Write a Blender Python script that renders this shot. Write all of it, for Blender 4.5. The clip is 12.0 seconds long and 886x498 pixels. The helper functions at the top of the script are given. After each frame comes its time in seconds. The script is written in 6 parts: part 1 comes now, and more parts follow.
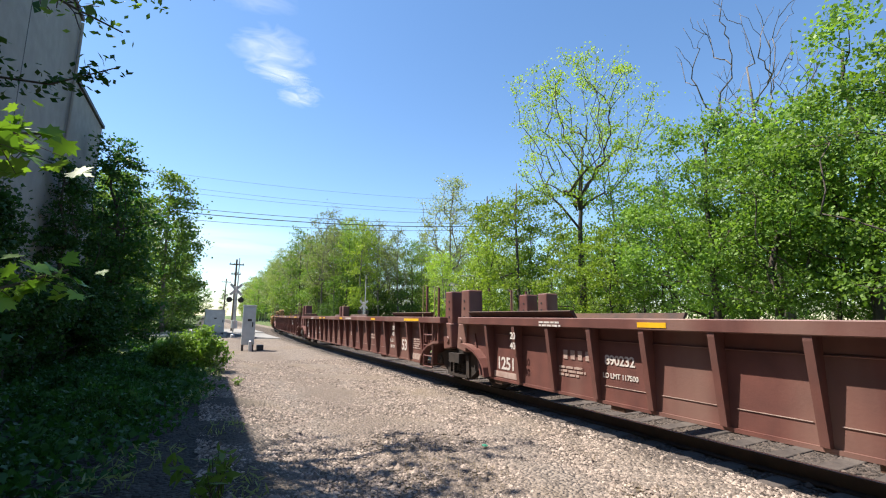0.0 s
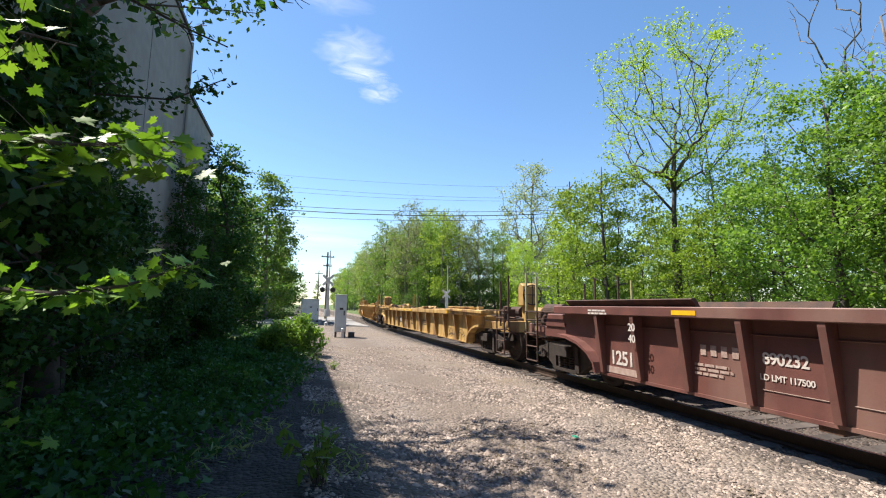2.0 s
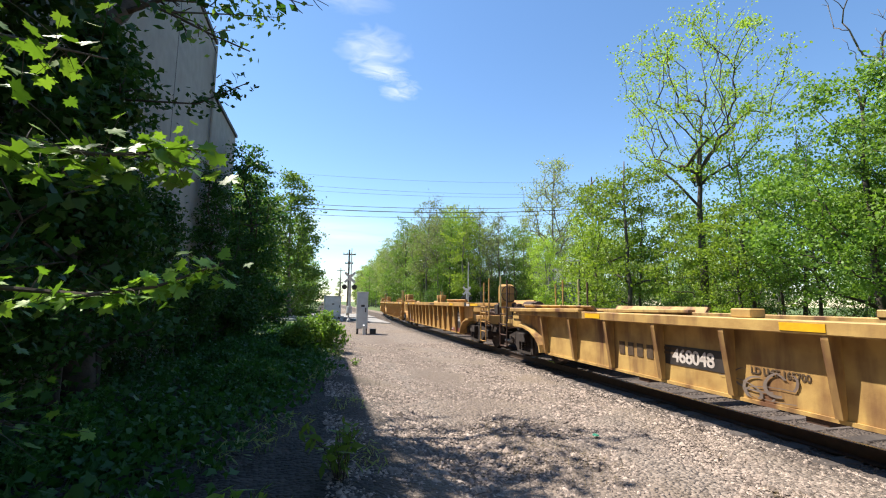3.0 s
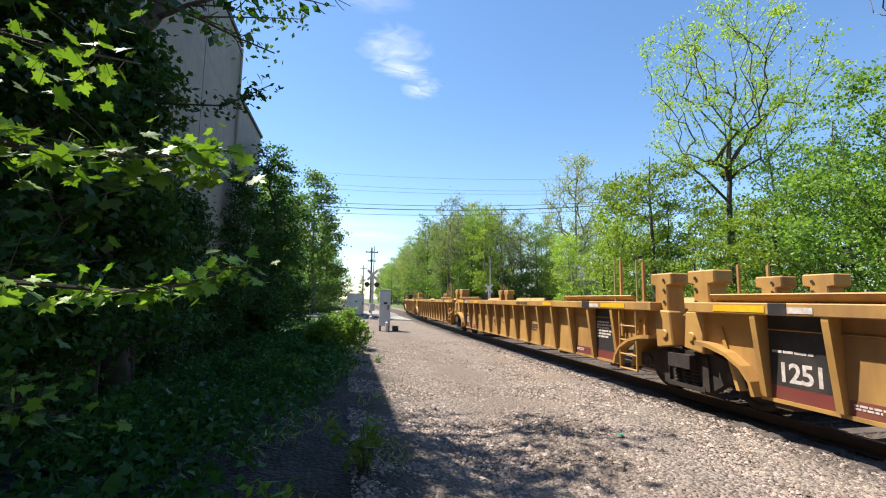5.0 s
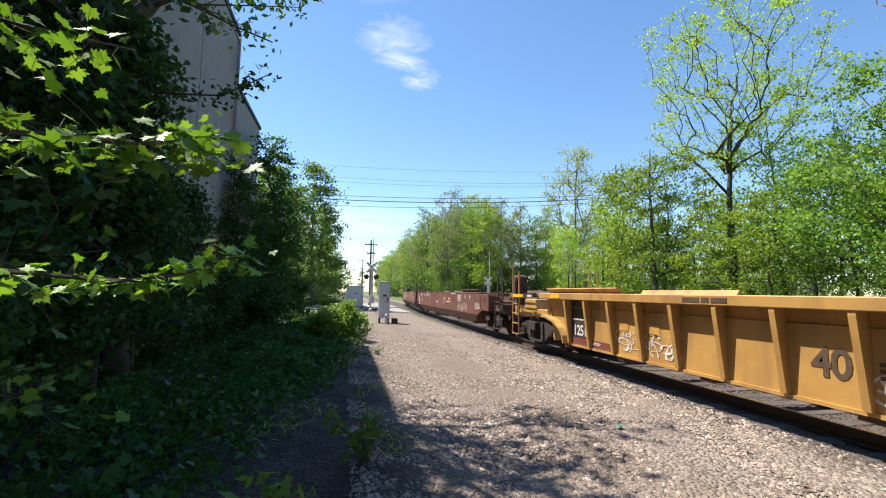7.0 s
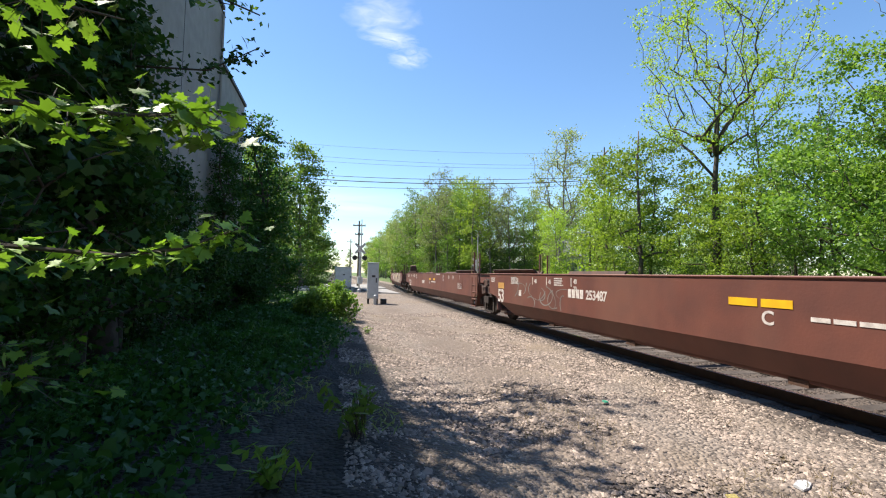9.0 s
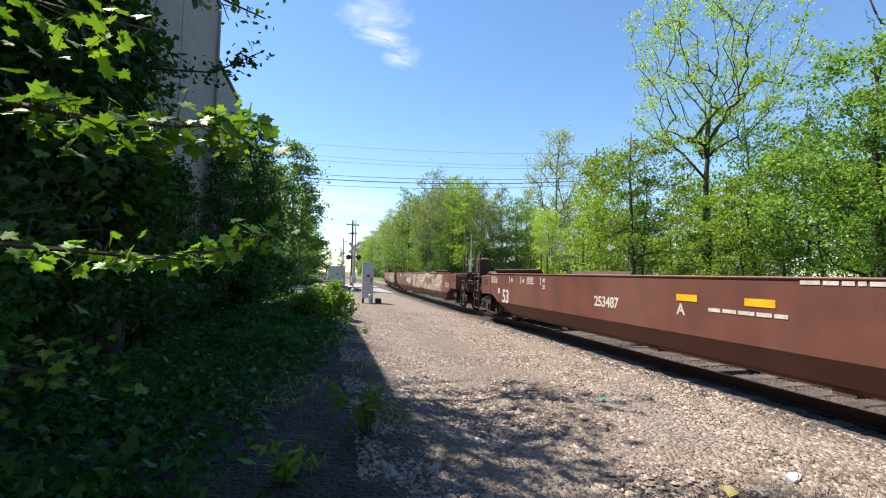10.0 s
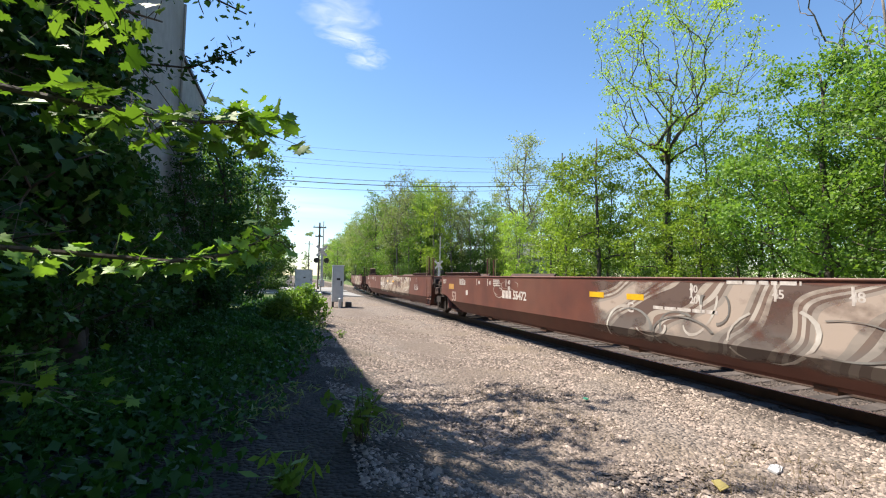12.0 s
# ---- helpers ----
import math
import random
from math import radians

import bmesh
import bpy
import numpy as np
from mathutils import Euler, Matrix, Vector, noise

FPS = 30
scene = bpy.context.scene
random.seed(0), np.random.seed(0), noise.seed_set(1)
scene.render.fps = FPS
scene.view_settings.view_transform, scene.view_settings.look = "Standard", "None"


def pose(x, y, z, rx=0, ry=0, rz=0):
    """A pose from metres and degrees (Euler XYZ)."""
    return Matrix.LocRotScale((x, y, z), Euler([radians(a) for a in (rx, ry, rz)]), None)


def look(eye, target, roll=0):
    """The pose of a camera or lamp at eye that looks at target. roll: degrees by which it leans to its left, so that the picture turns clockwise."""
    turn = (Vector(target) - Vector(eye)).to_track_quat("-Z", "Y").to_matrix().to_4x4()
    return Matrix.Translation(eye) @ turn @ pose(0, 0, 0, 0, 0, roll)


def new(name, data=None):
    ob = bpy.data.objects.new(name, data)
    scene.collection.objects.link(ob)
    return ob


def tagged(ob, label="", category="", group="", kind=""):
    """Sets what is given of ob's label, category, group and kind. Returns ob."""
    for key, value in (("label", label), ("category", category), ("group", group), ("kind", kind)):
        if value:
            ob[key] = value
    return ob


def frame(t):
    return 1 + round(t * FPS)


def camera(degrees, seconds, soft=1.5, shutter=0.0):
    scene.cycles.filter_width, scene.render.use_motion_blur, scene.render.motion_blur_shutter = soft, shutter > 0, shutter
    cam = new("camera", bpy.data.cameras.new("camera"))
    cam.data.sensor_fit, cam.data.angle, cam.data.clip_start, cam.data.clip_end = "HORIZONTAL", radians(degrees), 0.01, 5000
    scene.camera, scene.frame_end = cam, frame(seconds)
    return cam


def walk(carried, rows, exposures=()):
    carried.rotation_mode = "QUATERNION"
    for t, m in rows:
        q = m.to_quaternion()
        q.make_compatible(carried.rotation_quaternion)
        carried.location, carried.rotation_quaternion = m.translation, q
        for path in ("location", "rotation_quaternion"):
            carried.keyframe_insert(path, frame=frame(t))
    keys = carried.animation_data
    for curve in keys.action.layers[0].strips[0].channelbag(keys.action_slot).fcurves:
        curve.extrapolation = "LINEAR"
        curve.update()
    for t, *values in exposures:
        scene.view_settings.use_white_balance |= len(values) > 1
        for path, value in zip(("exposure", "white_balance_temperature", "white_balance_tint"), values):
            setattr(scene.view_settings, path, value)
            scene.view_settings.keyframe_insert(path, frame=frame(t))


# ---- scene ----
cam = camera(89.0, 12.0, soft=1.1)
PATH = [
    (0, (0.148, -1.006, 1.734), (1.065, 0.745, 2.035), 0.6),
    (0.5, (0.1, -1.001, 1.725), (0.905, 0.808, 2.004), 0.7),
    (1, (0.085, -0.992, 1.723), (0.803, 0.855, 1.988), 0.7),
    (1.5, (0.078, -0.998, 1.721), (0.729, 0.876, 1.978), 0.7),
    (2, (0.1, -0.989, 1.721), (0.693, 0.904, 1.972), 0.7),
    (2.5, (0.104, -1.026, 1.732), (0.651, 0.882, 1.975), 0.7),
    (3, (0.115, -1.035, 1.736), (0.621, 0.885, 1.972), 0.7),
    (5, (0.109, -1.044, 1.734), (0.522, 0.9, 1.958), 0.8),
    (5.5, (0.101, -1.014, 1.73), (0.504, 0.932, 1.95), 0.9),
    (6, (0.099, -1.025, 1.731), (0.496, 0.923, 1.946), 0.9),
    (6.5, (0.106, -1.026, 1.726), (0.508, 0.923, 1.928), 0.9),
    (7, (0.112, -1.017, 1.724), (0.529, 0.93, 1.916), 0.9),
    (7.5, (0.115, -1.008, 1.729), (0.553, 0.937, 1.888), 0.8),
    (9.5, (0.007, -1.054, 1.691), (0.491, 0.883, 1.8), 1.1),
    (10, (-0.091, -1.115, 1.706), (0.413, 0.817, 1.815), 1.1),
    (10.5, (-0.218, -0.994, 1.689), (0.308, 0.932, 1.799), 1.0),
    (11, (-0.31, -0.965, 1.702), (0.24, 0.955, 1.817), 1.0),
    (11.5, (-0.341, -0.993, 1.708), (0.234, 0.918, 1.828), 0.9),
    (12, (-0.341, -1.01, 1.702), (0.305, 0.879, 1.826), 0.8),
]
walk(cam, [(t, look(eye, target, roll)) for t, eye, target, roll in PATH])

# ---- light ----
SUN_TO = Vector((-0.635, 0.50, 1.45)).normalized()      # towards the sun
world = bpy.data.worlds.new("sky")
world.use_nodes = True
scene.world = world
wn = world.node_tree.nodes
sky = wn.new("ShaderNodeTexSky")
sky.sky_type = "NISHITA"
sky.sun_disc = False
sky.sun_elevation = math.asin(SUN_TO.z)
sky.sun_rotation = math.atan2(SUN_TO.x, SUN_TO.y)
sky.air_density, sky.dust_density, sky.ozone_density = 1.0, 0.15, 2.0
wn["Background"].inputs["Strength"].default_value = 0.107
tone = wn.new("ShaderNodeHueSaturation")
tone.inputs["Saturation"].default_value = 1.13
world.node_tree.links.new(sky.outputs["Color"], tone.inputs["Color"])
world.node_tree.links.new(tone.outputs["Color"], wn["Background"].inputs["Color"])
sun_data = bpy.data.lights.new("sun", "SUN")
sun_data.energy, sun_data.angle, sun_data.color = 5.4, radians(0.53), (1.0, 0.93, 0.82)
sun = new("sun", sun_data)
sun.matrix_world = look((0, 0, 60), Vector((0, 0, 60)) - SUN_TO)
scene.view_settings.exposure = 1.06


# ---- materials ----
def mat(name, colour, rough=0.7, metal=0.0, second=None, scale=6.0, stain=None, stain_scale=0.8, stain_amount=0.5,
        bump=0.15, bump_scale=40.0, per_object=0.0, spec=0.5, coords="Object", per_island=0.0, streak=1.0):
    """A surface with two scales of colour change and a fine relief."""
    m = bpy.data.materials.new(name)
    m.use_nodes = True
    t = m.node_tree
    n, l = t.nodes, t.links
    b = n["Principled BSDF"]
    b.inputs["Roughness"].default_value, b.inputs["Metallic"].default_value = rough, metal
    b.inputs["Specular IOR Level"].default_value = spec
    tc = n.new("ShaderNodeTexCoord")
    fine = n.new("ShaderNodeTexNoise")
    fine.inputs["Scale"].default_value, fine.inputs["Detail"].default_value = scale, 8
    l.new(tc.outputs[coords], fine.inputs["Vector"])
    mix = n.new("ShaderNodeMix")
    mix.data_type = "RGBA"
    ramp = n.new("ShaderNodeMapRange")
    ramp.inputs["From Min"].default_value, ramp.inputs["From Max"].default_value = 0.35, 0.68
    l.new(fine.outputs["Fac"], ramp.inputs["Value"])
    l.new(ramp.outputs["Result"], mix.inputs["Factor"])
    second = second or tuple(c * 0.72 for c in colour)
    mix.inputs["A"].default_value, mix.inputs["B"].default_value = (*colour, 1), (*second, 1)
    out = mix.outputs["Result"]
    if stain:
        big = n.new("ShaderNodeTexNoise")
        big.inputs["Scale"].default_value, big.inputs["Detail"].default_value = stain_scale, 6
        runs = n.new("ShaderNodeMapping")
        runs.inputs["Scale"].default_value = (1, 1, streak)
        l.new(tc.outputs[coords], runs.inputs["Vector"])
        l.new(runs.outputs["Vector"], big.inputs["Vector"])
        r2 = n.new("ShaderNodeMapRange")
        r2.inputs["From Min"].default_value, r2.inputs["From Max"].default_value = 0.48, 0.66
        r2.inputs["To Max"].default_value = stain_amount
        l.new(big.outputs["Fac"], r2.inputs["Value"])
        m2 = n.new("ShaderNodeMix")
        m2.data_type = "RGBA"
        l.new(r2.outputs["Result"], m2.inputs["Factor"])
        l.new(out, m2.inputs["A"])
        m2.inputs["B"].default_value = (*stain, 1)
        out = m2.outputs["Result"]
    if per_object or per_island:
        oi = n.new("ShaderNodeNewGeometry" if per_island else "ShaderNodeObjectInfo")
        spread = per_island or per_object
        hsv = n.new("ShaderNodeHueSaturation")
        mr = n.new("ShaderNodeMapRange")
        mr.inputs["To Min"].default_value, mr.inputs["To Max"].default_value = 1 - spread, 1 + spread
        l.new(oi.outputs["Random Per Island" if per_island else "Random"], mr.inputs["Value"])
        l.new(mr.outputs["Result"], hsv.inputs["Value"])
        l.new(out, hsv.inputs["Color"])
        out = hsv.outputs["Color"]
    l.new(out, b.inputs["Base Color"])
    if bump:
        bn = n.new("ShaderNodeTexNoise")
        bn.inputs["Scale"].default_value, bn.inputs["Detail"].default_value = bump_scale, 6
        l.new(tc.outputs[coords], bn.inputs["Vector"])
        bp = n.new("ShaderNodeBump")
        bp.inputs["Strength"].default_value, bp.inputs["Distance"].default_value = bump, 0.02
        l.new(bn.outputs["Fac"], bp.inputs["Height"])
        l.new(bp.outputs["Normal"], b.inputs["Normal"])
    return m


def leaf_mat(name, colour, second, glow=0.5):
    """Leaves: a matt face that lets light through, each leaf of its own tone."""
    m = bpy.data.materials.new(name)
    m.use_nodes = True
    n, l = m.node_tree.nodes, m.node_tree.links
    n.remove(n["Principled BSDF"])
    geo = n.new("ShaderNodeNewGeometry")
    oi = n.new("ShaderNodeObjectInfo")
    mix = n.new("ShaderNodeMix")
    mix.data_type = "RGBA"
    mix.inputs["A"].default_value, mix.inputs["B"].default_value = (*colour, 1), (*second, 1)
    l.new(geo.outputs["Random Per Island"], mix.inputs["Factor"])
    hsv = n.new("ShaderNodeHueSaturation")
    mr = n.new("ShaderNodeMapRange")
    mr.inputs["To Min"].default_value, mr.inputs["To Max"].default_value = 0.68, 1.25
    l.new(oi.outputs["Random"], mr.inputs["Value"])
    l.new(mr.outputs["Result"], hsv.inputs["Value"])
    l.new(mix.outputs["Result"], hsv.inputs["Color"])
    p = n.new("ShaderNodeBsdfPrincipled")
    p.inputs["Roughness"].default_value, p.inputs["Specular IOR Level"].default_value = 0.5, 0.35
    l.new(hsv.outputs["Color"], p.inputs["Base Color"])
    tr = n.new("ShaderNodeBsdfTranslucent")
    bright = n.new("ShaderNodeMix")
    bright.data_type, bright.blend_type = "RGBA", "MULTIPLY"
    bright.inputs["Factor"].default_value = 1.0
    bright.inputs["B"].default_value = (1.4, 1.45, 0.7, 1)
    l.new(hsv.outputs["Color"], bright.inputs["A"])
    l.new(bright.outputs["Result"], tr.inputs["Color"])
    sh = n.new("ShaderNodeMixShader")
    sh.inputs["Fac"].default_value = glow
    l.new(p.outputs["BSDF"], sh.inputs[1])
    l.new(tr.outputs["BSDF"], sh.inputs[2])
    l.new(sh.outputs["Shader"], n["Material Output"].inputs["Surface"])
    return m


BROWN = mat("brown_paint", (0.142, 0.052, 0.041), 0.6, 0, (0.098, 0.037, 0.031), 3, (0.205, 0.118, 0.095), 0.9, 0.75, 0.08, 30, streak=0.18)
PLAIN = mat("oxide_paint", (0.138, 0.046, 0.031), 0.6, 0, (0.10, 0.036, 0.027), 2, (0.175, 0.082, 0.056), 0.6, 0.5, 0.08, 30, streak=0.18)
YELLOW = mat("yellow_paint", (0.44, 0.25, 0.066), 0.6, 0, (0.36, 0.195, 0.052), 2.5, (0.22, 0.115, 0.045), 2.2, 0.7, 0.08, 30, streak=0.18)
OLDYEL = mat("old_yellow_paint", (0.50, 0.325, 0.105), 0.65, 0, (0.33, 0.19, 0.06), 3.5, (0.13, 0.055, 0.027), 2.6, 0.95, 0.1, 30, streak=0.18)
RUST = mat("dark_rust", (0.0713, 0.036, 0.024), 0.85, 0, (0.0375, 0.0225, 0.018), 5, (0.112, 0.0488, 0.0225), 2, 0.5, 0.3, 40)
# End rust, grime and wheel steel, darkened to stand for shade under the wagons.
ENDRUST = mat("end_rust", (0.075, 0.036, 0.026), 0.85, 0, (0.035, 0.021, 0.0165), 4, (0.128, 0.0675, 0.0413), 1.5, 0.5, 0.2, 30)
GRIME_SHADE = mat("truck_grime_shade", (0.034, 0.023, 0.018), 0.92, 0, (0.017, 0.012, 0.010), 6, (0.052, 0.033, 0.025), 2, 0.5, 0.3, 40)
STEEL = mat("wheel_steel", (0.05, 0.034, 0.027), 0.8, 0.0, (0.028, 0.02, 0.017), 9)
BLACKP = mat("black_paint", (0.022, 0.021, 0.022), 0.5, 0, (0.035, 0.03, 0.028), 4, (0.08, 0.06, 0.05), 2, 0.3)
REDP = mat("red_paint", (0.17, 0.035, 0.028), 0.55, 0, (0.13, 0.03, 0.025), 3, (0.2, 0.1, 0.06), 1.5, 0.4)
WHITE = mat("stencil_white", (0.62, 0.57, 0.53), 0.7, 0, (0.42, 0.36, 0.33), 16, None, 1, 0, 0.0)
FADED = mat("faded_stencil", (0.40, 0.30, 0.26), 0.7, 0, (0.30, 0.20, 0.17), 12, None, 1, 0, 0.0)
EMBLEM = mat("worn_emblem", (0.40, 0.20, 0.05), 0.65, 0, (0.48, 0.27, 0.07), 10)
DARKTXT = mat("dark_stencil", (0.055, 0.035, 0.02), 0.7, 0, (0.10, 0.06, 0.03), 10, None, 1, 0, 0.0)
REFL = mat("reflector_yellow", (0.78, 0.46, 0.02), 0.35, 0, (0.66, 0.36, 0.02), 8, None, 1, 0, 0.0)
POLEY = mat("rod_yellow", (0.42, 0.38, 0.17), 0.6, 0, (0.30, 0.25, 0.12), 8)
GRAF_W = mat("spray_white", (0.62, 0.59, 0.54), 0.7, 0, (0.42, 0.37, 0.33), 6, (0.25, 0.16, 0.12), 2.2, 0.5, 0.0)
GRAF_B = mat("spray_beige", (0.44, 0.37, 0.28), 0.7, 0, (0.30, 0.25, 0.20), 5, (0.20, 0.12, 0.09), 2, 0.5, 0.0)
GRAF_G = mat("spray_grey", (0.24, 0.23, 0.215), 0.7, 0, (0.14, 0.13, 0.12), 5, (0.12, 0.07, 0.05), 2, 0.5, 0.0)
GRAF_D = mat("spray_dark", (0.15, 0.12, 0.10), 0.7, 0, (0.22, 0.17, 0.14), 5, (0.10, 0.06, 0.05), 2, 0.4, 0.0)
# Rusty rail sides, coloured darker too for the wagons' shade on them.
RAILM = mat("rail_steel", (0.055, 0.031, 0.02), 0.6, 0.3, (0.035, 0.021, 0.015), 10, None, 1, 0, 0.1)
RAILTOP = mat("rail_head", (0.42, 0.40, 0.38), 0.22, 0.9, (0.33, 0.30, 0.28), 10, None, 1, 0, 0.0)
TIE = mat("tie_wood", (0.066, 0.050, 0.042), 0.9, 0, (0.040, 0.031, 0.027), 8, (0.10, 0.082, 0.07), 3, 0.5, 0.4, 25, 0.25)
CONC = mat("stucco", (0.30, 0.29, 0.275), 0.9, 0, (0.25, 0.24, 0.23), 3, (0.20, 0.185, 0.17), 0.35, 0.7, 0.2, 30)
GREYBOX = mat("aluminium_case", (0.55, 0.56, 0.57), 0.45, 0.35, (0.47, 0.48, 0.49), 4, (0.36, 0.35, 0.33), 1.5, 0.35, 0.04)
CEMENT = mat("cement", (0.45, 0.43, 0.40), 0.9, 0, (0.36, 0.34, 0.31), 8, (0.28, 0.26, 0.24), 1, 0.4, 0.2)
ROADM = mat("worn_asphalt", (0.27, 0.26, 0.25), 0.9, 0, (0.21, 0.20, 0.19), 12, (0.16, 0.15, 0.145), 0.4, 0.5, 0.2)
BARK = mat("bark", (0.085, 0.066, 0.052), 0.95, 0, (0.05, 0.038, 0.03), 9, (0.14, 0.12, 0.10), 2, 0.5, 0.6, 22)
BARKG = mat("grey_bark", (0.17, 0.145, 0.125), 0.95, 0, (0.10, 0.085, 0.072), 9, (0.22, 0.20, 0.17), 2, 0.5, 0.6, 22)
WOODPOLE = mat("pole_wood", (0.16, 0.125, 0.10), 0.9, 0, (0.10, 0.08, 0.065), 6)
WIREM = mat("wire_black", (0.02, 0.02, 0.022), 0.6, 0, None, 5, None, 1, 0, 0)
STONE = mat("gravel_stone", (0.285, 0.226, 0.188), 0.9, 0, (0.178, 0.140, 0.117), 9, (0.34, 0.273, 0.228), 2.5, 0.5, 0.2, 60, per_island=0.6)
BALLAST = mat("ballast_stone", (0.075, 0.056, 0.046), 0.9, 0, (0.045, 0.034, 0.028), 9, (0.11, 0.083, 0.066), 2.5, 0.5, 0.2, 60, per_island=0.6)
LEAF_MAPLE = leaf_mat("maple_leaf", (0.085, 0.18, 0.02), (0.20, 0.33, 0.045), 0.36)
# Thicket shade is put into this colour, darker than the sunlit maple.
LEAF_SHADE = leaf_mat("shade_leaf", (0.024, 0.075, 0.013), (0.05, 0.12, 0.022), 0.35)
LEAF_MID = leaf_mat("mid_leaf", (0.1, 0.19, 0.03), (0.19, 0.295, 0.058), 0.42)
LEAF_LIGHT = leaf_mat("spring_leaf", (0.172, 0.266, 0.034), (0.29, 0.388, 0.06), 0.45)
LEAF_PALE = leaf_mat("pale_leaf", (0.175, 0.215, 0.09), (0.245, 0.285, 0.13), 0.4)
LEAF_FAR = leaf_mat("far_leaf", (0.138, 0.192, 0.064), (0.235, 0.29, 0.11), 0.4)
LEAF_DEEP = leaf_mat("deep_leaf", (0.055, 0.115, 0.02), (0.095, 0.165, 0.035), 0.38)
LEAF_WEED = leaf_mat("weed_leaf", (0.03, 0.098, 0.018), (0.058, 0.142, 0.026), 0.36)
DRYGRASS = leaf_mat("dry_grass", (0.25, 0.19, 0.10), (0.18, 0.13, 0.07), 0.2)


def ground_mat():
    """Grey gravel along the line, dark soil on the verge, grass beyond, mixed by place."""
    m = bpy.data.materials.new("ground_mix")
    m.use_nodes = True
    n, l = m.node_tree.nodes, m.node_tree.links
    b = n["Principled BSDF"]
    b.inputs["Roughness"].default_value = 0.95
    geo = n.new("ShaderNodeNewGeometry")
    sep = n.new("ShaderNodeSeparateXYZ")
    l.new(geo.outputs["Position"], sep.inputs[0])

    def noise_at(scale, detail=6):
        t = n.new("ShaderNodeTexNoise")
        t.inputs["Scale"].default_value, t.inputs["Detail"].default_value = scale, detail
        l.new(geo.outputs["Position"], t.inputs["Vector"])
        return t.outputs["Fac"]

    def ranged(value, a, b2, lo=0.0, hi=1.0):
        r = n.new("ShaderNodeMapRange")
        r.inputs["From Min"].default_value, r.inputs["From Max"].default_value = a, b2
        r.inputs["To Min"].default_value, r.inputs["To Max"].default_value = lo, hi
        l.new(value, r.inputs["Value"])
        return r.outputs["Result"]

    def blend(f, a, c):
        x = n.new("ShaderNodeMix")
        x.data_type = "RGBA"
        l.new(f, x.inputs["Factor"])
        for key, v in (("A", a), ("B", c)):
            if isinstance(v, tuple):
                x.inputs[key].default_value = (*v, 1)
            else:
                l.new(v, x.inputs[key])
        return x.outputs["Result"]

    def plus(a, c, k=1.0):
        x = n.new("ShaderNodeMath")
        x.operation = "MULTIPLY_ADD"
        l.new(c, x.inputs[0])
        x.inputs[1].default_value = k
        l.new(a, x.inputs[2])
        return x.outputs[0]

    vor = n.new("ShaderNodeTexVoronoi")
    vor.inputs["Scale"].default_value = 24
    l.new(geo.outputs["Position"], vor.inputs["Vector"])
    cell = n.new("ShaderNodeSeparateColor")
    l.new(vor.outputs["Color"], cell.inputs[0])
    gravel = blend(ranged(cell.outputs[0], 0, 1), (0.085, 0.067, 0.055), (0.335, 0.272, 0.226))
    gravel = blend(ranged(noise_at(60), 0.4, 0.7), gravel, (0.20, 0.164, 0.138))
    gravel = blend(ranged(noise_at(0.35), 0.45, 0.65, 0, 0.75), gravel, (0.215, 0.163, 0.115))
    gravel = blend(ranged(noise_at(1.3), 0.55, 0.7, 0, 0.5), gravel, (0.115, 0.095, 0.082))
    worn = n.new("ShaderNodeMath")
    worn.operation = "SUBTRACT"
    l.new(plus(sep.outputs["X"], noise_at(0.7), 1.2), worn.inputs[0])
    worn.inputs[1].default_value = 3.3
    track = n.new("ShaderNodeMath")
    track.operation = "ABSOLUTE"
    l.new(worn.outputs[0], track.inputs[0])
    gravel = blend(ranged(track.outputs[0], 0.35, 0.85, 0.8, 0.0), gravel, blend(ranged(noise_at(14), 0.4, 0.65), (0.20, 0.155, 0.125), (0.13, 0.10, 0.08)))
    soil = blend(ranged(noise_at(4), 0.4, 0.65), (0.030, 0.025, 0.021), (0.062, 0.050, 0.041))
    grass = blend(ranged(noise_at(3), 0.4, 0.65), (0.06, 0.105, 0.022), (0.12, 0.15, 0.045))
    edge = plus(sep.outputs["X"], noise_at(0.6), 1.6)
    out = blend(ranged(edge, 1.3, 2.1), soil, gravel)
    out = blend(ranged(edge, 11.0, 12.2), out, grass)
    bed = n.new("ShaderNodeMath")
    bed.operation = "ABSOLUTE"
    shift = n.new("ShaderNodeMath")
    shift.operation = "SUBTRACT"
    l.new(plus(sep.outputs["X"], noise_at(2.0), 0.5), shift.inputs[0])
    shift.inputs[1].default_value = 6.95
    l.new(shift.outputs[0], bed.inputs[0])
    out = blend(ranged(bed.outputs[0], 1.35, 1.75, 0.85, 0.0), out, blend(ranged(noise_at(20), 0.4, 0.65), (0.05, 0.037, 0.03), (0.085, 0.064, 0.052)))
    far = plus(sep.outputs["Y"], noise_at(0.3), 4)
    left = ranged(edge, -0.5, 0.2, 1, 0)
    x = n.new("ShaderNodeMath")
    x.operation = "MULTIPLY"
    l.new(left, x.inputs[0])
    l.new(ranged(far, 8, 12), x.inputs[1])
    out = blend(x.outputs[0], out, grass)
    l.new(out, b.inputs["Base Color"])
    bp = n.new("ShaderNodeBump")
    bp.inputs["Strength"].default_value, bp.inputs["Distance"].default_value = 1.0, 0.05
    l.new(vor.outputs["Distance"], bp.inputs["Height"])
    bp.invert = True
    b2 = n.new("ShaderNodeBump")
    b2.inputs["Strength"].default_value, b2.inputs["Distance"].default_value = 0.6, 0.05
    l.new(noise_at(9), b2.inputs["Height"])
    l.new(bp.outputs["Normal"], b2.inputs["Normal"])
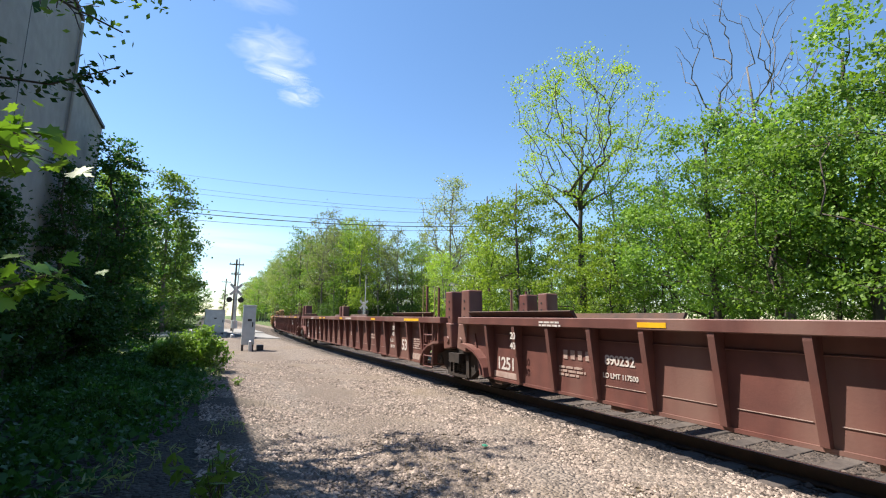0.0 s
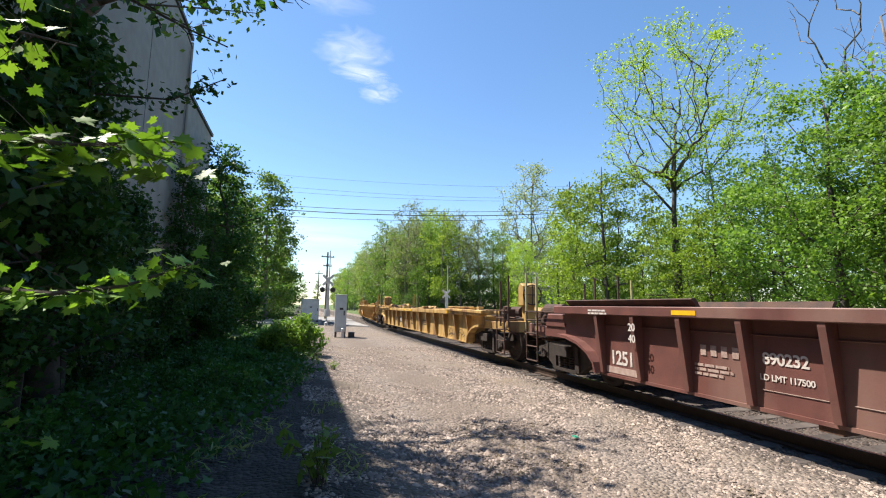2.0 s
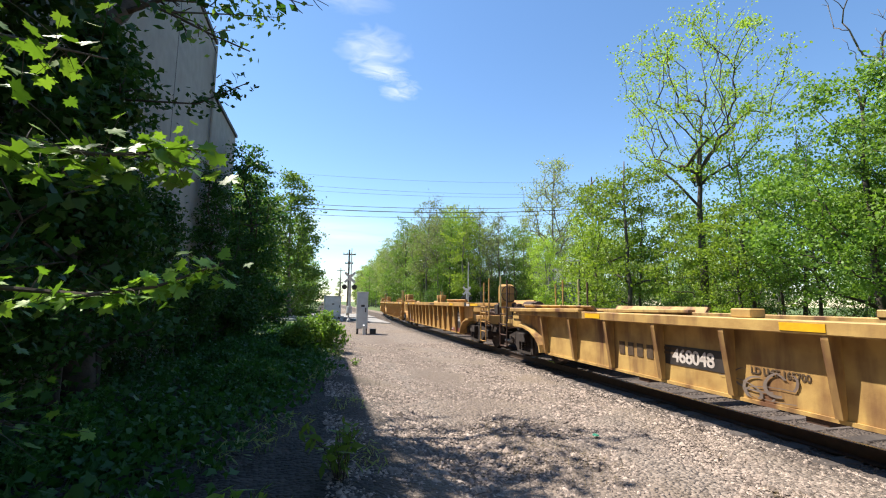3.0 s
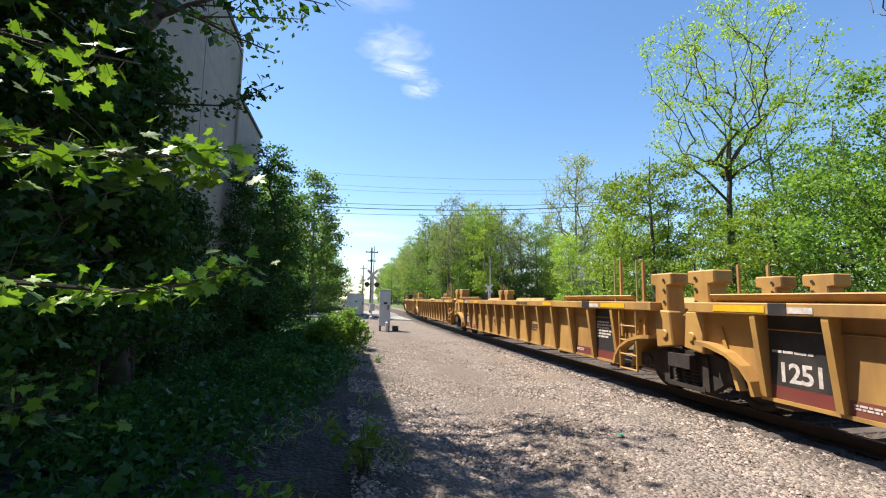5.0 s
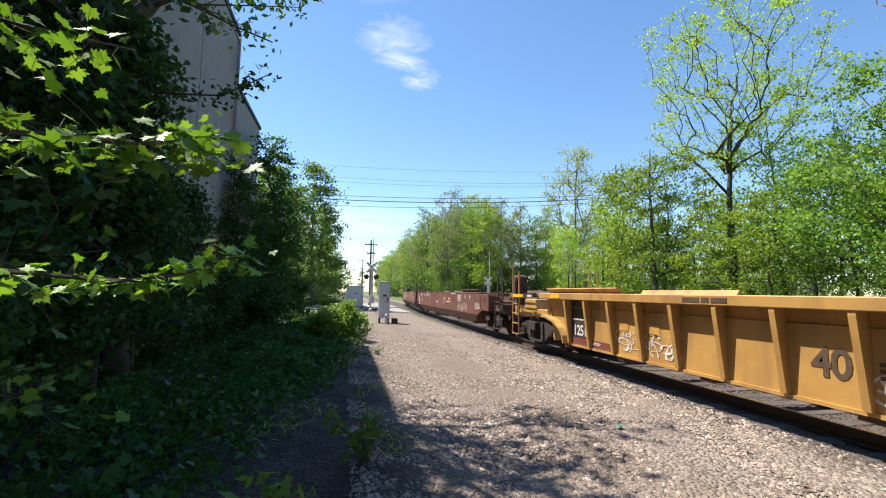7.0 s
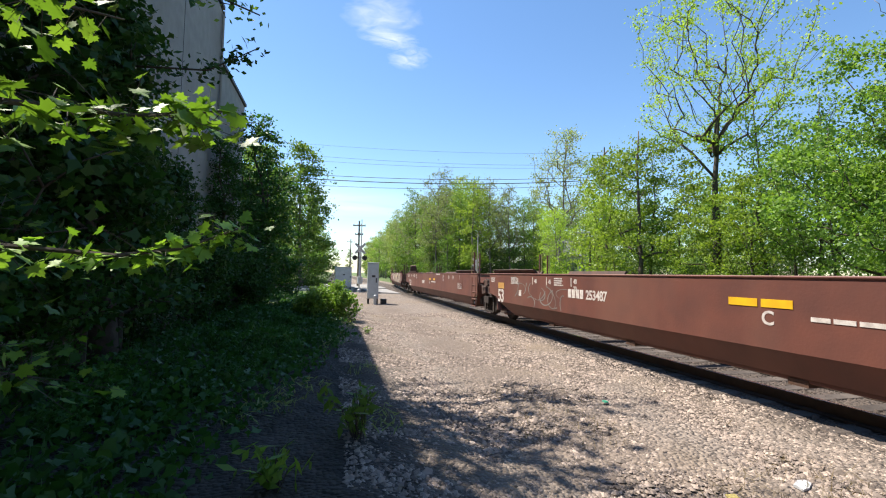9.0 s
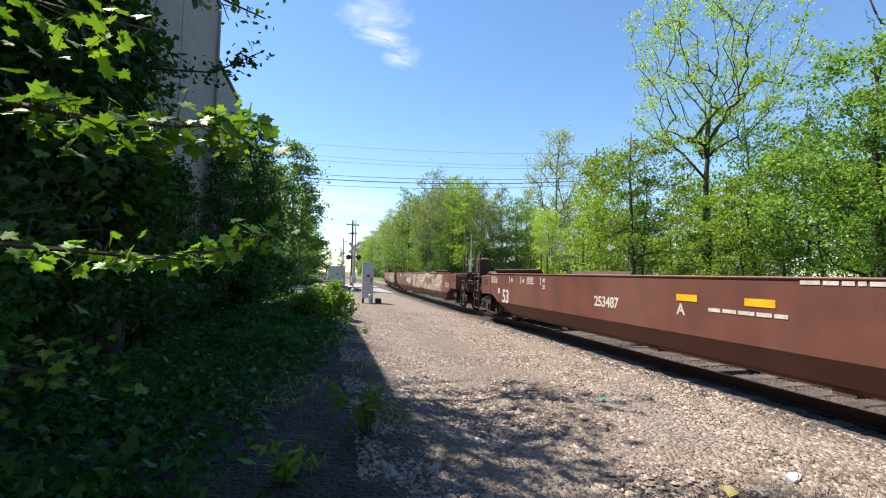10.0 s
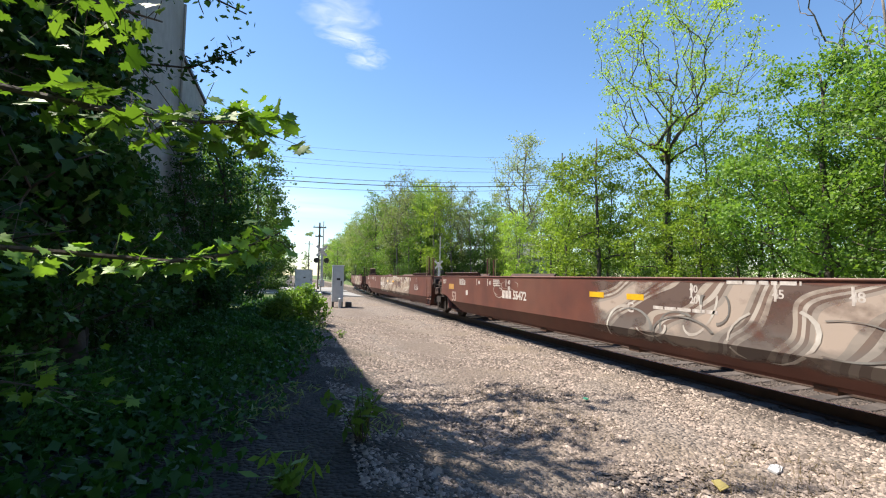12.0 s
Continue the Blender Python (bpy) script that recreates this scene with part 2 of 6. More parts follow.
    l.new(b2.outputs["Normal"], b.inputs["Normal"])
    return m


GROUND = ground_mat()


# ---- mesh helpers ----
def box(bm, x0, x1, y0, y1, z0, z1):
    v = [bm.verts.new((x, y, z)) for z in (z0, z1) for y in (y0, y1) for x in (x0, x1)]
    for f in ((0, 2, 3, 1), (4, 5, 7, 6), (0, 1, 5, 4), (2, 6, 7, 3), (0, 4, 6, 2), (1, 3, 7, 5)):
        bm.faces.new([v[i] for i in f])


def prism(bm, outline, a0, a1, axis="x"):
    """An outline of (p, q) drawn out along an axis from a0 to a1."""
    def at(p, q, a):
        return {"x": (a, p, q), "y": (p, a, q), "z": (p, q, a)}[axis]
    lo = [bm.verts.new(at(p, q, a0)) for p, q in outline]
    hi = [bm.verts.new(at(p, q, a1)) for p, q in outline]
    bm.faces.new(lo)
    bm.faces.new(hi[::-1])
    for i in range(len(lo)):
        j = (i + 1) % len(lo)
        bm.faces.new((lo[i], lo[j], hi[j], hi[i]))


def rod(bm, points, radius, sides=6, end=None):
    """A round bar through the points; end: its radius at the last point."""
    points = [Vector(p) for p in points]
    rings = []
    for i, p in enumerate(points):
        d = (points[min(i + 1, len(points) - 1)] - points[max(i - 1, 0)]).normalized()
        u = d.cross(Vector((0, 0, 1)) if abs(d.z) < 0.95 else Vector((1, 0, 0))).normalized()
        w = d.cross(u)
        r = radius + ((radius if end is None else end) - radius) * i / max(1, len(points) - 1)
        rings.append([bm.verts.new(p + r * (math.cos(a) * u + math.sin(a) * w)) for a in (2 * math.pi * k / sides for k in range(sides))])
    for a, c in zip(rings, rings[1:]):
        for k in range(sides):
            bm.faces.new((a[k], a[(k + 1) % sides], c[(k + 1) % sides], c[k]))
    bm.faces.new(rings[0][::-1])
    bm.faces.new(rings[-1])


def disc(bm, centre, axis, profile, sides=24):
    """A turned body: profile of (along, radius) about an axis through centre."""
    axis = Vector(axis).normalized()
    u = axis.orthogonal().normalized()
    w = axis.cross(u)
    rings = [[bm.verts.new(Vector(centre) + a * axis + r * (math.cos(t) * u + math.sin(t) * w)) for t in (2 * math.pi * k / sides for k in range(sides))] for a, r in profile]
    for a, c in zip(rings, rings[1:]):
        for k in range(sides):
            bm.faces.new((a[k], a[(k + 1) % sides], c[(k + 1) % sides], c[k]))
    bm.faces.new(rings[0][::-1])
    bm.faces.new(rings[-1])


def mesh_of(bm, name, material, bevel=0.0, smooth=False):
    bmesh.ops.recalc_face_normals(bm, faces=bm.faces[:])
    if bevel:
        bmesh.ops.bevel(bm, geom=bm.edges[:], offset=bevel, segments=1, affect="EDGES", clamp_overlap=True)
    me = bpy.data.meshes.new(name)
    bm.to_mesh(me)
    bm.free()
    me.materials.append(material)
    if smooth:
        me.shade_smooth()
    return me


def part(name, bm, material, parent, label="", bevel=0.0, smooth=False):
    """One mesh object under a thing or a part."""
    ob = new(name, mesh_of(bm, name, material, bevel, smooth))
    ob.parent = parent
    return tagged(ob, label)


def shared(name, me, parent, place=None):
    ob = new(name, me)
    ob.parent = parent
    if place is not None:
        ob.matrix_basis = place
    return ob


def quads_mesh(name, corners, material, per=4):
    """A mesh from an array of faces: n x per x 3."""
    corners = np.asarray(corners, dtype=np.float32)
    count = len(corners)
    me = bpy.data.meshes.new(name)
    me.vertices.add(count * per)
    me.vertices.foreach_set("co", corners.ravel())
    me.loops.add(count * per)
    me.loops.foreach_set("vertex_index", np.arange(count * per, dtype=np.int32))
    me.polygons.add(count)
    me.polygons.foreach_set("loop_start", np.arange(0, count * per, per, dtype=np.int32))
    me.update(calc_edges=True)
    me.materials.append(material)
    return me


def letters(text, size, material, parent, place, label="", name="marking"):
    """Stencilled characters as a thin mesh."""
    cu = bpy.data.curves.new("text", "FONT")
    cu.body, cu.size, cu.extrude, cu.align_x = text, size, 0.0015, "LEFT"
    cu.resolution_u = 3
    cu.offset = 0.022 * size
    cu.space_character = 0.92
    tmp = bpy.data.objects.new("text", cu)
    me = bpy.data.meshes.new_from_object(tmp)
    bpy.data.objects.remove(tmp)
    bpy.data.curves.remove(cu)
    me.materials.append(material)
    ob = new(name, me)
    ob.parent = parent
    ob.matrix_basis = place
    return tagged(ob, label, kind="stuff")

# ---- the railway line ----
TRACK_X, RAIL_Z, SPEED = 6.70, 0.24, 19.3
BEND_FROM, BEND_R = 20.0, 340.0


def along(s):
    """Place and heading (degrees) of the line's middle at s metres along it: straight, then a wide bend."""
    if s < BEND_FROM:
        return Vector((TRACK_X, s, 0)), 0.0
    a = (s - BEND_FROM) / BEND_R
    return Vector((TRACK_X + BEND_R * (1 - math.cos(a)), BEND_FROM + BEND_R * math.sin(a), 0)), -math.degrees(a)


def ground_height(x, y):
    bank = 0.26 * min(1, max(0, (1.9 - x) / 1.6))
    bed = 0.05 * min(1, max(0, (x - 3.6) / 1.6)) * min(1, max(0, (11 - x) / 2))
    right = -0.25 * min(1, max(0, (x - 9.5) / 3))
    flat = 1 if y < 25 else max(0.0, 1 - (y - 25) / 8)
    return bank * flat + bed + right


def line_sweep(bm, outline, off, s0, s1, step):
    """Draws an (x, z) outline along the line, shifted off sideways."""
    rings, s = [], s0
    while s <= s1 + 1e-6:
        p, a = along(s)
        c, d = math.cos(radians(a)), math.sin(radians(a))
        rings.append([bm.verts.new((p.x + (x + off) * c, p.y + (x + off) * d, z)) for x, z in outline])
        s += step
    for r, q in zip(rings, rings[1:]):
        for k in range(len(r)):
            j = (k + 1) % len(r)
            bm.faces.new((r[k], r[j], q[j], q[k]))
    bm.faces.new(rings[0][::-1])
    bm.faces.new(rings[-1])


def build_rail(off):
    rail = tagged(new("rail"), "rust-brown steel rail spiked to wooden ties", "rail", "rails", "structure")
    bm = bmesh.new()
    line_sweep(bm, [(-0.075, 0.065), (0.075, 0.065), (0.07, 0.085), (0.012, 0.10), (0.012, 0.20), (0.036, 0.206), (0.036, 0.236), (-0.036, 0.236), (-0.036, 0.206), (-0.012, 0.20), (-0.012, 0.10), (-0.07, 0.085)], off, -40, 150, 5)
    part("rail_web", bm, RAILM, rail)
    bm = bmesh.new()
    line_sweep(bm, [(-0.03, 0.236), (0.03, 0.236), (0.026, 0.241), (-0.026, 0.241)], off, -40, 150, 5)
    part("rail_head", bm, RAILTOP, rail, "bright worn rail head")


for side in (-0.755, 0.755):
    build_rail(side)


# ---- wagons ----
def on_side(y, z, x=-1.306):
    """Writing on the flank that looks to -x: it reads towards -y."""
    return Matrix(((0, 0, -1, x), (-1, 0, 0, y), (0, 1, 0, z), (0, 0, 0, 1)))


def plate(bm, y0, y1, z0, z1, x=-1.306):
    box(bm, x - 0.003, x + 0.003, y0, y1, z0, z1)


def text_bars(bm, y, z, width, rows, height, x=-1.306, seed=1):
    """Unreadable small print: broken bars."""
    rnd = random.Random(seed)
    for r in range(rows):
        p, zz = y, z - r * height * 1.7
        stop = y - width * rnd.uniform(0.7, 1)
        while p > stop:
            w = rnd.uniform(1.5, 5) * height
            plate(bm, max(stop, p - w), p, zz, zz + height, x)
            p -= w + height * 0.6


def wheelset_mesh():
    bm = bmesh.new()
    for s in (-1, 1):
        disc(bm, (s * 0.755, 0, 0), (s, 0, 0), [(-0.09, 0.36), (-0.085, 0.485), (-0.055, 0.49), (-0.05, 0.462), (0.055, 0.455), (0.06, 0.39), (0.03, 0.35), (0.02, 0.16), (0.06, 0.12), (0.06, 0.05)], 28)
        disc(bm, (s * 1.1, 0, 0), (s, 0, 0), [(-0.3, 0.075), (0.1, 0.075), (0.1, 0.10), (0.14, 0.10), (0.14, 0.02)], 12)
        for k in range(3):
            a = 2 * math.pi * k / 3
            disc(bm, (s * 1.24, 0.055 * math.cos(a), 0.055 * math.sin(a)), (s, 0, 0), [(-0.01, 0.016), (0.02, 0.016), (0.02, 0.002)], 6)
    disc(bm, (0, 0, 0), (1, 0, 0), [(-0.8, 0.085), (0.8, 0.085)], 12)
    return mesh_of(bm, "wheelset", STEEL)


def sideframe_mesh():
    bm = bmesh.new()
    outline = [(-1.15, 0.60), (-1.15, 0.82), (-0.98, 0.86), (-0.55, 0.98), (0.55, 0.98), (0.98, 0.86), (1.15, 0.82), (1.15, 0.60), (1.02, 0.60), (0.98, 0.72), (0.84, 0.72), (0.80, 0.62), (0.42, 0.38), (-0.42, 0.38), (-0.80, 0.62), (-0.84, 0.72), (-0.98, 0.72), (-1.02, 0.60)]
    prism(bm, outline, -0.075, 0.075, "x")
    for y in (-0.42, 0.42):
        prism(bm, [(y - 0.07, 0.42), (y + 0.07, 0.42), (y + 0.05, 0.92), (y - 0.05, 0.92)], -0.12, 0.12, "x")
    box(bm, -0.13, 0.13, -0.40, 0.40, 0.40, 0.47)
    for y in (-0.2, 0, 0.2):
        for k in range(5):
            disc(bm, (-0.05, y, 0.48 + k * 0.05), (0, 0, 1), [(0, 0.078), (0.022, 0.085), (0.03, 0.07)], 10)
    return mesh_of(bm, "sideframe", GRIME_SHADE)


def bolster_mesh():
    bm = bmesh.new()
    prism(bm, [(-1.3, 0.74), (-1.3, 0.92), (-0.4, 0.96), (0.4, 0.96), (1.3, 0.92), (1.3, 0.74), (0.5, 0.60), (-0.5, 0.60)], -0.2, 0.2, "y")
    box(bm, -1.37, -1.29, -0.24, 0.24, 0.72, 0.93)
    box(bm, 1.29, 1.37, -0.24, 0.24, 0.72, 0.93)
    disc(bm, (0, 0, 0.95), (0, 0, 1), [(0, 0.2), (0.14, 0.2)], 16)
    for y in (-0.55, 0.55):
        box(bm, -0.95, 0.95, y - 0.05, y + 0.05, 0.50, 0.62)
    return mesh_of(bm, "truck", GRIME_SHADE)


WHEELS, FRAME_M, BOLSTER = wheelset_mesh(), sideframe_mesh(), bolster_mesh()
ROLLING = []        # (wheelset, metres along the train, place in the truck)
ENDS = {}           # unit name: the kinds of its front and rear end
BAYS = {}           # unit name: the bays between its ribs, from the front
UNITS = []          # (unit, metres along the train of its front joint, length)


def build_truck(unit, u0, y):
    truck = shared("truck", BOLSTER, unit, pose(0, y, 0))
    tagged(truck, "grimy cast-steel truck with coil springs, coloured dark for its shade")
    for x in (-1.13, 1.13):
        shared("sideframe", FRAME_M, truck, pose(x, 0, 0))
    for w in (-0.915, 0.915):
        ws = shared("wheelset", WHEELS, truck, pose(0, w, RAIL_Z + 0.46))
        tagged(ws, "dark steel wheels on an axle")
        ROLLING.append((ws, u0 + y, w))


def flank_outline(L, front, rear, top, low, style):
    """The side wall's outline in (y, z), cut up over the trucks at both ends."""
    if style == "plain":
        t0, b0 = {"a": (0.75, 1.75), "c": (2.75, 4.1)}[front]
        t1, b1, knee = {"a": (0.60, 2.25, 0.65), "c": (2.45, 3.75, 0.3)}[rear]
        return [(t0, top), (t0, 1.0), (t0 + 0.25, 0.94), (b0, low), (L - b1, low), (L - t1 - knee, 1.0), (L - t1, 1.10), (L - t1, top)]
    t0, b0 = {"a": (0.55, 1.60), "c": (2.3, 3.35)}[front]
    t1, b1 = {"a": (0.50, 1.42), "c": (2.1, 3.3) if style != "rib40" else (2.9, 4.1)}[rear]
    arch0 = [(b0 - (b0 - t0) * (1 - math.cos(a)), low + (1.12 - low) * math.sin(a)) for a in (radians(k) for k in (75, 55, 35, 17, 0))]
    arch1 = [(L - b1 + (b1 - t1) * (1 - math.cos(a)), low + (1.12 - low) * math.sin(a)) for a in (radians(k) for k in (0, 17, 35, 55, 75))]
    return [(t0, top), (t0, 1.12)] + arch0 + arch1 + [(L - t1, 1.12), (L - t1, top)]


def plain_x(z):
    """Half width of the smooth flank: upright above, leaning in below."""
    return 1.46 if z > 0.86 else 1.46 - (0.86 - z) * 0.5


def end_gear(unit, y, out, style, colour, kind, seed):
    """What stands on a unit's end: out is -1 at the front end, 1 at the rear end; y is the joint."""
    rnd = random.Random(seed)
    post = colour
    if style == "plain":
        colour = ENDRUST

    def Y(d):
        return y - out * d

    if kind == "a":
        bm = bmesh.new()
        box(bm, -1.25, 1.25, min(Y(0.22), Y(0.62)), max(Y(0.22), Y(0.62)), 1.08, 1.52)
        high = 1.30 if style == "plain" else 1.62
        for x in (-1.22, 1.22):
            prism(bm, [(Y(0.12), 1.04), (Y(0.52), 0.98), (Y(0.55), high), (Y(0.18), high - 0.02)], x - 0.14, x + 0.14, "x")
            disc(bm, (x - 0.15 if x < 0 else x + 0.15, Y(0.3), 1.22), (1, 0, 0), [(-0.02, 0.08), (0.02, 0.08)], 12)
        box(bm, -0.3, 0.3, min(Y(-0.25), Y(0.3)), max(Y(-0.25), Y(0.3)), 0.98, 1.3)
        part("end_casting", bm, colour, unit, "heavy cast end over the shared truck", bevel=0.02)
        if style == "plain":
            for k in range(5):
                bm = bmesh.new()
                cx, d, w = rnd.uniform(-1.3, -0.4), rnd.uniform(0.1, 0.6), rnd.uniform(0.05, 0.12)
                box(bm, cx - w, cx + w, Y(d) - w, Y(d) + w, 1.28, 1.36 + 0.3 * rnd.random())
                disc(bm, (cx - w, Y(d), 1.42), (1, 0, 0), [(-0.08, 0.03), (-0.06, 0.06), (0.02, 0.06)], 10)
                part("valve", bm, rnd.choice((ENDRUST, GRIME_SHADE)), unit, bevel=0.008)
            for k in range(4):
                bm = bmesh.new()
                z = 1.34 + 0.1 * k
                rod(bm, [(-1.36 + 0.1 * k, Y(0.62), z), (-1.30 + 0.1 * k, Y(0.3), z + rnd.uniform(-0.12, 0.08)), (-1.25 + 0.1 * k, Y(-0.1), z + rnd.uniform(-0.1, 0.1))], 0.022)
                part("pipe", bm, GRIME_SHADE, unit)
        if style != "plain":
            for x in (-1.12, 1.12):
                bm = bmesh.new()
                if style == "rib40":
                    prism(bm, [(Y(0.28), 1.55), (Y(0.62), 1.55), (Y(0.60), 2.02), (Y(0.72), 2.04), (Y(0.72), 2.24), (Y(0.18), 2.24), (Y(0.18), 2.04), (Y(0.30), 2.02)], x - 0.17, x + 0.17, "x")
                else:
                    prism(bm, [(Y(0.20), 1.55), (Y(0.58), 1.55), (Y(0.56), 2.36), (Y(0.22), 2.36)], x - 0.18, x + 0.18, "x")
                part("pedestal", bm, colour, unit, bevel=0.02)
                bm = bmesh.new()
                for z in (1.75, 1.95, 2.12):
                    disc(bm, (x - 0.185, Y(0.36), z), (1, 0, 0), [(-0.004, 0.028), (0.004, 0.028)], 10)
                tagged(part("lightening_hole", bm, BLACKP, unit), kind="stuff")
    else:
        # coupler end: deck, end sill, coupler, steps
        bm = bmesh.new()
        box(bm, -1.3, 1.3, min(Y(0.55), Y(0.75)), max(Y(0.55), Y(0.75)), 1.05, 1.34)
        box(bm, -0.28, 0.28, min(Y(0.4), Y(3.6)), max(Y(0.4), Y(3.6)), 0.92, 1.28)
        for x in (-1.18, 1.18):
            box(bm, x - 0.09, x + 0.09, min(Y(0.7), Y(3.0)), max(Y(0.7), Y(3.0)), 1.08, 1.30)
        for d in (1.2, 2.0, 2.7):
            box(bm, -1.2, 1.2, min(Y(d), Y(d + 0.14)), max(Y(d), Y(d + 0.14)), 1.10, 1.26)
        part("end_frame", bm, colour, unit, bevel=0.012)
        bm = bmesh.new()
        for k in range(7):
            d = 0.78 + k * 0.07
            box(bm, -1.25, 1.25, min(Y(d), Y(d + 0.035)), max(Y(d), Y(d + 0.035)), 1.345, 1.375)
        part("crossover_grating", bm, RUST, unit)
        bm = bmesh.new()
        box(bm, -0.11, 0.11, min(Y(0.12), Y(0.6)), max(Y(0.12), Y(0.6)), 0.98, 1.16)
        prism(bm, [(-0.2, Y(0.16)), (-0.17, Y(-0.06)), (0.0, Y(-0.02)), (0.05, Y(0.1)), (0.2, Y(0.12)), (0.2, Y(0.2))], 0.94, 1.2, "z")
        part("coupler", bm, GRIME_SHADE, unit, "rusty knuckle coupler")
        bm = bmesh.new()
        rod(bm, [(-0.5, Y(0.3), 1.12), (-0.42, Y(0.12), 0.8), (-0.30, Y(0.02), 0.66), (-0.2, Y(0.0), 0.75)], 0.035)
        part("air_hose", bm, BLACKP, unit)
        bm = bmesh.new()
        rod(bm, [(-1.42, Y(0.5), 1.15), (-1.1, Y(0.48), 0.98), (-0.6, Y(0.48), 1.02), (-0.25, Y(0.3), 1.25)], 0.016)
        part("uncoupling_rod", bm, RUST, unit)
        for x in (-1.40, 1.40):
            bm = bmesh.new()
            for d in (0.62, 1.12):
                rod(bm, [(x, Y(d), 1.62), (x, Y(d), 0.50)], 0.02)
            for z in (0.50, 0.82, 1.12, 1.42, 1.62):
                rod(bm, [(x, Y(0.62), z), (x, Y(1.12), z)], 0.018)
            part("sill_step", bm, YELLOW if x < 0 and style == "rib40" else RUST, unit, "bent-rod ladder and step")
        for x in (-1.34, 1.34):
            for d, h in ((0.5, 2.55), (1.0, 2.42)):
                bm = bmesh.new()
                box(bm, x - 0.02, x + 0.02, Y(d) - 0.02, Y(d) + 0.02, 1.2, h)
                part("stanchion", bm, YELLOW if style == "rib40" else RUST if style == "plain" or rnd.random() < 0.5 else POLEY, unit)
        # valves, pipes and levers about the deck
        for k in range(7):
            bm = bmesh.new()
            cx, d, w, h = rnd.uniform(-1.1, 0.9), rnd.uniform(0.7, 2.4), rnd.uniform(0.06, 0.2), rnd.uniform(0.1, 0.42)
            box(bm, cx - w, cx + w, Y(d) - w * 0.8, Y(d) + w * 0.8, 1.27, 1.3 + h)
            disc(bm, (cx, Y(d), 1.3 + h), (0, 0, 1), [(0, w * 0.6), (0.07, w * 0.6), (0.09, 0.02)], 10)
            part("valve", bm, rnd.choice((RUST, GRIME_SHADE, ENDRUST)), unit, bevel=0.01)
        for k in range(6):
            bm = bmesh.new()
            cx, d, z = rnd.uniform(-1.3, 1.0), rnd.uniform(0.5, 1.6), rnd.uniform(0.75, 1.55)
            rod(bm, [(cx, Y(d), z), (cx + rnd.uniform(-0.1, 0.1), Y(d + 0.4), z + rnd.uniform(-0.1, 0.15)), (cx + rnd.uniform(-0.5, 0.5), Y(d + 1.1), z + rnd.uniform(-0.2, 0.3))], rnd.uniform(0.016, 0.032))
            part("pipe", bm, rnd.choice((RUST, GRIME_SHADE)), unit)
        for x in (-1.38, 1.38):
            bm = bmesh.new()
            rod(bm, [(x, Y(0.5), 1.62), (x, Y(2.5), 1.62)], 0.016)
            part("handrail", bm, RUST, unit)
        if style == "plain":
            for x in (-1, 1):
                bm = bmesh.new()
                d0, d1 = (1.75, 2.72) if out < 0 else (1.55, 2.42)
                box(bm, min(x * 1.05, x * 1.462), max(x * 1.05, x * 1.462), min(Y(d0), Y(d1)), max(Y(d0), Y(d1)), 1.06, 1.68)
                bx = part("end_box", bm, post, unit, bevel=0.012)
                bm = bmesh.new()
                for r in range(2):
                    box(bm, min(x * 1.463, x * 1.47), max(x * 1.463, x * 1.47), min(Y(d0 + 0.3), Y(d0 + 0.6)), max(Y(d0 + 0.3), Y(d0 + 0.6)), 1.40 + 0.1 * r, 1.43 + 0.1 * r)
                tagged(part("slot", bm, BLACKP, bx), kind="stuff")
        if out < 0:
            bm = bmesh.new()
            box(bm, -0.75, -0.45, min(Y(0.7), Y(0.9)), max(Y(0.7), Y(0.9)), 1.3, 2.15)
            prism(bm, [(Y(0.60), 1.75), (Y(0.92), 1.75), (Y(0.92), 2.28), (Y(0.80), 2.38), (Y(0.60), 2.3)], -0.85, -0.4, "x")
            part("brake_stand", bm, colour, unit, bevel=0.02)
            bm = bmesh.new()
            c = Vector((-0.62, Y(0.52), 2.05))
            ring = [c + 0.27 * Vector((math.cos(a), 0, math.sin(a))) for a in (2 * math.pi * k / 16 for k in range(17))]
            rod(bm, ring, 0.018)
            for k in range(4):
                rod(bm, [c, ring[k * 4]], 0.014)
            part("brake_wheel", bm, RUST, unit, "round hand-brake wheel")
            bm = bmesh.new()
            disc(bm, (0.75, Y(1.6), 1.62), (0, 1, 0), [(-0.55, 0.05), (-0.5, 0.2), (0.5, 0.2), (0.55, 0.05)], 16)
            part("air_reservoir", bm, RUST, unit, "rusty brake air tank")
            bm = bmesh.new()
            disc(bm, (-0.35, Y(1.9), 1.58), (0, 1, 0), [(-0.32, 0.05), (-0.3, 0.15), (0.3, 0.15), (0.32, 0.05)], 14)
            part("air_reservoir", bm, RUST, unit, "rusty brake air tank")
            bm = bmesh.new()
            for k in range(5):
                rod(bm, [(-1.0 + 0.3 * k, Y(0.8 + 0.1 * k), 1.42), (-0.9 + 0.3 * k, Y(2.6), 1.45)], 0.025)
            part("brake_pipe", bm, RUST, unit)
        else:
            for x in (-1.0, 1.0):
                bm = bmesh.new()
                prism(bm, [(Y(1.3), 1.3), (Y(2.2), 1.3), (Y(2.1), 1.58), (Y(1.4), 1.58)], x - 0.3, x + 0.3, "x")
                part("pad", bm, colour, unit, bevel=0.02)


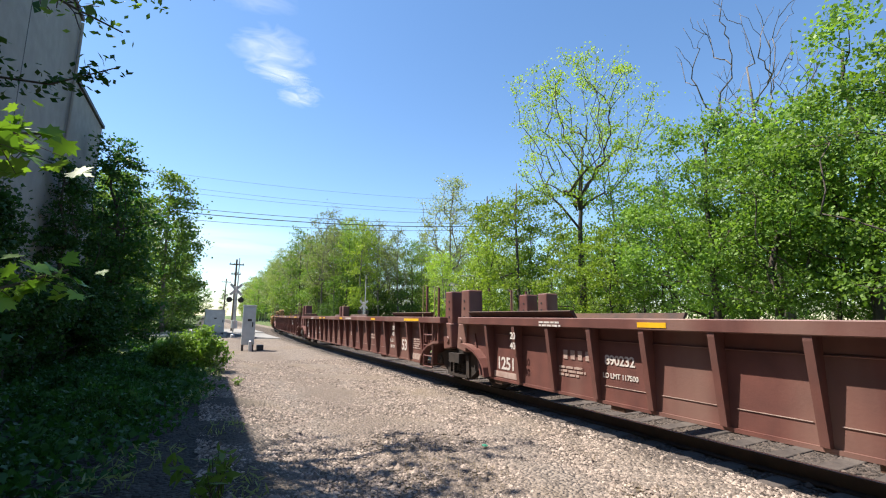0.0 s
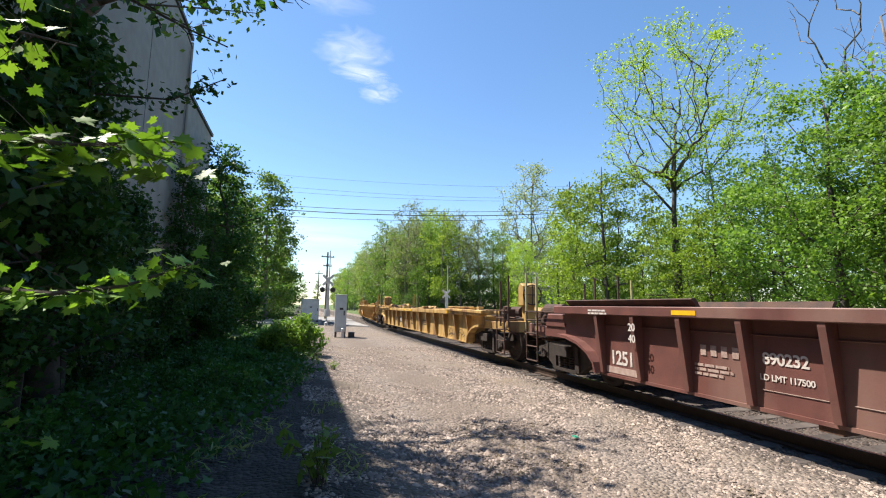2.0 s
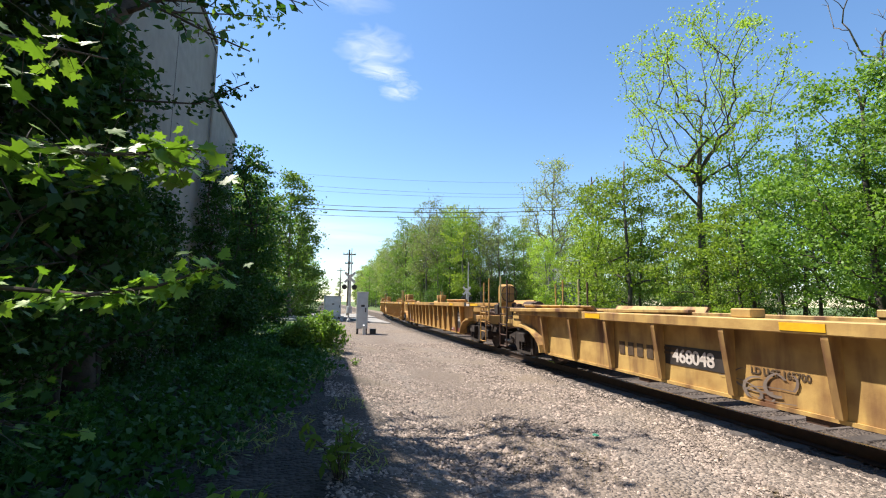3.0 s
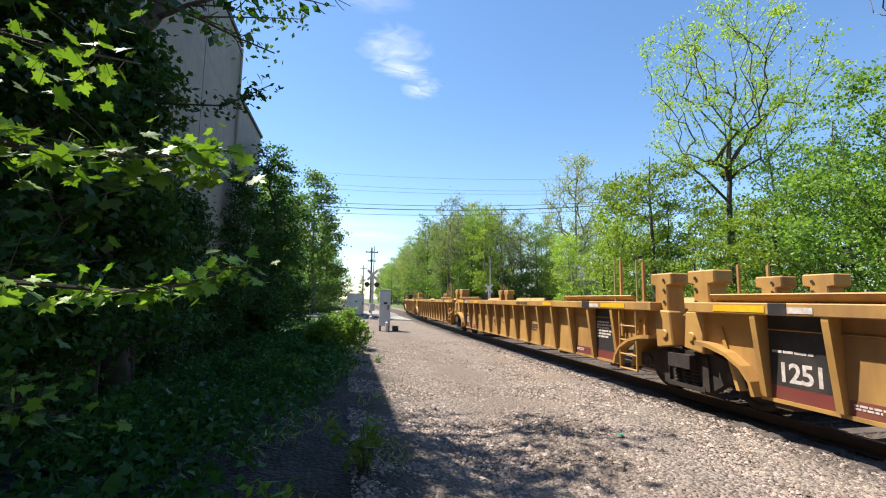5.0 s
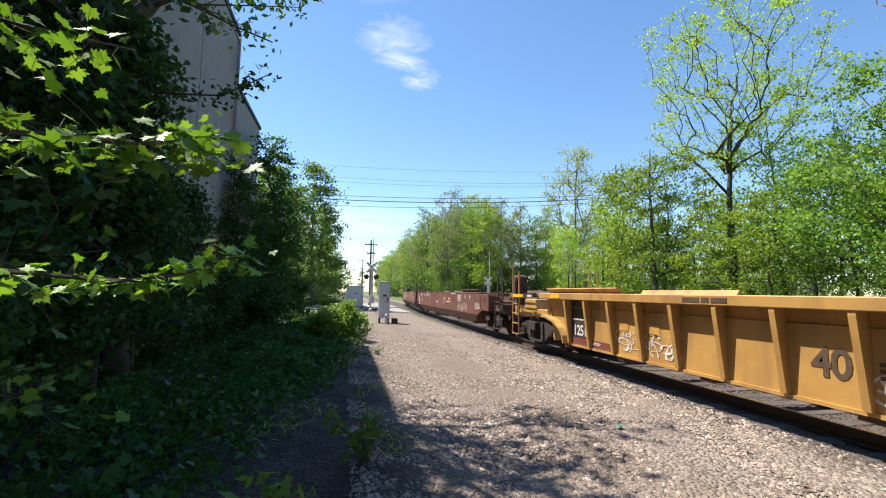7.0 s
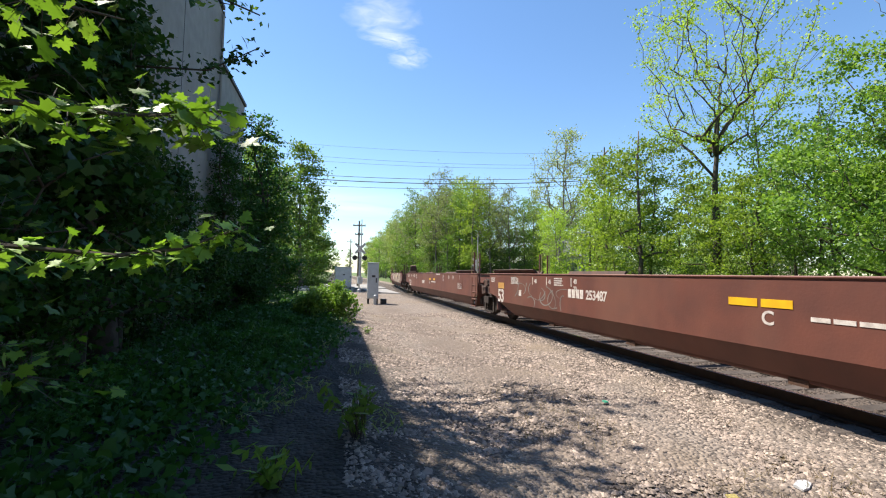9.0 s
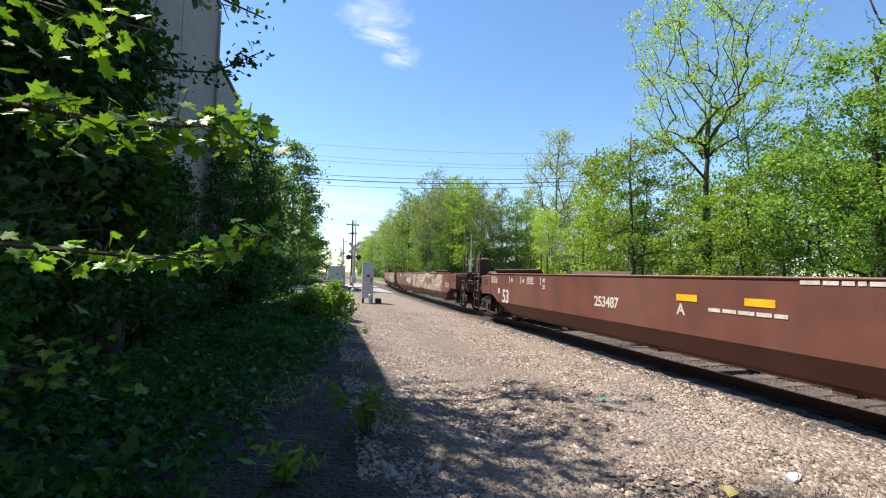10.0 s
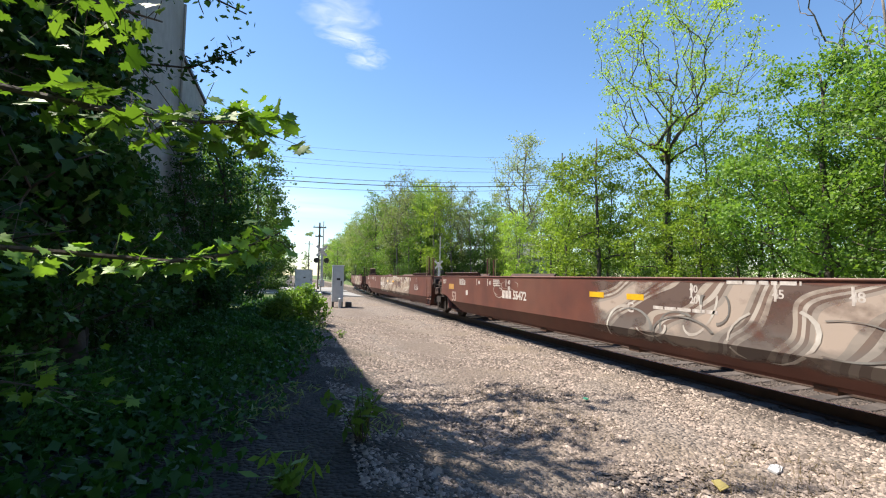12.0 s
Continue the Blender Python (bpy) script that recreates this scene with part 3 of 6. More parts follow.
def build_unit(label, style, u0, L, front, rear, colour, seed, ends=True, low_top=0.0, decals=None, group="wagons of the train"):
    """One well unit of the train. Its origin is its front joint; it runs along +y."""
    unit = tagged(new("well_wagon"), label, "freight wagon", group)
    top, low = 1.75 - low_top, 0.56
    outline = flank_outline(L, front, rear, top - 0.02, low, style)
    y0, y1 = outline[0][0], outline[-1][0]
    for s in (-1, 1):
        bm = bmesh.new()
        if style == "plain":
            # upright upper sheet and a lower sheet that leans in
            for za, zb in ((0.86, top), (low, 0.86)):
                pts = []
                for (ya, z_a), (yb, z_b) in zip(outline, outline[1:] + outline[:1]):
                    if za - 1e-6 <= z_a <= zb + 1e-6:
                        pts.append((ya, z_a))
                    for zc in (za, zb):
                        if (z_a - zc) * (z_b - zc) < -1e-9:
                            pts.append((ya + (yb - ya) * (zc - z_a) / (z_b - z_a), zc))
                for o, flip in ((0.0, False), (-0.03, True)):
                    vs = [bm.verts.new((s * (plain_x(z) + o), y, z)) for y, z in pts]
                    bm.faces.new(vs[::-1] if flip else vs)
            part("side_wall", bm, colour, unit, "smooth rust-brown steel flank")
        else:
            prism(bm, outline, s * 1.27, s * 1.30, "x")
            part("side_wall", bm, colour, unit)
        bm = bmesh.new()
        if style == "plain":
            box(bm, min(s * 1.36, s * 1.475), max(s * 1.36, s * 1.475), y0, y1, top - 0.035, top)
            box(bm, min(s * 1.14, s * 1.29), max(s * 1.14, s * 1.29), 4.2 if front == "c" else 1.8, L - (3.8 if rear == "c" else 2.3), low - 0.05, low + 0.005)
        else:
            box(bm, min(s * 1.22, s * 1.5), max(s * 1.25, s * 1.5), y0 - 0.1, y1 + 0.1, top - 0.15, top)
        part("top_chord", bm, colour, unit, bevel=0.012)
        if style != "plain":
            bm = bmesh.new()
            b0, b1 = outline[6][0], outline[7][0]
            box(bm, min(s * 1.26, s * 1.325), max(s * 1.26, s * 1.325), b0, b1, low - 0.03, low + 0.015)
            part("bottom_sill", bm, colour, unit)
            for k, seq in enumerate((outline[1:7], outline[7:-1])):
                bm = bmesh.new()
                inner = [(y, z) for y, z in seq]
                outer = [(y + (0.05 if k == 0 else -0.05) * (1.12 - z) / 0.5, z + 0.06 * (z - 0.5) / 0.6) for y, z in seq]
                prism(bm, inner + outer[::-1], s * 1.29, s * 1.49, "x")
                part("arch_flange", bm, colour, unit)
    # ribs
    if style != "plain":
        pitch = {"rib53": 0.94, "rib40": 0.90, "low": 1.27}[style]
        bm = bmesh.new()
        prism(bm, [(-1.29, low), (-1.37, low + 0.02), (-1.485, top - 0.2), (-1.485, top - 0.14), (-1.29, top - 0.14)], -0.04, 0.04, "y")
        near_rib = mesh_of(bm, "rib", colour)
        a0, a1 = outline[6][0] + 0.08, outline[7][0] - 0.08
        count = round((a1 - a0) / pitch)
        BAYS[unit.name] = [(a0 + (a1 - a0) * k / count, a0 + (a1 - a0) * (k + 1) / count) for k in range(count)]
        for k in range(count + 1):
            y = a0 + (a1 - a0) * k / count
            shared("rib", near_rib, unit, pose(0, y, 0))
            shared("rib", near_rib, unit, pose(0, y, 0, 0, 0, 180))
        bm = bmesh.new()
        for s in (-1, 1) if style != "low" else ():
            rod(bm, [(s * 1.312, a0, top - 0.33), (s * 1.312, a1, top - 0.33)], 0.010)
        if style != "low":
            part("grab_line", bm, colour, unit)
    # floor bearers in the open well, end walls
    bm = bmesh.new()
    box(bm, -1.3, 1.3, -0.12, 0.12, low - 0.10, low - 0.02)
    bearer = mesh_of(bm, "floor_bearer", RUST)
    f0, f1 = (4.4 if front == "c" else 1.9), L - (4.0 if rear == "c" else 1.7)
    for k in range(6):
        shared("floor_bearer", bearer, unit, pose(0, f0 + (f1 - f0) * k / 5, 0))
    for y, d in ((f0 - 0.6, -0.25), (f1 + 0.6, 0.25)):
        bm = bmesh.new()
        prism(bm, [(y, low), (y + d, 1.4), (y + d + math.copysign(0.06, d), 1.4), (y + math.copysign(0.06, d), low)], -1.33, 1.33, "x")
        part("well_bulkhead", bm, colour, unit)
    # container guides on the chord
    for s in (-1, 1):
        for g0, g1 in ((y0 + 0.5, y0 + 3.2), (y1 - 3.4, y1 - 0.3)):
            bm = bmesh.new()
            prism(bm, [(s * 1.30, top), (s * 1.36, top), (s * 1.46, top + 0.105), (s * 1.44, top + 0.12), (s * 1.38, top + 0.12)], g0, g1, "y")
            part("container_guide", bm, RUST if style in ("rib53", "plain") else colour, unit)
    if style == "low":
        for s in (-1, 1):
            bm = bmesh.new()
            prism(bm, [(y0 - 0.4, top - 0.08), (y0 + 3.1, top - 0.02), (y0 + 3.1, top + 0.06), (y0 - 0.4, top + 0.02)], min(s * 1.15, s * 1.56), max(s * 1.15, s * 1.56), "x")
            part("end_shelf", bm, colour, unit, bevel=0.015)
            bm = bmesh.new()
            prism(bm, [(y1 + 0.4, top - 0.08), (y1 - 3.1, top - 0.02), (y1 - 3.1, top + 0.06), (y1 + 0.4, top + 0.02)], min(s * 1.15, s * 1.56), max(s * 1.15, s * 1.56), "x")
            part("end_shelf", bm, colour, unit, bevel=0.015)
            for d in (5.2, 9.1, 13.3):
                bm = bmesh.new()
                box(bm, min(s * 1.2, s * 1.44), max(s * 1.2, s * 1.44), d, d + 0.3, top, top + 0.12)
                part("lock_box", bm, colour, unit, bevel=0.015)
    # front ladder at a shared joint
    if front == "a":
        for x in (-1.46, 1.46):
            bm = bmesh.new()
            for y in (0.92, 1.42):
                rod(bm, [(x, y, 0.50), (x, y, 1.60)], 0.02)
            for z in (0.52, 0.78, 1.04, 1.30):
                rod(bm, [(x, 0.92, z), (x, 1.42, z)], 0.018)
            part("ladder", bm, colour, unit)
            for y, h in ((0.80, 2.48), (1.48, 2.55)):
                bm = bmesh.new()
                box(bm, x - 0.024 + (0.1 if x < 0 else -0.1), x + 0.024 + (0.1 if x < 0 else -0.1), y - 0.024, y + 0.024, 1.1, h)
                part("stanchion", bm, colour, unit)
                bm = bmesh.new()
                rod(bm, [(x + 0.03, y + 0.10, 1.6), (x + 0.03, y + 0.10, h + 0.02), (x + 0.09, y, h + 0.02)], 0.016)
                part("guide_rod", bm, POLEY, unit)
    end_gear(unit, 0.0, -1, style, colour, front, seed)
    end_gear(unit, L, 1, style, colour, rear, seed + 50)
    if front == "c":
        build_truck(unit, u0, 2.15)
    build_truck(unit, u0, L if rear == "a" else L - 2.0)
    ENDS[unit.name] = (front, rear)
    if decals:
        decals(unit, L)
    UNITS.append((unit, u0, L))
    return unit


def yellow_plates(unit, spots, z0, z1, x):
    for y, w in spots:
        bm = bmesh.new()
        plate(bm, y, y + w, z0, z1, x)
        part("reflector", bm, REFL, unit, "yellow reflective plate")


def in_bay(unit, n, text, size, z, material, x=-1.306, shift=0.0):
    """Characters in the middle of the nth bay between the ribs; bays count from the front, or from the rear when negative."""
    a, b = BAYS[unit.name][n]
    letters(text, size, material, unit, on_side((a + b) / 2 + 0.285 * size * len(text) + shift, z, x))


def on_rib(unit, n, text, size, z):
    letters(text, size, WHITE, unit, on_side(BAYS[unit.name][n][0] + 0.06, z, -1.503))


def bay_bars(unit, n, z, rows, height, material, seed, name="small_print", fill=0.8):
    a, b = BAYS[unit.name][n]
    bm = bmesh.new()
    text_bars(bm, b - 0.10, z, (b - a - 0.18) * fill, rows, height, seed=seed)
    tagged(part(name, bm, material, unit), kind="stuff")


def bay_panel(unit, n, z0, z1, material, name, label="", x=-1.303):
    a, b = BAYS[unit.name][n]
    bm = bmesh.new()
    plate(bm, a + 0.057, b - 0.057, z0, z1, x)
    tagged(part(name, bm, material, unit, label), kind="stuff")


def brown_marks(letter):
    def put(unit, L):
        n = len(BAYS[unit.name])
        in_bay(unit, -1, "1251", 0.325, 0.76, WHITE, shift=-0.065)
        in_bay(unit, 1, "53", 0.42, 0.80, WHITE)
        on_rib(unit, 2, "20", 0.17, 1.36)
        on_rib(unit, 2, "40", 0.17, 1.18)
        on_rib(unit, n - 1, "20", 0.17, 1.36)
        on_rib(unit, n - 1, "40", 0.17, 1.18)
        in_bay(unit, n // 2 - 1, letter, 0.26, 1.02, WHITE)
        in_bay(unit, 2, "IL 53 1", 0.13, 0.98, WHITE)
        in_bay(unit, 2, "IW 8 9", 0.13, 0.80, WHITE)
        in_bay(unit, -4, "LD LMT 117500", 0.10, 0.90, WHITE)
        a, b = BAYS[unit.name][-3]
        bm = bmesh.new()
        for k in range(4):
            plate(bm, b - 0.30 - 0.16 * k, b - 0.21 - 0.16 * k, 1.10, 1.24)
        tagged(part("owner_mark", bm, FADED, unit), kind="stuff")
        in_bay(unit, -4, "890232", 0.19, 1.09, WHITE)
        bay_bars(unit, 0, 1.12, 5, 0.035, FADED, int(L * 7))
        bay_bars(unit, -3, 0.95, 3, 0.035, FADED, 5)
        bay_bars(unit, 4, 1.10, 2, 0.06, FADED, 6)
        bay_panel(unit, 0, 0.60, 0.76, FADED, "notice", "pale rubbed notice panel")
        bay_panel(unit, -1, 0.60, 0.71, FADED, "notice", "pale rubbed notice panel")
        bm = bmesh.new()
        for a, b in BAYS[unit.name][3:-3]:
            plate(bm, a + 0.1, b - 0.12, 0.78, 0.788)
        tagged(part("scribe_line", bm, FADED, unit), kind="stuff")
        yellow_plates(unit, [(5.2, 0.42), (9.3, 0.42), (12.4, 0.36), (L - 5.6, 0.42), (1.7, 1.0)], 1.635, 1.70, -1.503)
        bm = bmesh.new()
        text_bars(bm, 8.8, 1.64, 0.9, 1, 0.06, -1.503, 9)
        text_bars(bm, L - 3.2, 1.66, 0.6, 2, 0.03, -1.503, 11)
        tagged(part("chord_print", bm, WHITE, unit), kind="stuff")
    return put


def yellow_marks(tags):
    def put(unit, L):
        for n in (0, -1):
            bay_panel(unit, n, 0.74, 1.60, BLACKP, "panel", "black stencil panel")
        for n in (0, 1, -1, -2):
            bay_panel(unit, n, 0.58, 0.738, REDP, "red_band", "dark red band along the foot of the flank")
        in_bay(unit, -1, "1251", 0.325, 0.80, WHITE, shift=-0.065)
        in_bay(unit, -7 if tags else -5, "40", 0.46, 0.86, DARKTXT, shift=-0.12)
        bay_bars(unit, 0, 1.30, 6, 0.035, WHITE, 4)
        bay_bars(unit, -1, 1.14, 1, 0.03, WHITE, 5)
        bay_bars(unit, 1, 0.68, 2, 0.02, WHITE, 6, fill=0.5)
        bay_bars(unit, -2, 0.68, 2, 0.02, WHITE, 7, fill=0.5)
        bay_bars(unit, -3, 1.02, 1, 0.20, EMBLEM, 12, "emblem", 0.6)
        bay_bars(unit, -4, 1.02, 1, 0.20, EMBLEM, 13, "emblem", 0.6)
        bay_bars(unit, 4, 1.05, 3, 0.04, DARKTXT, 9, "dark_print")
        bm = bmesh.new()
        text_bars(bm, L - 8.1, 1.64, 1.1, 1, 0.07, -1.503, 8)
        a, b = BAYS[unit.name][-9 if tags else -6]
        c = (a + b) / 2
        for y0, y1, z0, z1 in ((c - 0.16, c + 0.16, 1.0, 1.015), (c - 0.16, c + 0.16, 1.26, 1.275), (c - 0.16, c - 0.145, 1.0, 1.275), (c + 0.145, c + 0.16, 1.0, 1.275)):
            plate(bm, y0, y1, z0, z1)
        tagged(part("dark_print", bm, DARKTXT, unit), kind="stuff")
        bm = bmesh.new()
        plate(bm, 2.1, 2.45, 1.63, 1.70, -1.503)
        plate(bm, L - 2.3, L - 2.0, 1.63, 1.70, -1.503)
        tagged(part("label", bm, WHITE, unit), kind="stuff")
        bm = bmesh.new()
        plate(bm, 2.46, 2.75, 1.605, 1.748, -1.502)
        plate(bm, L - 1.99, L - 1.75, 1.605, 1.748, -1.502)
        tagged(part("chord_patch", bm, BLACKP, unit), kind="stuff")
        yellow_plates(unit, [(4.3, 0.5), (L - 4.0, 0.5), (L - 1.7, 0.8), (1.2, 0.8)], 1.63, 1.715, -1.503)
        if tags:
            for n, seed in ((-3, 31), (-4, 32), (-8, 33), (-11, 34), (-12, 35)):
                a, b = BAYS[unit.name][n]
                graffiti(unit, a + 0.1, b - 0.1, 0.66, 1.05, seed, [GRAF_W], 9, 0.035, flank=lambda z: 1.304)
    return put


def graffiti(unit, y0, y1, z0, z1, seed, mats, strokes, width, flank=plain_x, lift=0.002):
    """Sprayed paint: loops and bows of flat ribbon on a flank."""
    rnd = random.Random(seed)
    bms = [bmesh.new() for _ in mats]
    for k in range(strokes):
        bm = bms[k % len(mats)]
        cy, cz = rnd.uniform(y0, y1), rnd.uniform(z0 + 0.15 * (z1 - z0), z1 - 0.15 * (z1 - z0))
        ry, rz = rnd.uniform(0.15, 0.5) * min(1.2, y1 - y0), rnd.uniform(0.2, 0.5) * (z1 - z0)
        a, span, shear = rnd.uniform(0, 6.28), rnd.uniform(2.0, 5.5), rnd.uniform(-0.5, 0.5)
        prev = None
        steps = 18
        for i in range(steps + 1):
            b = a + span * i / steps
            w = width * (0.6 + 0.8 * abs(math.sin(3.1 * i / steps + k)))
            pts = []
            for r in (1.0, 1.0 - w / max(ry, rz)):
                y = cy + ry * r * math.cos(b) + shear * rz * r * math.sin(b)
                z = min(z1, max(z0, cz + rz * r * math.sin(b)))
                pts.append(bm.verts.new((-(flank(z) + lift + 0.0006 * k), y, z)))
            if prev:
                bm.faces.new((prev[0], pts[0], pts[1], prev[1]))
            prev = pts
    for bm, m in zip(bms, mats):
        tagged(part("graffiti", bm, m, unit, "sprayed graffiti strokes"), kind="stuff")


def mural_mat(name, seed, colours, scale, foot):
    """Faded spray paint: soft bent fields of a few colours, ragged at its border."""
    m = bpy.data.materials.new(name)
    m.use_nodes = True
    n, l = m.node_tree.nodes, m.node_tree.links
    b = n["Principled BSDF"]
    b.inputs["Roughness"].default_value = 0.7
    tc = n.new("ShaderNodeTexCoord")
    mp = n.new("ShaderNodeMapping")
    mp.inputs["Location"].default_value, mp.inputs["Scale"].default_value = (seed, seed * 1.7, seed * 0.6), (1, 0.8, 1.2)
    l.new(tc.outputs["Object"], mp.inputs["Vector"])
    wave = n.new("ShaderNodeTexWave")
    wave.bands_direction = "DIAGONAL"
    for key, v in (("Scale", scale), ("Distortion", 9.0), ("Detail", 2.5), ("Detail Scale", 0.8), ("Detail Roughness", 0.55)):
        wave.inputs[key].default_value = v
    l.new(mp.outputs["Vector"], wave.inputs["Vector"])
    ramp = n.new("ShaderNodeValToRGB")
    while len(ramp.color_ramp.elements) < len(colours):
        ramp.color_ramp.elements.new(0.5)
    for k, c in enumerate(colours):
        ramp.color_ramp.elements[k].position = k / (len(colours) - 1)
        ramp.color_ramp.elements[k].color = (*c, 1)
    ramp.color_ramp.interpolation = "CONSTANT"
    l.new(wave.outputs["Fac"], ramp.inputs["Fac"])
    wear = n.new("ShaderNodeTexNoise")
    wear.inputs["Scale"].default_value, wear.inputs["Detail"].default_value = 2.4, 8
    l.new(mp.outputs["Vector"], wear.inputs["Vector"])
    sep = n.new("ShaderNodeSeparateXYZ")
    l.new(tc.outputs["Generated"], sep.inputs[0])
    rise = n.new("ShaderNodeMath")
    rise.operation = "MULTIPLY_ADD"
    l.new(wear.outputs["Fac"], rise.inputs[0])
    rise.inputs[1].default_value = 0.9
    l.new(sep.outputs["Z"], rise.inputs[2])
    low = n.new("ShaderNodeMapRange")
    low.inputs["From Min"].default_value, low.inputs["From Max"].default_value = 0.80, 0.95
    low.inputs["To Min"].default_value, low.inputs["To Max"].default_value = 0.62, 0.0
    l.new(rise.outputs[0], low.inputs["Value"])
    tint = n.new("ShaderNodeMix")
    tint.data_type = "RGBA"
    l.new(low.outputs["Result"], tint.inputs["Factor"])
    l.new(ramp.outputs["Color"], tint.inputs["A"])
    tint.inputs["B"].default_value = (*foot, 1)
    value = wear.outputs["Fac"]
    for axis, edges in (("Y", ((0, 0.1), (1, 0.9))), ("Z", ((0, 0.16), (1, 0.93)))):
        for lo, hi in edges:
            r = n.new("ShaderNodeMapRange")
            r.inputs["From Min"].default_value, r.inputs["From Max"].default_value = lo, hi
            l.new(sep.outputs[axis], r.inputs["Value"])
            q = n.new("ShaderNodeMath")
            q.operation = "MULTIPLY"
            l.new(value, q.inputs[0])
            l.new(r.outputs["Result"], q.inputs[1])
            value = q.outputs[0]
    cover = n.new("ShaderNodeMapRange")
    cover.inputs["From Min"].default_value, cover.inputs["From Max"].default_value, cover.inputs["To Max"].default_value = 0.24, 0.46, 0.93
    l.new(value, cover.inputs["Value"])
    l.new(tint.outputs["Result"], b.inputs["Base Color"])
    l.new(cover.outputs["Result"], b.inputs["Alpha"])
    return m


MURALS = {
    "pale": mural_mat("pale_mural", 1.3, ((0.20, 0.13, 0.10), (0.36, 0.285, 0.22), (0.30, 0.225, 0.17), (0.42, 0.35, 0.28), (0.46, 0.385, 0.30), (0.33, 0.25, 0.19), (0.40, 0.33, 0.26)), 0.30, (0.27, 0.21, 0.165)),
    "grey": mural_mat("grey_mural", 4.1, ((0.13, 0.085, 0.07), (0.42, 0.355, 0.30), (0.22, 0.15, 0.12), (0.50, 0.44, 0.385), (0.19, 0.135, 0.11), (0.34, 0.29, 0.25), (0.45, 0.36, 0.30), (0.16, 0.11, 0.09)), 0.36, (0.155, 0.14, 0.13)),
}


def mural(unit, y0, y1, z0, z1, kind):
    bm = bmesh.new()
    rows = []
    for z in (z0, 0.86, z1):
        rows.append([bm.verts.new((-(plain_x(z) + 0.004), y, z)) for y in (y0, y1)])
    for a, b in zip(rows, rows[1:]):
        bm.faces.new((a[0], a[1], b[1], b[0]))
    tagged(part("graffiti", bm, MURALS[kind], unit, "faded sprayed mural"), kind="stuff")


def plain_marks(number, big, paint, letter):
    def put(unit, L):
        x, rear = -1.463, ENDS[unit.name][1]
        letters("53", 0.55 if big else 0.46, WHITE if big else FADED, unit, on_side(L - (3.45 if rear == "c" else 1.42 if big else 1.75), 0.87, x))
        if rear == "a":
            letters("125T", 0.20, WHITE, unit, on_side(L - 0.75, 1.47, x))
            bm = bmesh.new()
            plate(bm, L - 1.95, L - 1.45, 1.28, 1.46, x)
            part("worn_patch", bm, EMBLEM, unit, "worn orange paint patch")
        for s, d in (("53", 2.9), ("48", 4.1), ("45", 4.9)):
            letters(s, 0.15, WHITE, unit, on_side(L - d, 1.50, x))
            letters(s, 0.15, WHITE, unit, on_side(d + 0.4, 1.50, x))
        letters("40", 0.15, WHITE, unit, on_side(L - 6.1, 1.53, x))
        letters("20", 0.15, WHITE, unit, on_side(L - 6.1, 1.37, x))
        letters("40", 0.15, WHITE, unit, on_side(6.5, 1.53, x))
        letters("20", 0.15, WHITE, unit, on_side(6.5, 1.37, x))
        if letter:
            letters(letter, 0.24, WHITE, unit, on_side(L - 10.6, 1.15, x))
        bm = bmesh.new()
        for d in (2.82, 4.02, 4.82, 6.02):
            plate(bm, L - d, L - d + 0.03, 1.46, 1.66, x)
            plate(bm, d + 0.43, d + 0.46, 1.46, 1.66, x)
        text_bars(bm, L - 2.5, 1.62, 0.55, 6, 0.02, x, 3)
        text_bars(bm, 3.6, 1.30, 0.75, 5, 0.03, x, 4)
        text_bars(bm, L - 11.2, 1.24, 1.3, 1, 0.05, x, 5)
        text_bars(bm, L - 12.5, 1.66, 1.0, 1, 0.05, x, 6)
        text_bars(bm, L - 5.2, 1.62, 0.5, 4, 0.03, x, 7)
        tagged(part("small_print", bm, WHITE, unit), kind="stuff")
        bm = bmesh.new()
        plate(bm, L - 3.26, L - 3.10, 1.12, 1.28, x)
        plate(bm, 2.95 if unit else 0, 3.1, 1.1, 1.2, x)
        tagged(part("tag_panel", bm, WHITE, unit), kind="stuff")
        yellow_plates(unit, [(8.4, 0.42), (L - 11.0, 0.40)], 1.36, 1.46, x)
        number(unit, L, x)
        if paint:
            paint(unit, L)
        bm = bmesh.new()
        plate(bm, 2.8, 3.5, 1.12, 1.60, x) if L > 20 else plate(bm, 1.0, 1.7, 1.12, 1.60, x)
        part("end_panel", bm, PLAIN, unit, bevel=0.0)
    return put


def digits(text, size, d, z, bars):
    def put(unit, L, x):
        bm = bmesh.new()
        for k in range(bars):
            plate(bm, L - d + 0.06 + size * 0.62 * (k + 1) - size * 0.5, L - d + 0.06 + size * 0.62 * (k + 1), z, z + size * 0.70, x)
        tagged(part("owner_mark", bm, WHITE if text else FADED, unit, "stencilled owner mark"), kind="stuff")
        if text:
            letters(text, size, WHITE, unit, on_side(L - d, z, x))
    return put


def tag_first(unit, L):
    letters("FREE", 0.42, GRAF_B, unit, on_side(6.75, 1.34, -1.464), "sprayed pale word", "graffiti")
    graffiti(unit, 5.3, 6.5, 0.92, 1.28, 5, [GRAF_W, GRAF_B], 12, 0.05)


def tag_lines(unit, L):
    graffiti(unit, L - 6.0, L - 2.6, 0.85, 1.5, 16, [GRAF_G], 12, 0.03)


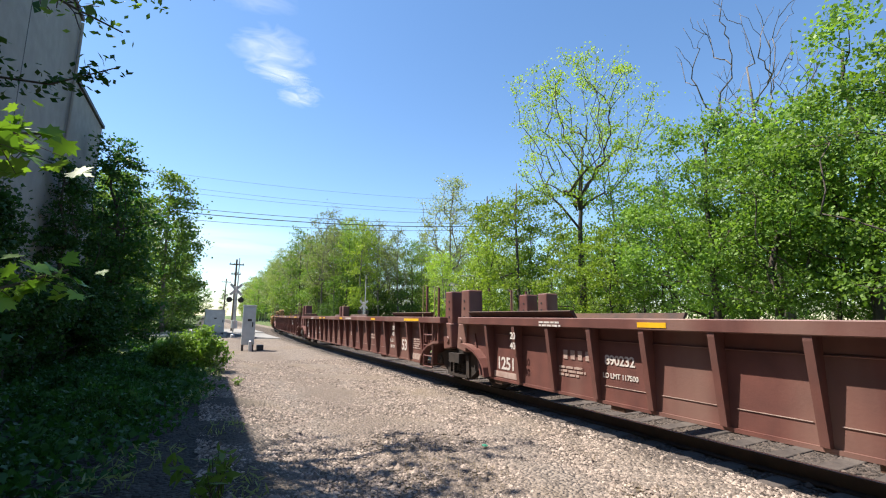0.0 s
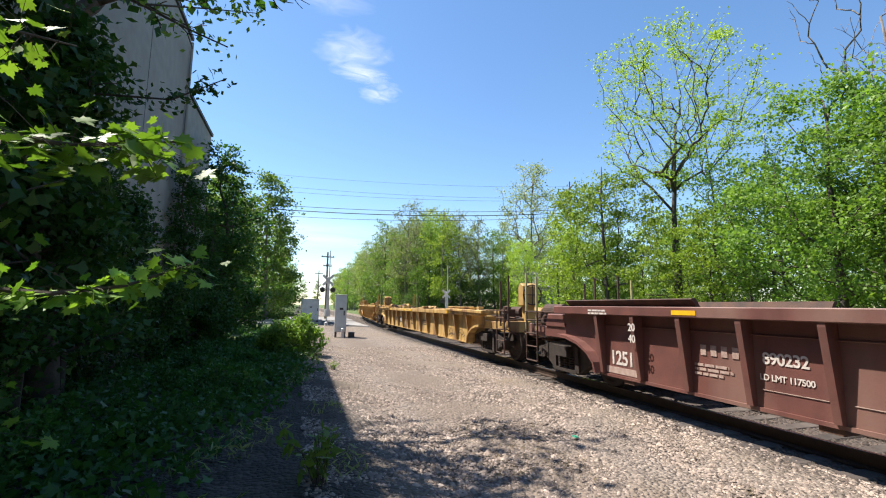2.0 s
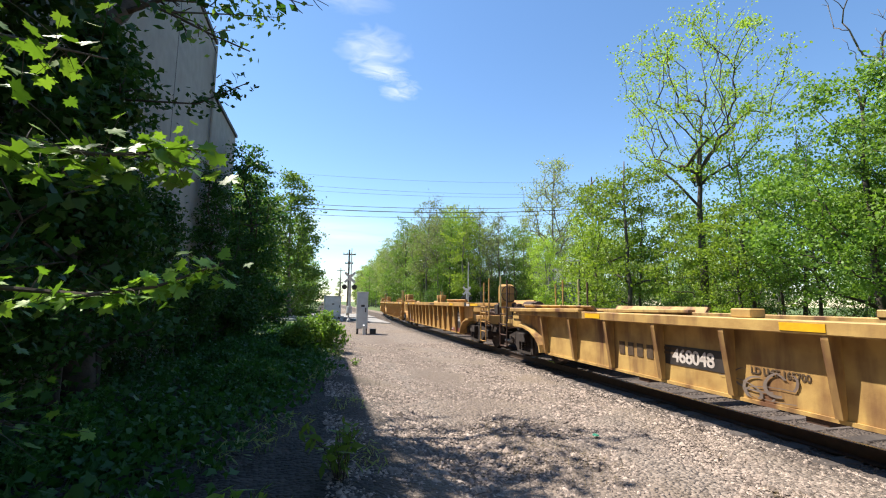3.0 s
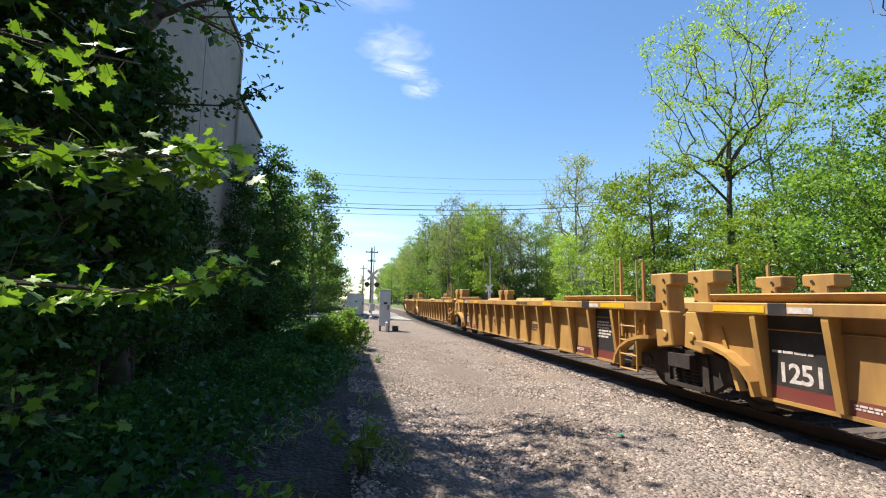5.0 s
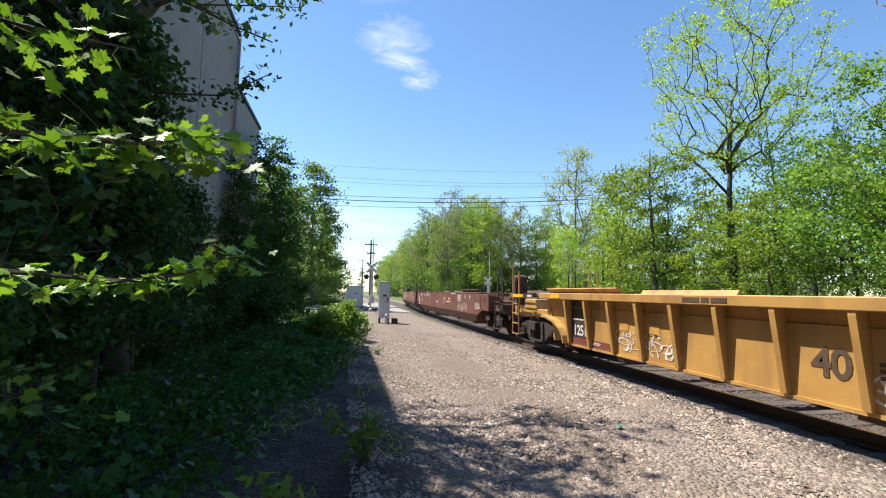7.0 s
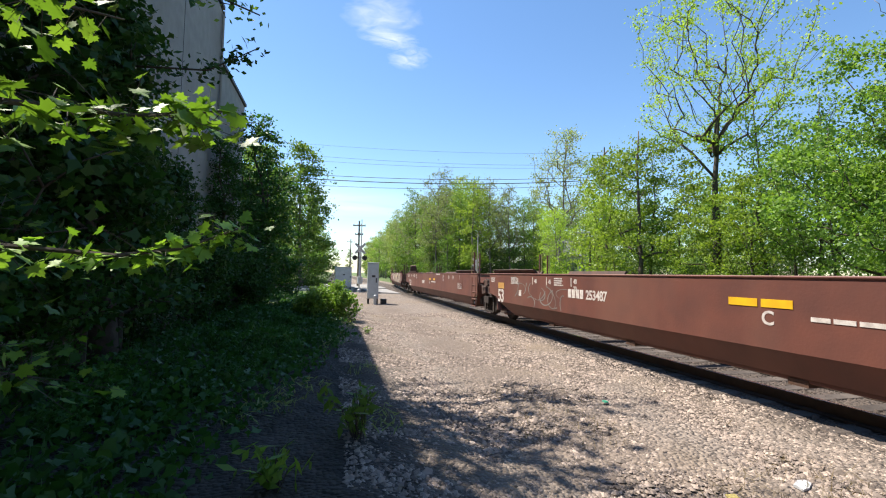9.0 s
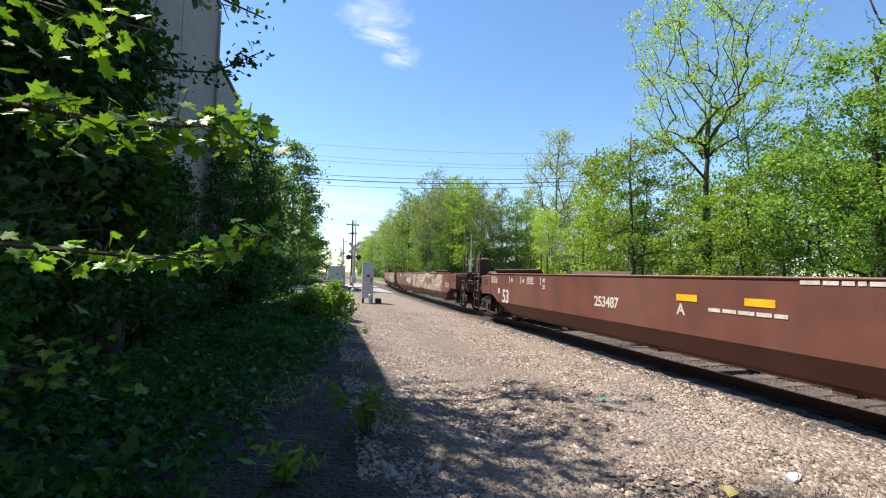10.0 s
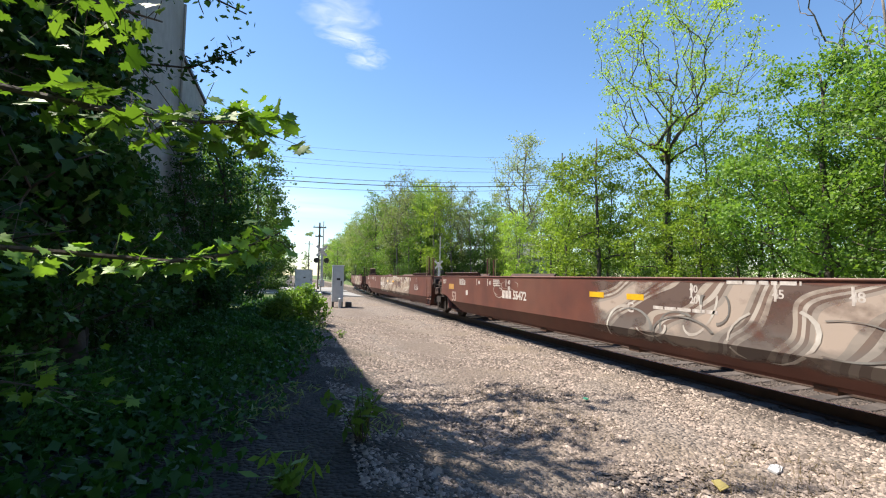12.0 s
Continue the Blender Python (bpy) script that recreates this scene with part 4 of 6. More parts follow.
def mural_one(unit, L):
    mural(unit, 3.6, 13.2, 0.62, 1.72, "pale")
    graffiti(unit, 5.0, 11.6, 0.75, 1.66, 21, [GRAF_D, GRAF_B], 9, 0.035, lift=0.006)
    graffiti(unit, 13.1, 14.4, 0.95, 1.68, 22, [GRAF_W], 9, 0.05)
    graffiti(unit, 16.6, 18.0, 1.30, 1.66, 23, [GRAF_W], 8, 0.02)


def mural_two(unit, L):
    mural(unit, 0.9, 9.2, 0.58, 1.73, "grey")
    graffiti(unit, 2.2, 8.0, 0.70, 1.5, 24, [GRAF_W, GRAF_G], 12, 0.04, lift=0.006)
    graffiti(unit, 11.8, 12.9, 1.15, 1.6, 25, [GRAF_W], 6, 0.02)


def mural_three(unit, L):
    mural(unit, 4.0, 13.5, 0.62, 1.72, "pale")
    graffiti(unit, 5.0, 13.0, 0.75, 1.66, 26, [GRAF_G, GRAF_W], 8, 0.04, lift=0.006)


def low_marks(unit, L):
    in_bay(unit, 6, "53", 0.46, 0.82, DARKTXT)
    bm = bmesh.new()
    for k in range(4):
        plate(bm, L - 6.3 - 0.24 * k, L - 6.15 - 0.24 * k, 0.86, 1.08)
    tagged(part("owner_mark", bm, DARKTXT, unit), kind="stuff")
    bay_panel(unit, -4, 0.83, 1.12, BLACKP, "number_patch", "black patch behind the number", -1.305)
    in_bay(unit, -4, "468048", 0.28, 0.88, WHITE, -1.310, -0.05)
    in_bay(unit, -5, "LD LMT 165700", 0.12, 0.90, DARKTXT, shift=-0.05)
    bm = bmesh.new()
    text_bars(bm, 9.8, 1.05, 1.0, 3, 0.05, seed=4)
    text_bars(bm, 15.2, 1.05, 0.9, 2, 0.04, seed=5)
    tagged(part("small_print", bm, DARKTXT, unit), kind="stuff")
    graffiti(unit, L - 9.3, L - 8.2, 0.60, 0.95, 41, [GRAF_D], 5, 0.035, flank=lambda z: 1.312)
    graffiti(unit, 4.0, 6.2, 0.62, 0.95, 42, [RUST], 9, 0.035, flank=lambda z: 1.304)
    yellow_plates(unit, [(5.0, 0.5), (11.2, 0.55), (12.4, 0.5), (16.4, 0.5)], 1.47, 1.56, -1.504)


RIB_LABEL = "rust-brown steel well wagon with ribbed sides, empty, rolling on the rails"
YEL_LABEL = "ochre-yellow ribbed well wagon with black panels, rolling on the rails"
LOW_LABEL = "weathered pale-yellow low well wagon with wide ribs, rolling on the rails"
SMOOTH_LABEL = "smooth-sided rust-brown well wagon with white stencilled figures, rolling on the rails"
MURAL_LABEL = "smooth-sided rust-brown well wagon covered with pale graffiti, rolling on the rails"


def build_train():
    build_unit(RIB_LABEL, "rib53", -12.4, 20.7, "c", "a", BROWN, 1, decals=brown_marks("B"))
    build_unit(RIB_LABEL, "rib53", 8.3, 18.75, "a", "a", BROWN, 2, decals=brown_marks("C"))
    build_unit(RIB_LABEL, "rib53", 27.05, 21.0, "a", "c", BROWN, 3, decals=brown_marks("A"))
    build_unit(LOW_LABEL, "low", 48.05, 22.25, "c", "c", OLDYEL, 4, low_top=0.16, decals=low_marks)
    build_unit(YEL_LABEL, "rib40", 70.3, 16.6, "c", "a", YELLOW, 5, decals=yellow_marks(False))
    build_unit(YEL_LABEL, "rib40", 86.9, 14.95, "a", "a", YELLOW, 6, decals=yellow_marks(False))
    build_unit(YEL_LABEL, "rib40", 101.85, 14.8, "a", "a", YELLOW, 7, decals=yellow_marks(False))
    build_unit(YEL_LABEL, "rib40", 116.65, 14.95, "a", "a", YELLOW, 8, decals=yellow_marks(False))
    build_unit(YEL_LABEL, "rib40", 131.6, 16.65, "a", "c", YELLOW, 9, decals=yellow_marks(True))
    build_unit(SMOOTH_LABEL, "plain", 148.25, 20.6, "c", "a", PLAIN, 10, decals=plain_marks(digits("", 0.2, 9.0, 1.12, 4), True, tag_first, "B"))
    build_unit(SMOOTH_LABEL, "plain", 168.85, 18.95, "a", "a", PLAIN, 11, decals=plain_marks(digits("253487", 0.27, 6.6, 1.22, 4), True, tag_lines, "C"))
    build_unit(SMOOTH_LABEL, "plain", 187.8, 20.6, "a", "c", PLAIN, 12, decals=plain_marks(digits("253487", 0.28, 8.37, 1.12, 0), 2, None, "A"))
    build_unit(MURAL_LABEL, "plain", 208.4, 20.8, "c", "a", PLAIN, 13, decals=plain_marks(digits("55472", 0.36, 6.6, 1.10, 3), False, mural_one, "B"))
    build_unit(MURAL_LABEL, "plain", 229.2, 18.4, "a", "a", PLAIN, 14, decals=plain_marks(digits("55472", 0.30, 6.4, 1.15, 3), False, mural_two, "C"))
    build_unit(SMOOTH_LABEL, "plain", 247.6, 21.1, "a", "c", PLAIN, 15, decals=plain_marks(digits("55472", 0.30, 9.0, 1.12, 3), False, mural_three, ""))
    build_unit(MURAL_LABEL, "plain", 268.7, 21.05, "c", "a", PLAIN, 16, decals=plain_marks(digits("", 0.2, 9.0, 1.12, 3), False, mural_three, ""))
    build_unit(SMOOTH_LABEL, "plain", 289.75, 18.8, "a", "a", PLAIN, 17, decals=None)
    build_unit(SMOOTH_LABEL, "plain", 308.55, 21.05, "a", "c", PLAIN, 18, decals=None)


build_train()


def motions():
    """The train runs towards -y at a steady speed; the wheels roll while near."""
    for unit, u0, L in UNITS:
        rows = []
        for k in range(49):
            t = k * 0.25
            p, _ = along(u0 - SPEED * t)
            q, _ = along(u0 + L - SPEED * t)
            d = q - p
            rows.append((t, pose(p.x, p.y, 0, 0, 0, -math.degrees(math.atan2(d.x, d.y)))))
        walk(unit, rows)
    for ws, u, w in ROLLING:
        enter = max(0.0, (u - 42) / SPEED)
        leave = min(12.0, (u + 3) / SPEED)
        rows = [(0.0, pose(0, w, RAIL_Z + 0.46))]
        if leave > enter:
            for k in range(int(enter * 30) + 1, int(leave * 30) + 1):
                rows.append((k / 30, pose(0, w, RAIL_Z + 0.46, math.degrees((k / 30 - enter) * SPEED / 0.48))))
        if rows[-1][0] < 11.99:
            rows.append((12.0, rows[-1][1]))
        walk(ws, rows)


# ---- ground ----
def build_ground():
    xs = np.concatenate([[-2500, -900, -300, -120, -60, -30, -18, -12], np.arange(-9, 14.01, 0.3), [16, 20, 28, 40, 70, 140, 350, 1000, 2500]])
    ys = np.concatenate([[-600, -200, -60, -25, -12, -6], np.arange(-3, 20.01, 0.35), np.arange(21, 60, 2.0), [65, 75, 90, 120, 170, 260, 500, 1200, 3000]])
    verts, faces = [], []
    for y in ys:
        for x in xs:
            near = -9 <= x <= 14 and -3 <= y <= 40
            z = ground_height(x, y)
            if near:
                z += 0.05 * (noise.noise(Vector((x * 0.9, y * 0.9, 0))) + 0.5 * noise.noise(Vector((x * 2.3, y * 2.3, 4)))) * (0.4 if 4.6 < x < 9 else 1.0)
            verts.append((x, y, z))
    w = len(xs)
    for j in range(len(ys) - 1):
        for i in range(w - 1):
            a = j * w + i
            faces.append((a, a + 1, a + 1 + w, a + w))
    me = bpy.data.meshes.new("ground")
    me.from_pydata(verts, [], faces)
    me.materials.append(GROUND)
    me.shade_smooth()
    tagged(new("ground", me), "grey gravel lineside ground with a weedy soil verge", "ground", kind="structure")


build_ground()


def stone_field(name, label, count, xa, xb, ya, yb, lo, hi, seed, power=1.0, material=STONE):
    """Loose stones, squashed and turned at random, in one mesh."""
    rng = np.random.default_rng(seed)
    base = np.array([(0, 0, 1), (1, 0, 0.1), (0.2, 1, 0), (-0.9, 0.5, 0.15), (-0.6, -0.8, 0), (0.5, -0.9, 0.1)], float)
    tris = [(0, 1, 2), (0, 2, 3), (0, 3, 4), (0, 4, 5), (0, 5, 1)]
    out = np.zeros((count, 6, 3), np.float32)
    for k in range(count):
        x = rng.uniform(xa, xb)
        y = ya + (yb - ya) * rng.random() ** power
        s = lo + (hi - lo) * rng.random() ** 1.7
        s *= 1 + 0.7 * (rng.random() > 0.98)
        if abs(x - 2.7 - 0.25 * math.sin(y * 0.5)) < 0.65 + 0.3 * math.sin(y * 1.3) and rng.random() < 0.6:
            s *= 0.45
        a = rng.uniform(0, 6.28)
        v = (base + rng.normal(0, 0.16, base.shape)) * s * np.array([1, rng.uniform(0.6, 1), rng.uniform(0.45, 0.8)])
        c, d = math.cos(a), math.sin(a)
        v = v @ np.array([[c, d, 0], [-d, c, 0], [0, 0, 1]])
        v += (x, y, ground_height(x, y) - s * 0.02)
        out[k] = v
    me = bpy.data.meshes.new(name)
    faces = (np.array(tris)[None] + 6 * np.arange(count)[:, None, None]).reshape(-1, 3)
    me.from_pydata(out.reshape(-1, 3).tolist(), [], faces.tolist())
    me.materials.append(material)
    return tagged(new(name, me), label, "gravel", kind="stuff")


stone_field("gravel", "loose grey and tan gravel stones on the ground", 80000, 0.2, 5.5, 1.0, 18.0, 0.008, 0.036, 1, 1.6)
stone_field("ballast", "coarse grey track ballast between the ties", 9000, 5.1, 8.9, 0.5, 16.0, 0.02, 0.042, 2, 1.3, BALLAST)


# ---- trees and plants ----
def grow(seed, height, base, spread, limbs, twigs, trunk_r, upward=0.55, wander=0.12, top=0.92):
    """Limb lines (points, radius, end radius) and the tips that bear leaves."""
    rnd = random.Random(seed)
    lines, tips = [], []
    trunk = [Vector((0, 0, -0.15))]
    steps = 8
    for i in range(1, steps + 1):
        trunk.append(Vector((rnd.uniform(-1, 1) * wander * i / 3, rnd.uniform(-1, 1) * wander * i / 3, height * top * i / steps)))
    lines.append((trunk, trunk_r, trunk_r * 0.22))
    for k in range(limbs):
        q = base + (1 - base) * (k + rnd.random() * 0.6) / limbs
        q = min(q, 0.98)
        f = q * steps
        i = min(int(f), steps - 1)
        p = trunk[i].lerp(trunk[i + 1], f - i)
        az = k * 2.4 + rnd.uniform(-0.5, 0.5)
        reach = spread * (1.15 - 0.75 * ((q - base) / (1 - base + 1e-6)) ** 1.4) * rnd.uniform(0.7, 1.15)
        pts, d = [p], Vector((math.cos(az), math.sin(az), upward * rnd.uniform(0.5, 1.4))).normalized()
        for s in range(4):
            d = (d + Vector((rnd.uniform(-0.25, 0.25), rnd.uniform(-0.25, 0.25), rnd.uniform(0.0, 0.28)))).normalized()
            pts.append(pts[-1] + d * reach / 4)
        r = trunk_r * (0.42 - 0.25 * q)
        lines.append((pts, r, r * 0.25))
        tips.append(pts[-1])
        for s in range(twigs):
            j = rnd.choice((1, 2, 2, 3, 3, 4))
            o = pts[j]
            e = Vector((rnd.uniform(-1, 1), rnd.uniform(-1, 1), rnd.uniform(-0.15, 0.8))).normalized()
            e = (e + d * 0.5).normalized()
            ln = reach * rnd.uniform(0.22, 0.5)
            mid = o + e * ln * 0.5 + Vector((0, 0, rnd.uniform(-0.05, 0.1) * ln))
            end = o + e * ln
            lines.append(([o, mid, end], r * 0.35, r * 0.08))
            tips += [mid, end]
    tips.append(trunk[-1])
    return lines, tips


def fork(seed, height, clear, depth, trunk_r, open_angle=32, ratio=0.74, side=2, lean=0.06, limbs=3, flat=0.0):
    """A forking tree: a clear trunk that splits again and again; gives limb lines and leafy tips."""
    rnd = random.Random(seed)
    lines, tips = [], []
    first = height * (1 - clear) * (1 - ratio) / (1 - ratio ** depth) * 1.12

    def turned(d, angle):
        u = d.orthogonal().normalized()
        u = Matrix.Rotation(rnd.uniform(0, 6.283), 3, d) @ u
        return (d * math.cos(angle) + u * math.sin(angle)).normalized()

    def limb(p, d, length, r, level):
        pts = [p]
        for s in range(4):
            d = (d + Vector((rnd.gauss(0, 0.13), rnd.gauss(0, 0.13), rnd.uniform(0.0, 0.12) - flat))).normalized()
            pts.append(pts[-1] + d * length / 4)
        lines.append((pts, r, r * 0.62))
        if level >= depth - 2:
            tips.extend(pts[2:])
        if level >= depth - 1:
            return
        n = 2 if level else limbs
        for k in range(n):
            limb(pts[-1], turned(d, radians(open_angle * rnd.uniform(0.55, 1.15))), length * ratio * rnd.uniform(0.8, 1.15), r * 0.62, level + 1)
        for k in range(side):
            j = rnd.choice((1, 2, 3))
            limb(pts[j], turned(d, radians(open_angle * rnd.uniform(1.0, 1.7))), length * ratio * rnd.uniform(0.5, 0.85), r * 0.42, level + 1)

    trunk = [Vector((0, 0, -0.2))]
    tilt = Vector((rnd.uniform(-1, 1) * lean, rnd.uniform(-1, 1) * lean, 1)).normalized()
    for i in range(5):
        trunk.append(trunk[-1] + (tilt + Vector((rnd.gauss(0, 0.05), rnd.gauss(0, 0.05), 0))) * (height * clear + 0.2) / 5)
    lines.append((trunk, trunk_r, trunk_r * 0.72))
    start = rnd.uniform(0, 6.28)
    for k in range(limbs):
        a = start + 6.283 * k / limbs + rnd.uniform(-0.4, 0.4)
        q = radians(open_angle * (0.35 if k == 0 else rnd.uniform(0.8, 1.2)))
        d = Vector((math.cos(a) * math.sin(q), math.sin(a) * math.sin(q), math.cos(q)))
        limb(trunk[-1 if k < 2 else -2], d, first * rnd.uniform(0.85, 1.15), trunk_r * 0.58, 1)
    return lines, tips


def forked_meshes(seed, height, clear, depth, trunk_r, leaves, leaf, clump, bark, leaf_m, **more):
    lines, tips = fork(seed, height, clear, depth, trunk_r, **more)
    bm = bmesh.new()
    for pts, r0, r1 in lines:
        rod(bm, pts, max(r0, 0.010), 7 if r0 > 0.1 else 4 if r0 > 0.03 else 3, max(r1, 0.007))
    trunk = mesh_of(bm, "trunk", bark, smooth=True)
    rng = np.random.default_rng(seed)
    tips = np.array([tuple(t) for t in tips])
    weight = rng.uniform(0.05, 1.0, len(tips)) ** 1.5
    pick = rng.choice(len(tips), size=leaves, p=weight / weight.sum())
    off = rng.normal(size=(leaves, 3)) * np.array([1, 1, 0.55]) * clump
    return trunk, quads_mesh("crown", leaf_quads(rng, tips[pick] + off, leaf), leaf_m)


def leaf_quads(rng, centres, size, flat=0.5, narrow=0.62):
    """A small leaf blade at each centre, turned at random."""
    n = len(centres)
    u = rng.normal(size=(n, 3))
    u[:, 2] -= 0.25
    u /= np.linalg.norm(u, axis=1, keepdims=True)
    nrm = rng.normal(size=(n, 3))
    nrm[:, 2] += flat * 2
    w = np.cross(nrm, u)
    w /= np.linalg.norm(w, axis=1, keepdims=True) + 1e-9
    s = size * rng.uniform(0.6, 1.3, size=(n, 1))
    return np.stack([centres - u * s * 0.5, centres + w * s * narrow * 0.5, centres + u * s * 0.5, centres - w * s * narrow * 0.5], 1)


def lobed_leaves(rng, centres, size):
    """A three-lobed leaf at each centre, hanging and turned at random."""
    out = np.array([(0, -0.4), (0.46, -0.10), (0.20, 0.08), (0.0, 0.62), (-0.20, 0.08), (-0.46, -0.10)])
    n = len(centres)
    u = rng.normal(size=(n, 3))
    u[:, 2] -= 0.6
    u /= np.linalg.norm(u, axis=1, keepdims=True)
    nrm = rng.normal(size=(n, 3)) * 0.8
    nrm[:, 2] += 1.0
    w = np.cross(nrm, u)
    w /= np.linalg.norm(w, axis=1, keepdims=True) + 1e-9
    s = size * rng.uniform(0.55, 1.25, size=(n, 1, 1))
    return centres[:, None] + s * (out[None, :, :1] * w[:, None] + out[None, :, 1:] * u[:, None])


def tree_meshes(seed, height, base, spread, limbs, twigs, trunk_r, leaves, leaf, clump, bark, leaf_m, upward=0.55, wander=0.12, top=0.92, lobed=False):
    lines, tips = grow(seed, height, base, spread, limbs, twigs, trunk_r, upward, wander, top)
    bm = bmesh.new()
    for pts, r0, r1 in lines:
        rod(bm, pts, max(r0, 0.012), 7 if r0 > 0.1 else 4, max(r1, 0.006))
    trunk = mesh_of(bm, "trunk", bark, smooth=True)
    crown = None
    if leaves:
        rng = np.random.default_rng(seed)
        tips = np.array([tuple(t) for t in tips])
        weight = rng.uniform(0.3, 1.6, len(tips))
        pick = rng.choice(len(tips), size=leaves, p=weight / weight.sum())
        off = rng.normal(size=(leaves, 3)) * np.array([1, 1, 0.62]) * clump
        if lobed:
            crown = quads_mesh("crown", lobed_leaves(rng, tips[pick] + off, leaf), leaf_m, 6)
        else:
            crown = quads_mesh("crown", leaf_quads(rng, tips[pick] + off, leaf), leaf_m)
    return trunk, crown


def tree(meshes, x, y, turn, label, category="tree", group="", size=1.0, name="tree"):
    root = tagged(new(name), label, category, group)
    root.matrix_world = pose(x, y, ground_height(x, y), 0, 0, turn)
    root.scale = (size, size, size)
    shared("trunk", meshes[0], root)
    if meshes[1]:
        shared("crown", meshes[1], root)
    return root


def crown_tree(seed, height, profile, count, trunk_r, leaves, leaf, spray, bark, leaf_m, top=0.9, rise=0.35, gap=-0.12, tri=False, wander=0.10, flat=0.4, twig=0.013):
    """A tree whose boughs reach for points inside a crown; profile: (part of the height, crown radius)."""
    rnd = random.Random(seed)
    rng = np.random.default_rng(seed)
    steps = 10
    trunk, p = [Vector((0, 0, -0.2))], Vector((0, 0, -0.2))
    for i in range(steps):
        p = p + Vector((rnd.gauss(0, wander), rnd.gauss(0, wander), (height * top + 0.2) / steps))
        trunk.append(p)
    hs, rs = [a for a, _ in profile], [b for _, b in profile]
    goals = []
    for _ in range(count * 40):
        if len(goals) >= count:
            break
        h = rnd.uniform(hs[0], hs[-1])
        radius = float(np.interp(h, hs, rs))
        if rnd.random() > radius / max(rs):
            continue
        r, a = radius * rnd.random() ** 0.42, rnd.uniform(0, 6.283)
        axis = trunk[min(steps, int(h / top * steps))]
        q = Vector((axis.x + r * math.cos(a), axis.y + r * math.sin(a), h * height))
        if noise.noise(q * (1.6 / max(rs)) + Vector((seed * 3.1, 0, 0))) > gap:
            goals.append((r + 0.15 * abs(h - 0.4) * height, q))
    goals.sort(key=lambda g: g[0])
    low = hs[0] * height * 0.8
    nodes = [t for t in trunk]
    parent = [max(0, i - 1) for i in range(len(trunk))]
    xyz = np.zeros((len(trunk) + 3 * len(goals), 3))
    xyz[:len(trunk)] = [tuple(t) for t in trunk]
    limbs = []
    for _, q in goals:
        have = xyz[:len(nodes)]
        d = np.linalg.norm(have - np.array(q), axis=1)
        cost = d + 2.0 * np.maximum(0, have[:, 2] - (q.z - rise * d)) + 50.0 * (have[:, 2] < low)
        k = int(np.argmin(cost))
        a, ln, chain = nodes[k], float(d[k]), [k]
        for f in (0.34, 0.68, 1.0):
            m = a.lerp(q, f)
            if f < 1:
                m += Vector((rnd.gauss(0, 0.045), rnd.gauss(0, 0.045), rnd.gauss(0.03, 0.04))) * ln
            parent.append(chain[-1])
            chain.append(len(nodes))
            xyz[len(nodes)] = tuple(m)
            nodes.append(m)
        limbs.append(chain)
    load = [0.0] * len(nodes)
    for c in limbs:
        load[c[-1]] += 1
    for k in range(len(nodes) - 1, 0, -1):
        load[parent[k]] += load[k]
    bm = bmesh.new()
    rod(bm, trunk, trunk_r, 8, trunk_r * 0.2)
    for c in limbs:
        r0 = min(trunk_r * 0.55, twig * load[c[1]] ** 0.5)
        r1 = min(trunk_r * 0.5, twig * 0.8 * load[c[3]] ** 0.5)
        rod(bm, [nodes[k] for k in c], r0, 6 if r0 > 0.06 else 3, r1)
    wood = mesh_of(bm, "trunk", bark, smooth=True)
    if not leaves:
        return wood, None
    tips = np.array([xyz[c[3]] for c in limbs] + [xyz[c[2]] for c in limbs])
    weight = rng.uniform(0.15, 1.0, len(tips))
    weight[len(limbs):] *= 0.35
    pick = rng.choice(len(tips), size=leaves, p=weight / weight.sum())
    slope = rng.normal(0, 0.35, (len(tips), 2))
    off = rng.normal(size=(leaves, 3)) * spray * np.array([1, 1, flat])
    off[:, 2] += (off[:, :2] * slope[pick]).sum(1)
    blades = leaf_quads(rng, tips[pick] + off, leaf, 0.6, 0.66)
    if tri:
        return wood, quads_mesh("crown", blades[:, :3], leaf_m, 3)
    return wood, quads_mesh("crown", blades, leaf_m)


WOOD = "trees of the wood across the line"
SPARSE = crown_tree(3, 18.8, ((0.50, 1.6), (0.60, 4.2), (0.76, 6.0), (0.90, 5.2), (1.0, 2.6)), 230, 0.27, 12000, 0.15, 0.30, BARK, LEAF_LIGHT, top=0.70, rise=0.85, gap=-0.3, twig=0.016)
YGREEN = crown_tree(12, 12.3, ((0.14, 2.2), (0.3, 4.2), (0.5, 3.7), (0.75, 2.7), (1.0, 0.9)), 130, 0.16, 12500, 0.17, 0.38, BARK, LEAF_LIGHT, rise=0.15, flat=0.28, gap=0.0)
YGREEN_B = crown_tree(22, 9.0, ((0.14, 2.0), (0.35, 3.8), (0.6, 3.4), (0.85, 2.2), (1.0, 0.8)), 100, 0.13, 9000, 0.17, 0.37, BARK, LEAF_LIGHT, rise=0.1, flat=0.26, gap=0.0)
SLIM = crown_tree(25, 13.0, ((0.25, 1.3), (0.5, 2.5), (0.75, 2.3), (1.0, 0.8)), 90, 0.12, 4200, 0.17, 0.36, BARK, LEAF_MID, rise=0.5)
DENSE_A = crown_tree(13, 12.0, ((0.20, 2.4), (0.4, 4.2), (0.6, 4.1), (0.8, 3.2), (1.0, 1.0)), 170, 0.20, 19000, 0.165, 0.37, BARK, LEAF_MID, rise=0.25, gap=0.0)
DENSE_B = crown_tree(14, 13.0, ((0.24, 2.2), (0.42, 3.9), (0.65, 4.2), (0.85, 2.8), (1.0, 0.9)), 170, 0.22, 18000, 0.165, 0.37, BARK, LEAF_MID, rise=0.3, gap=0.0, wander=0.2)
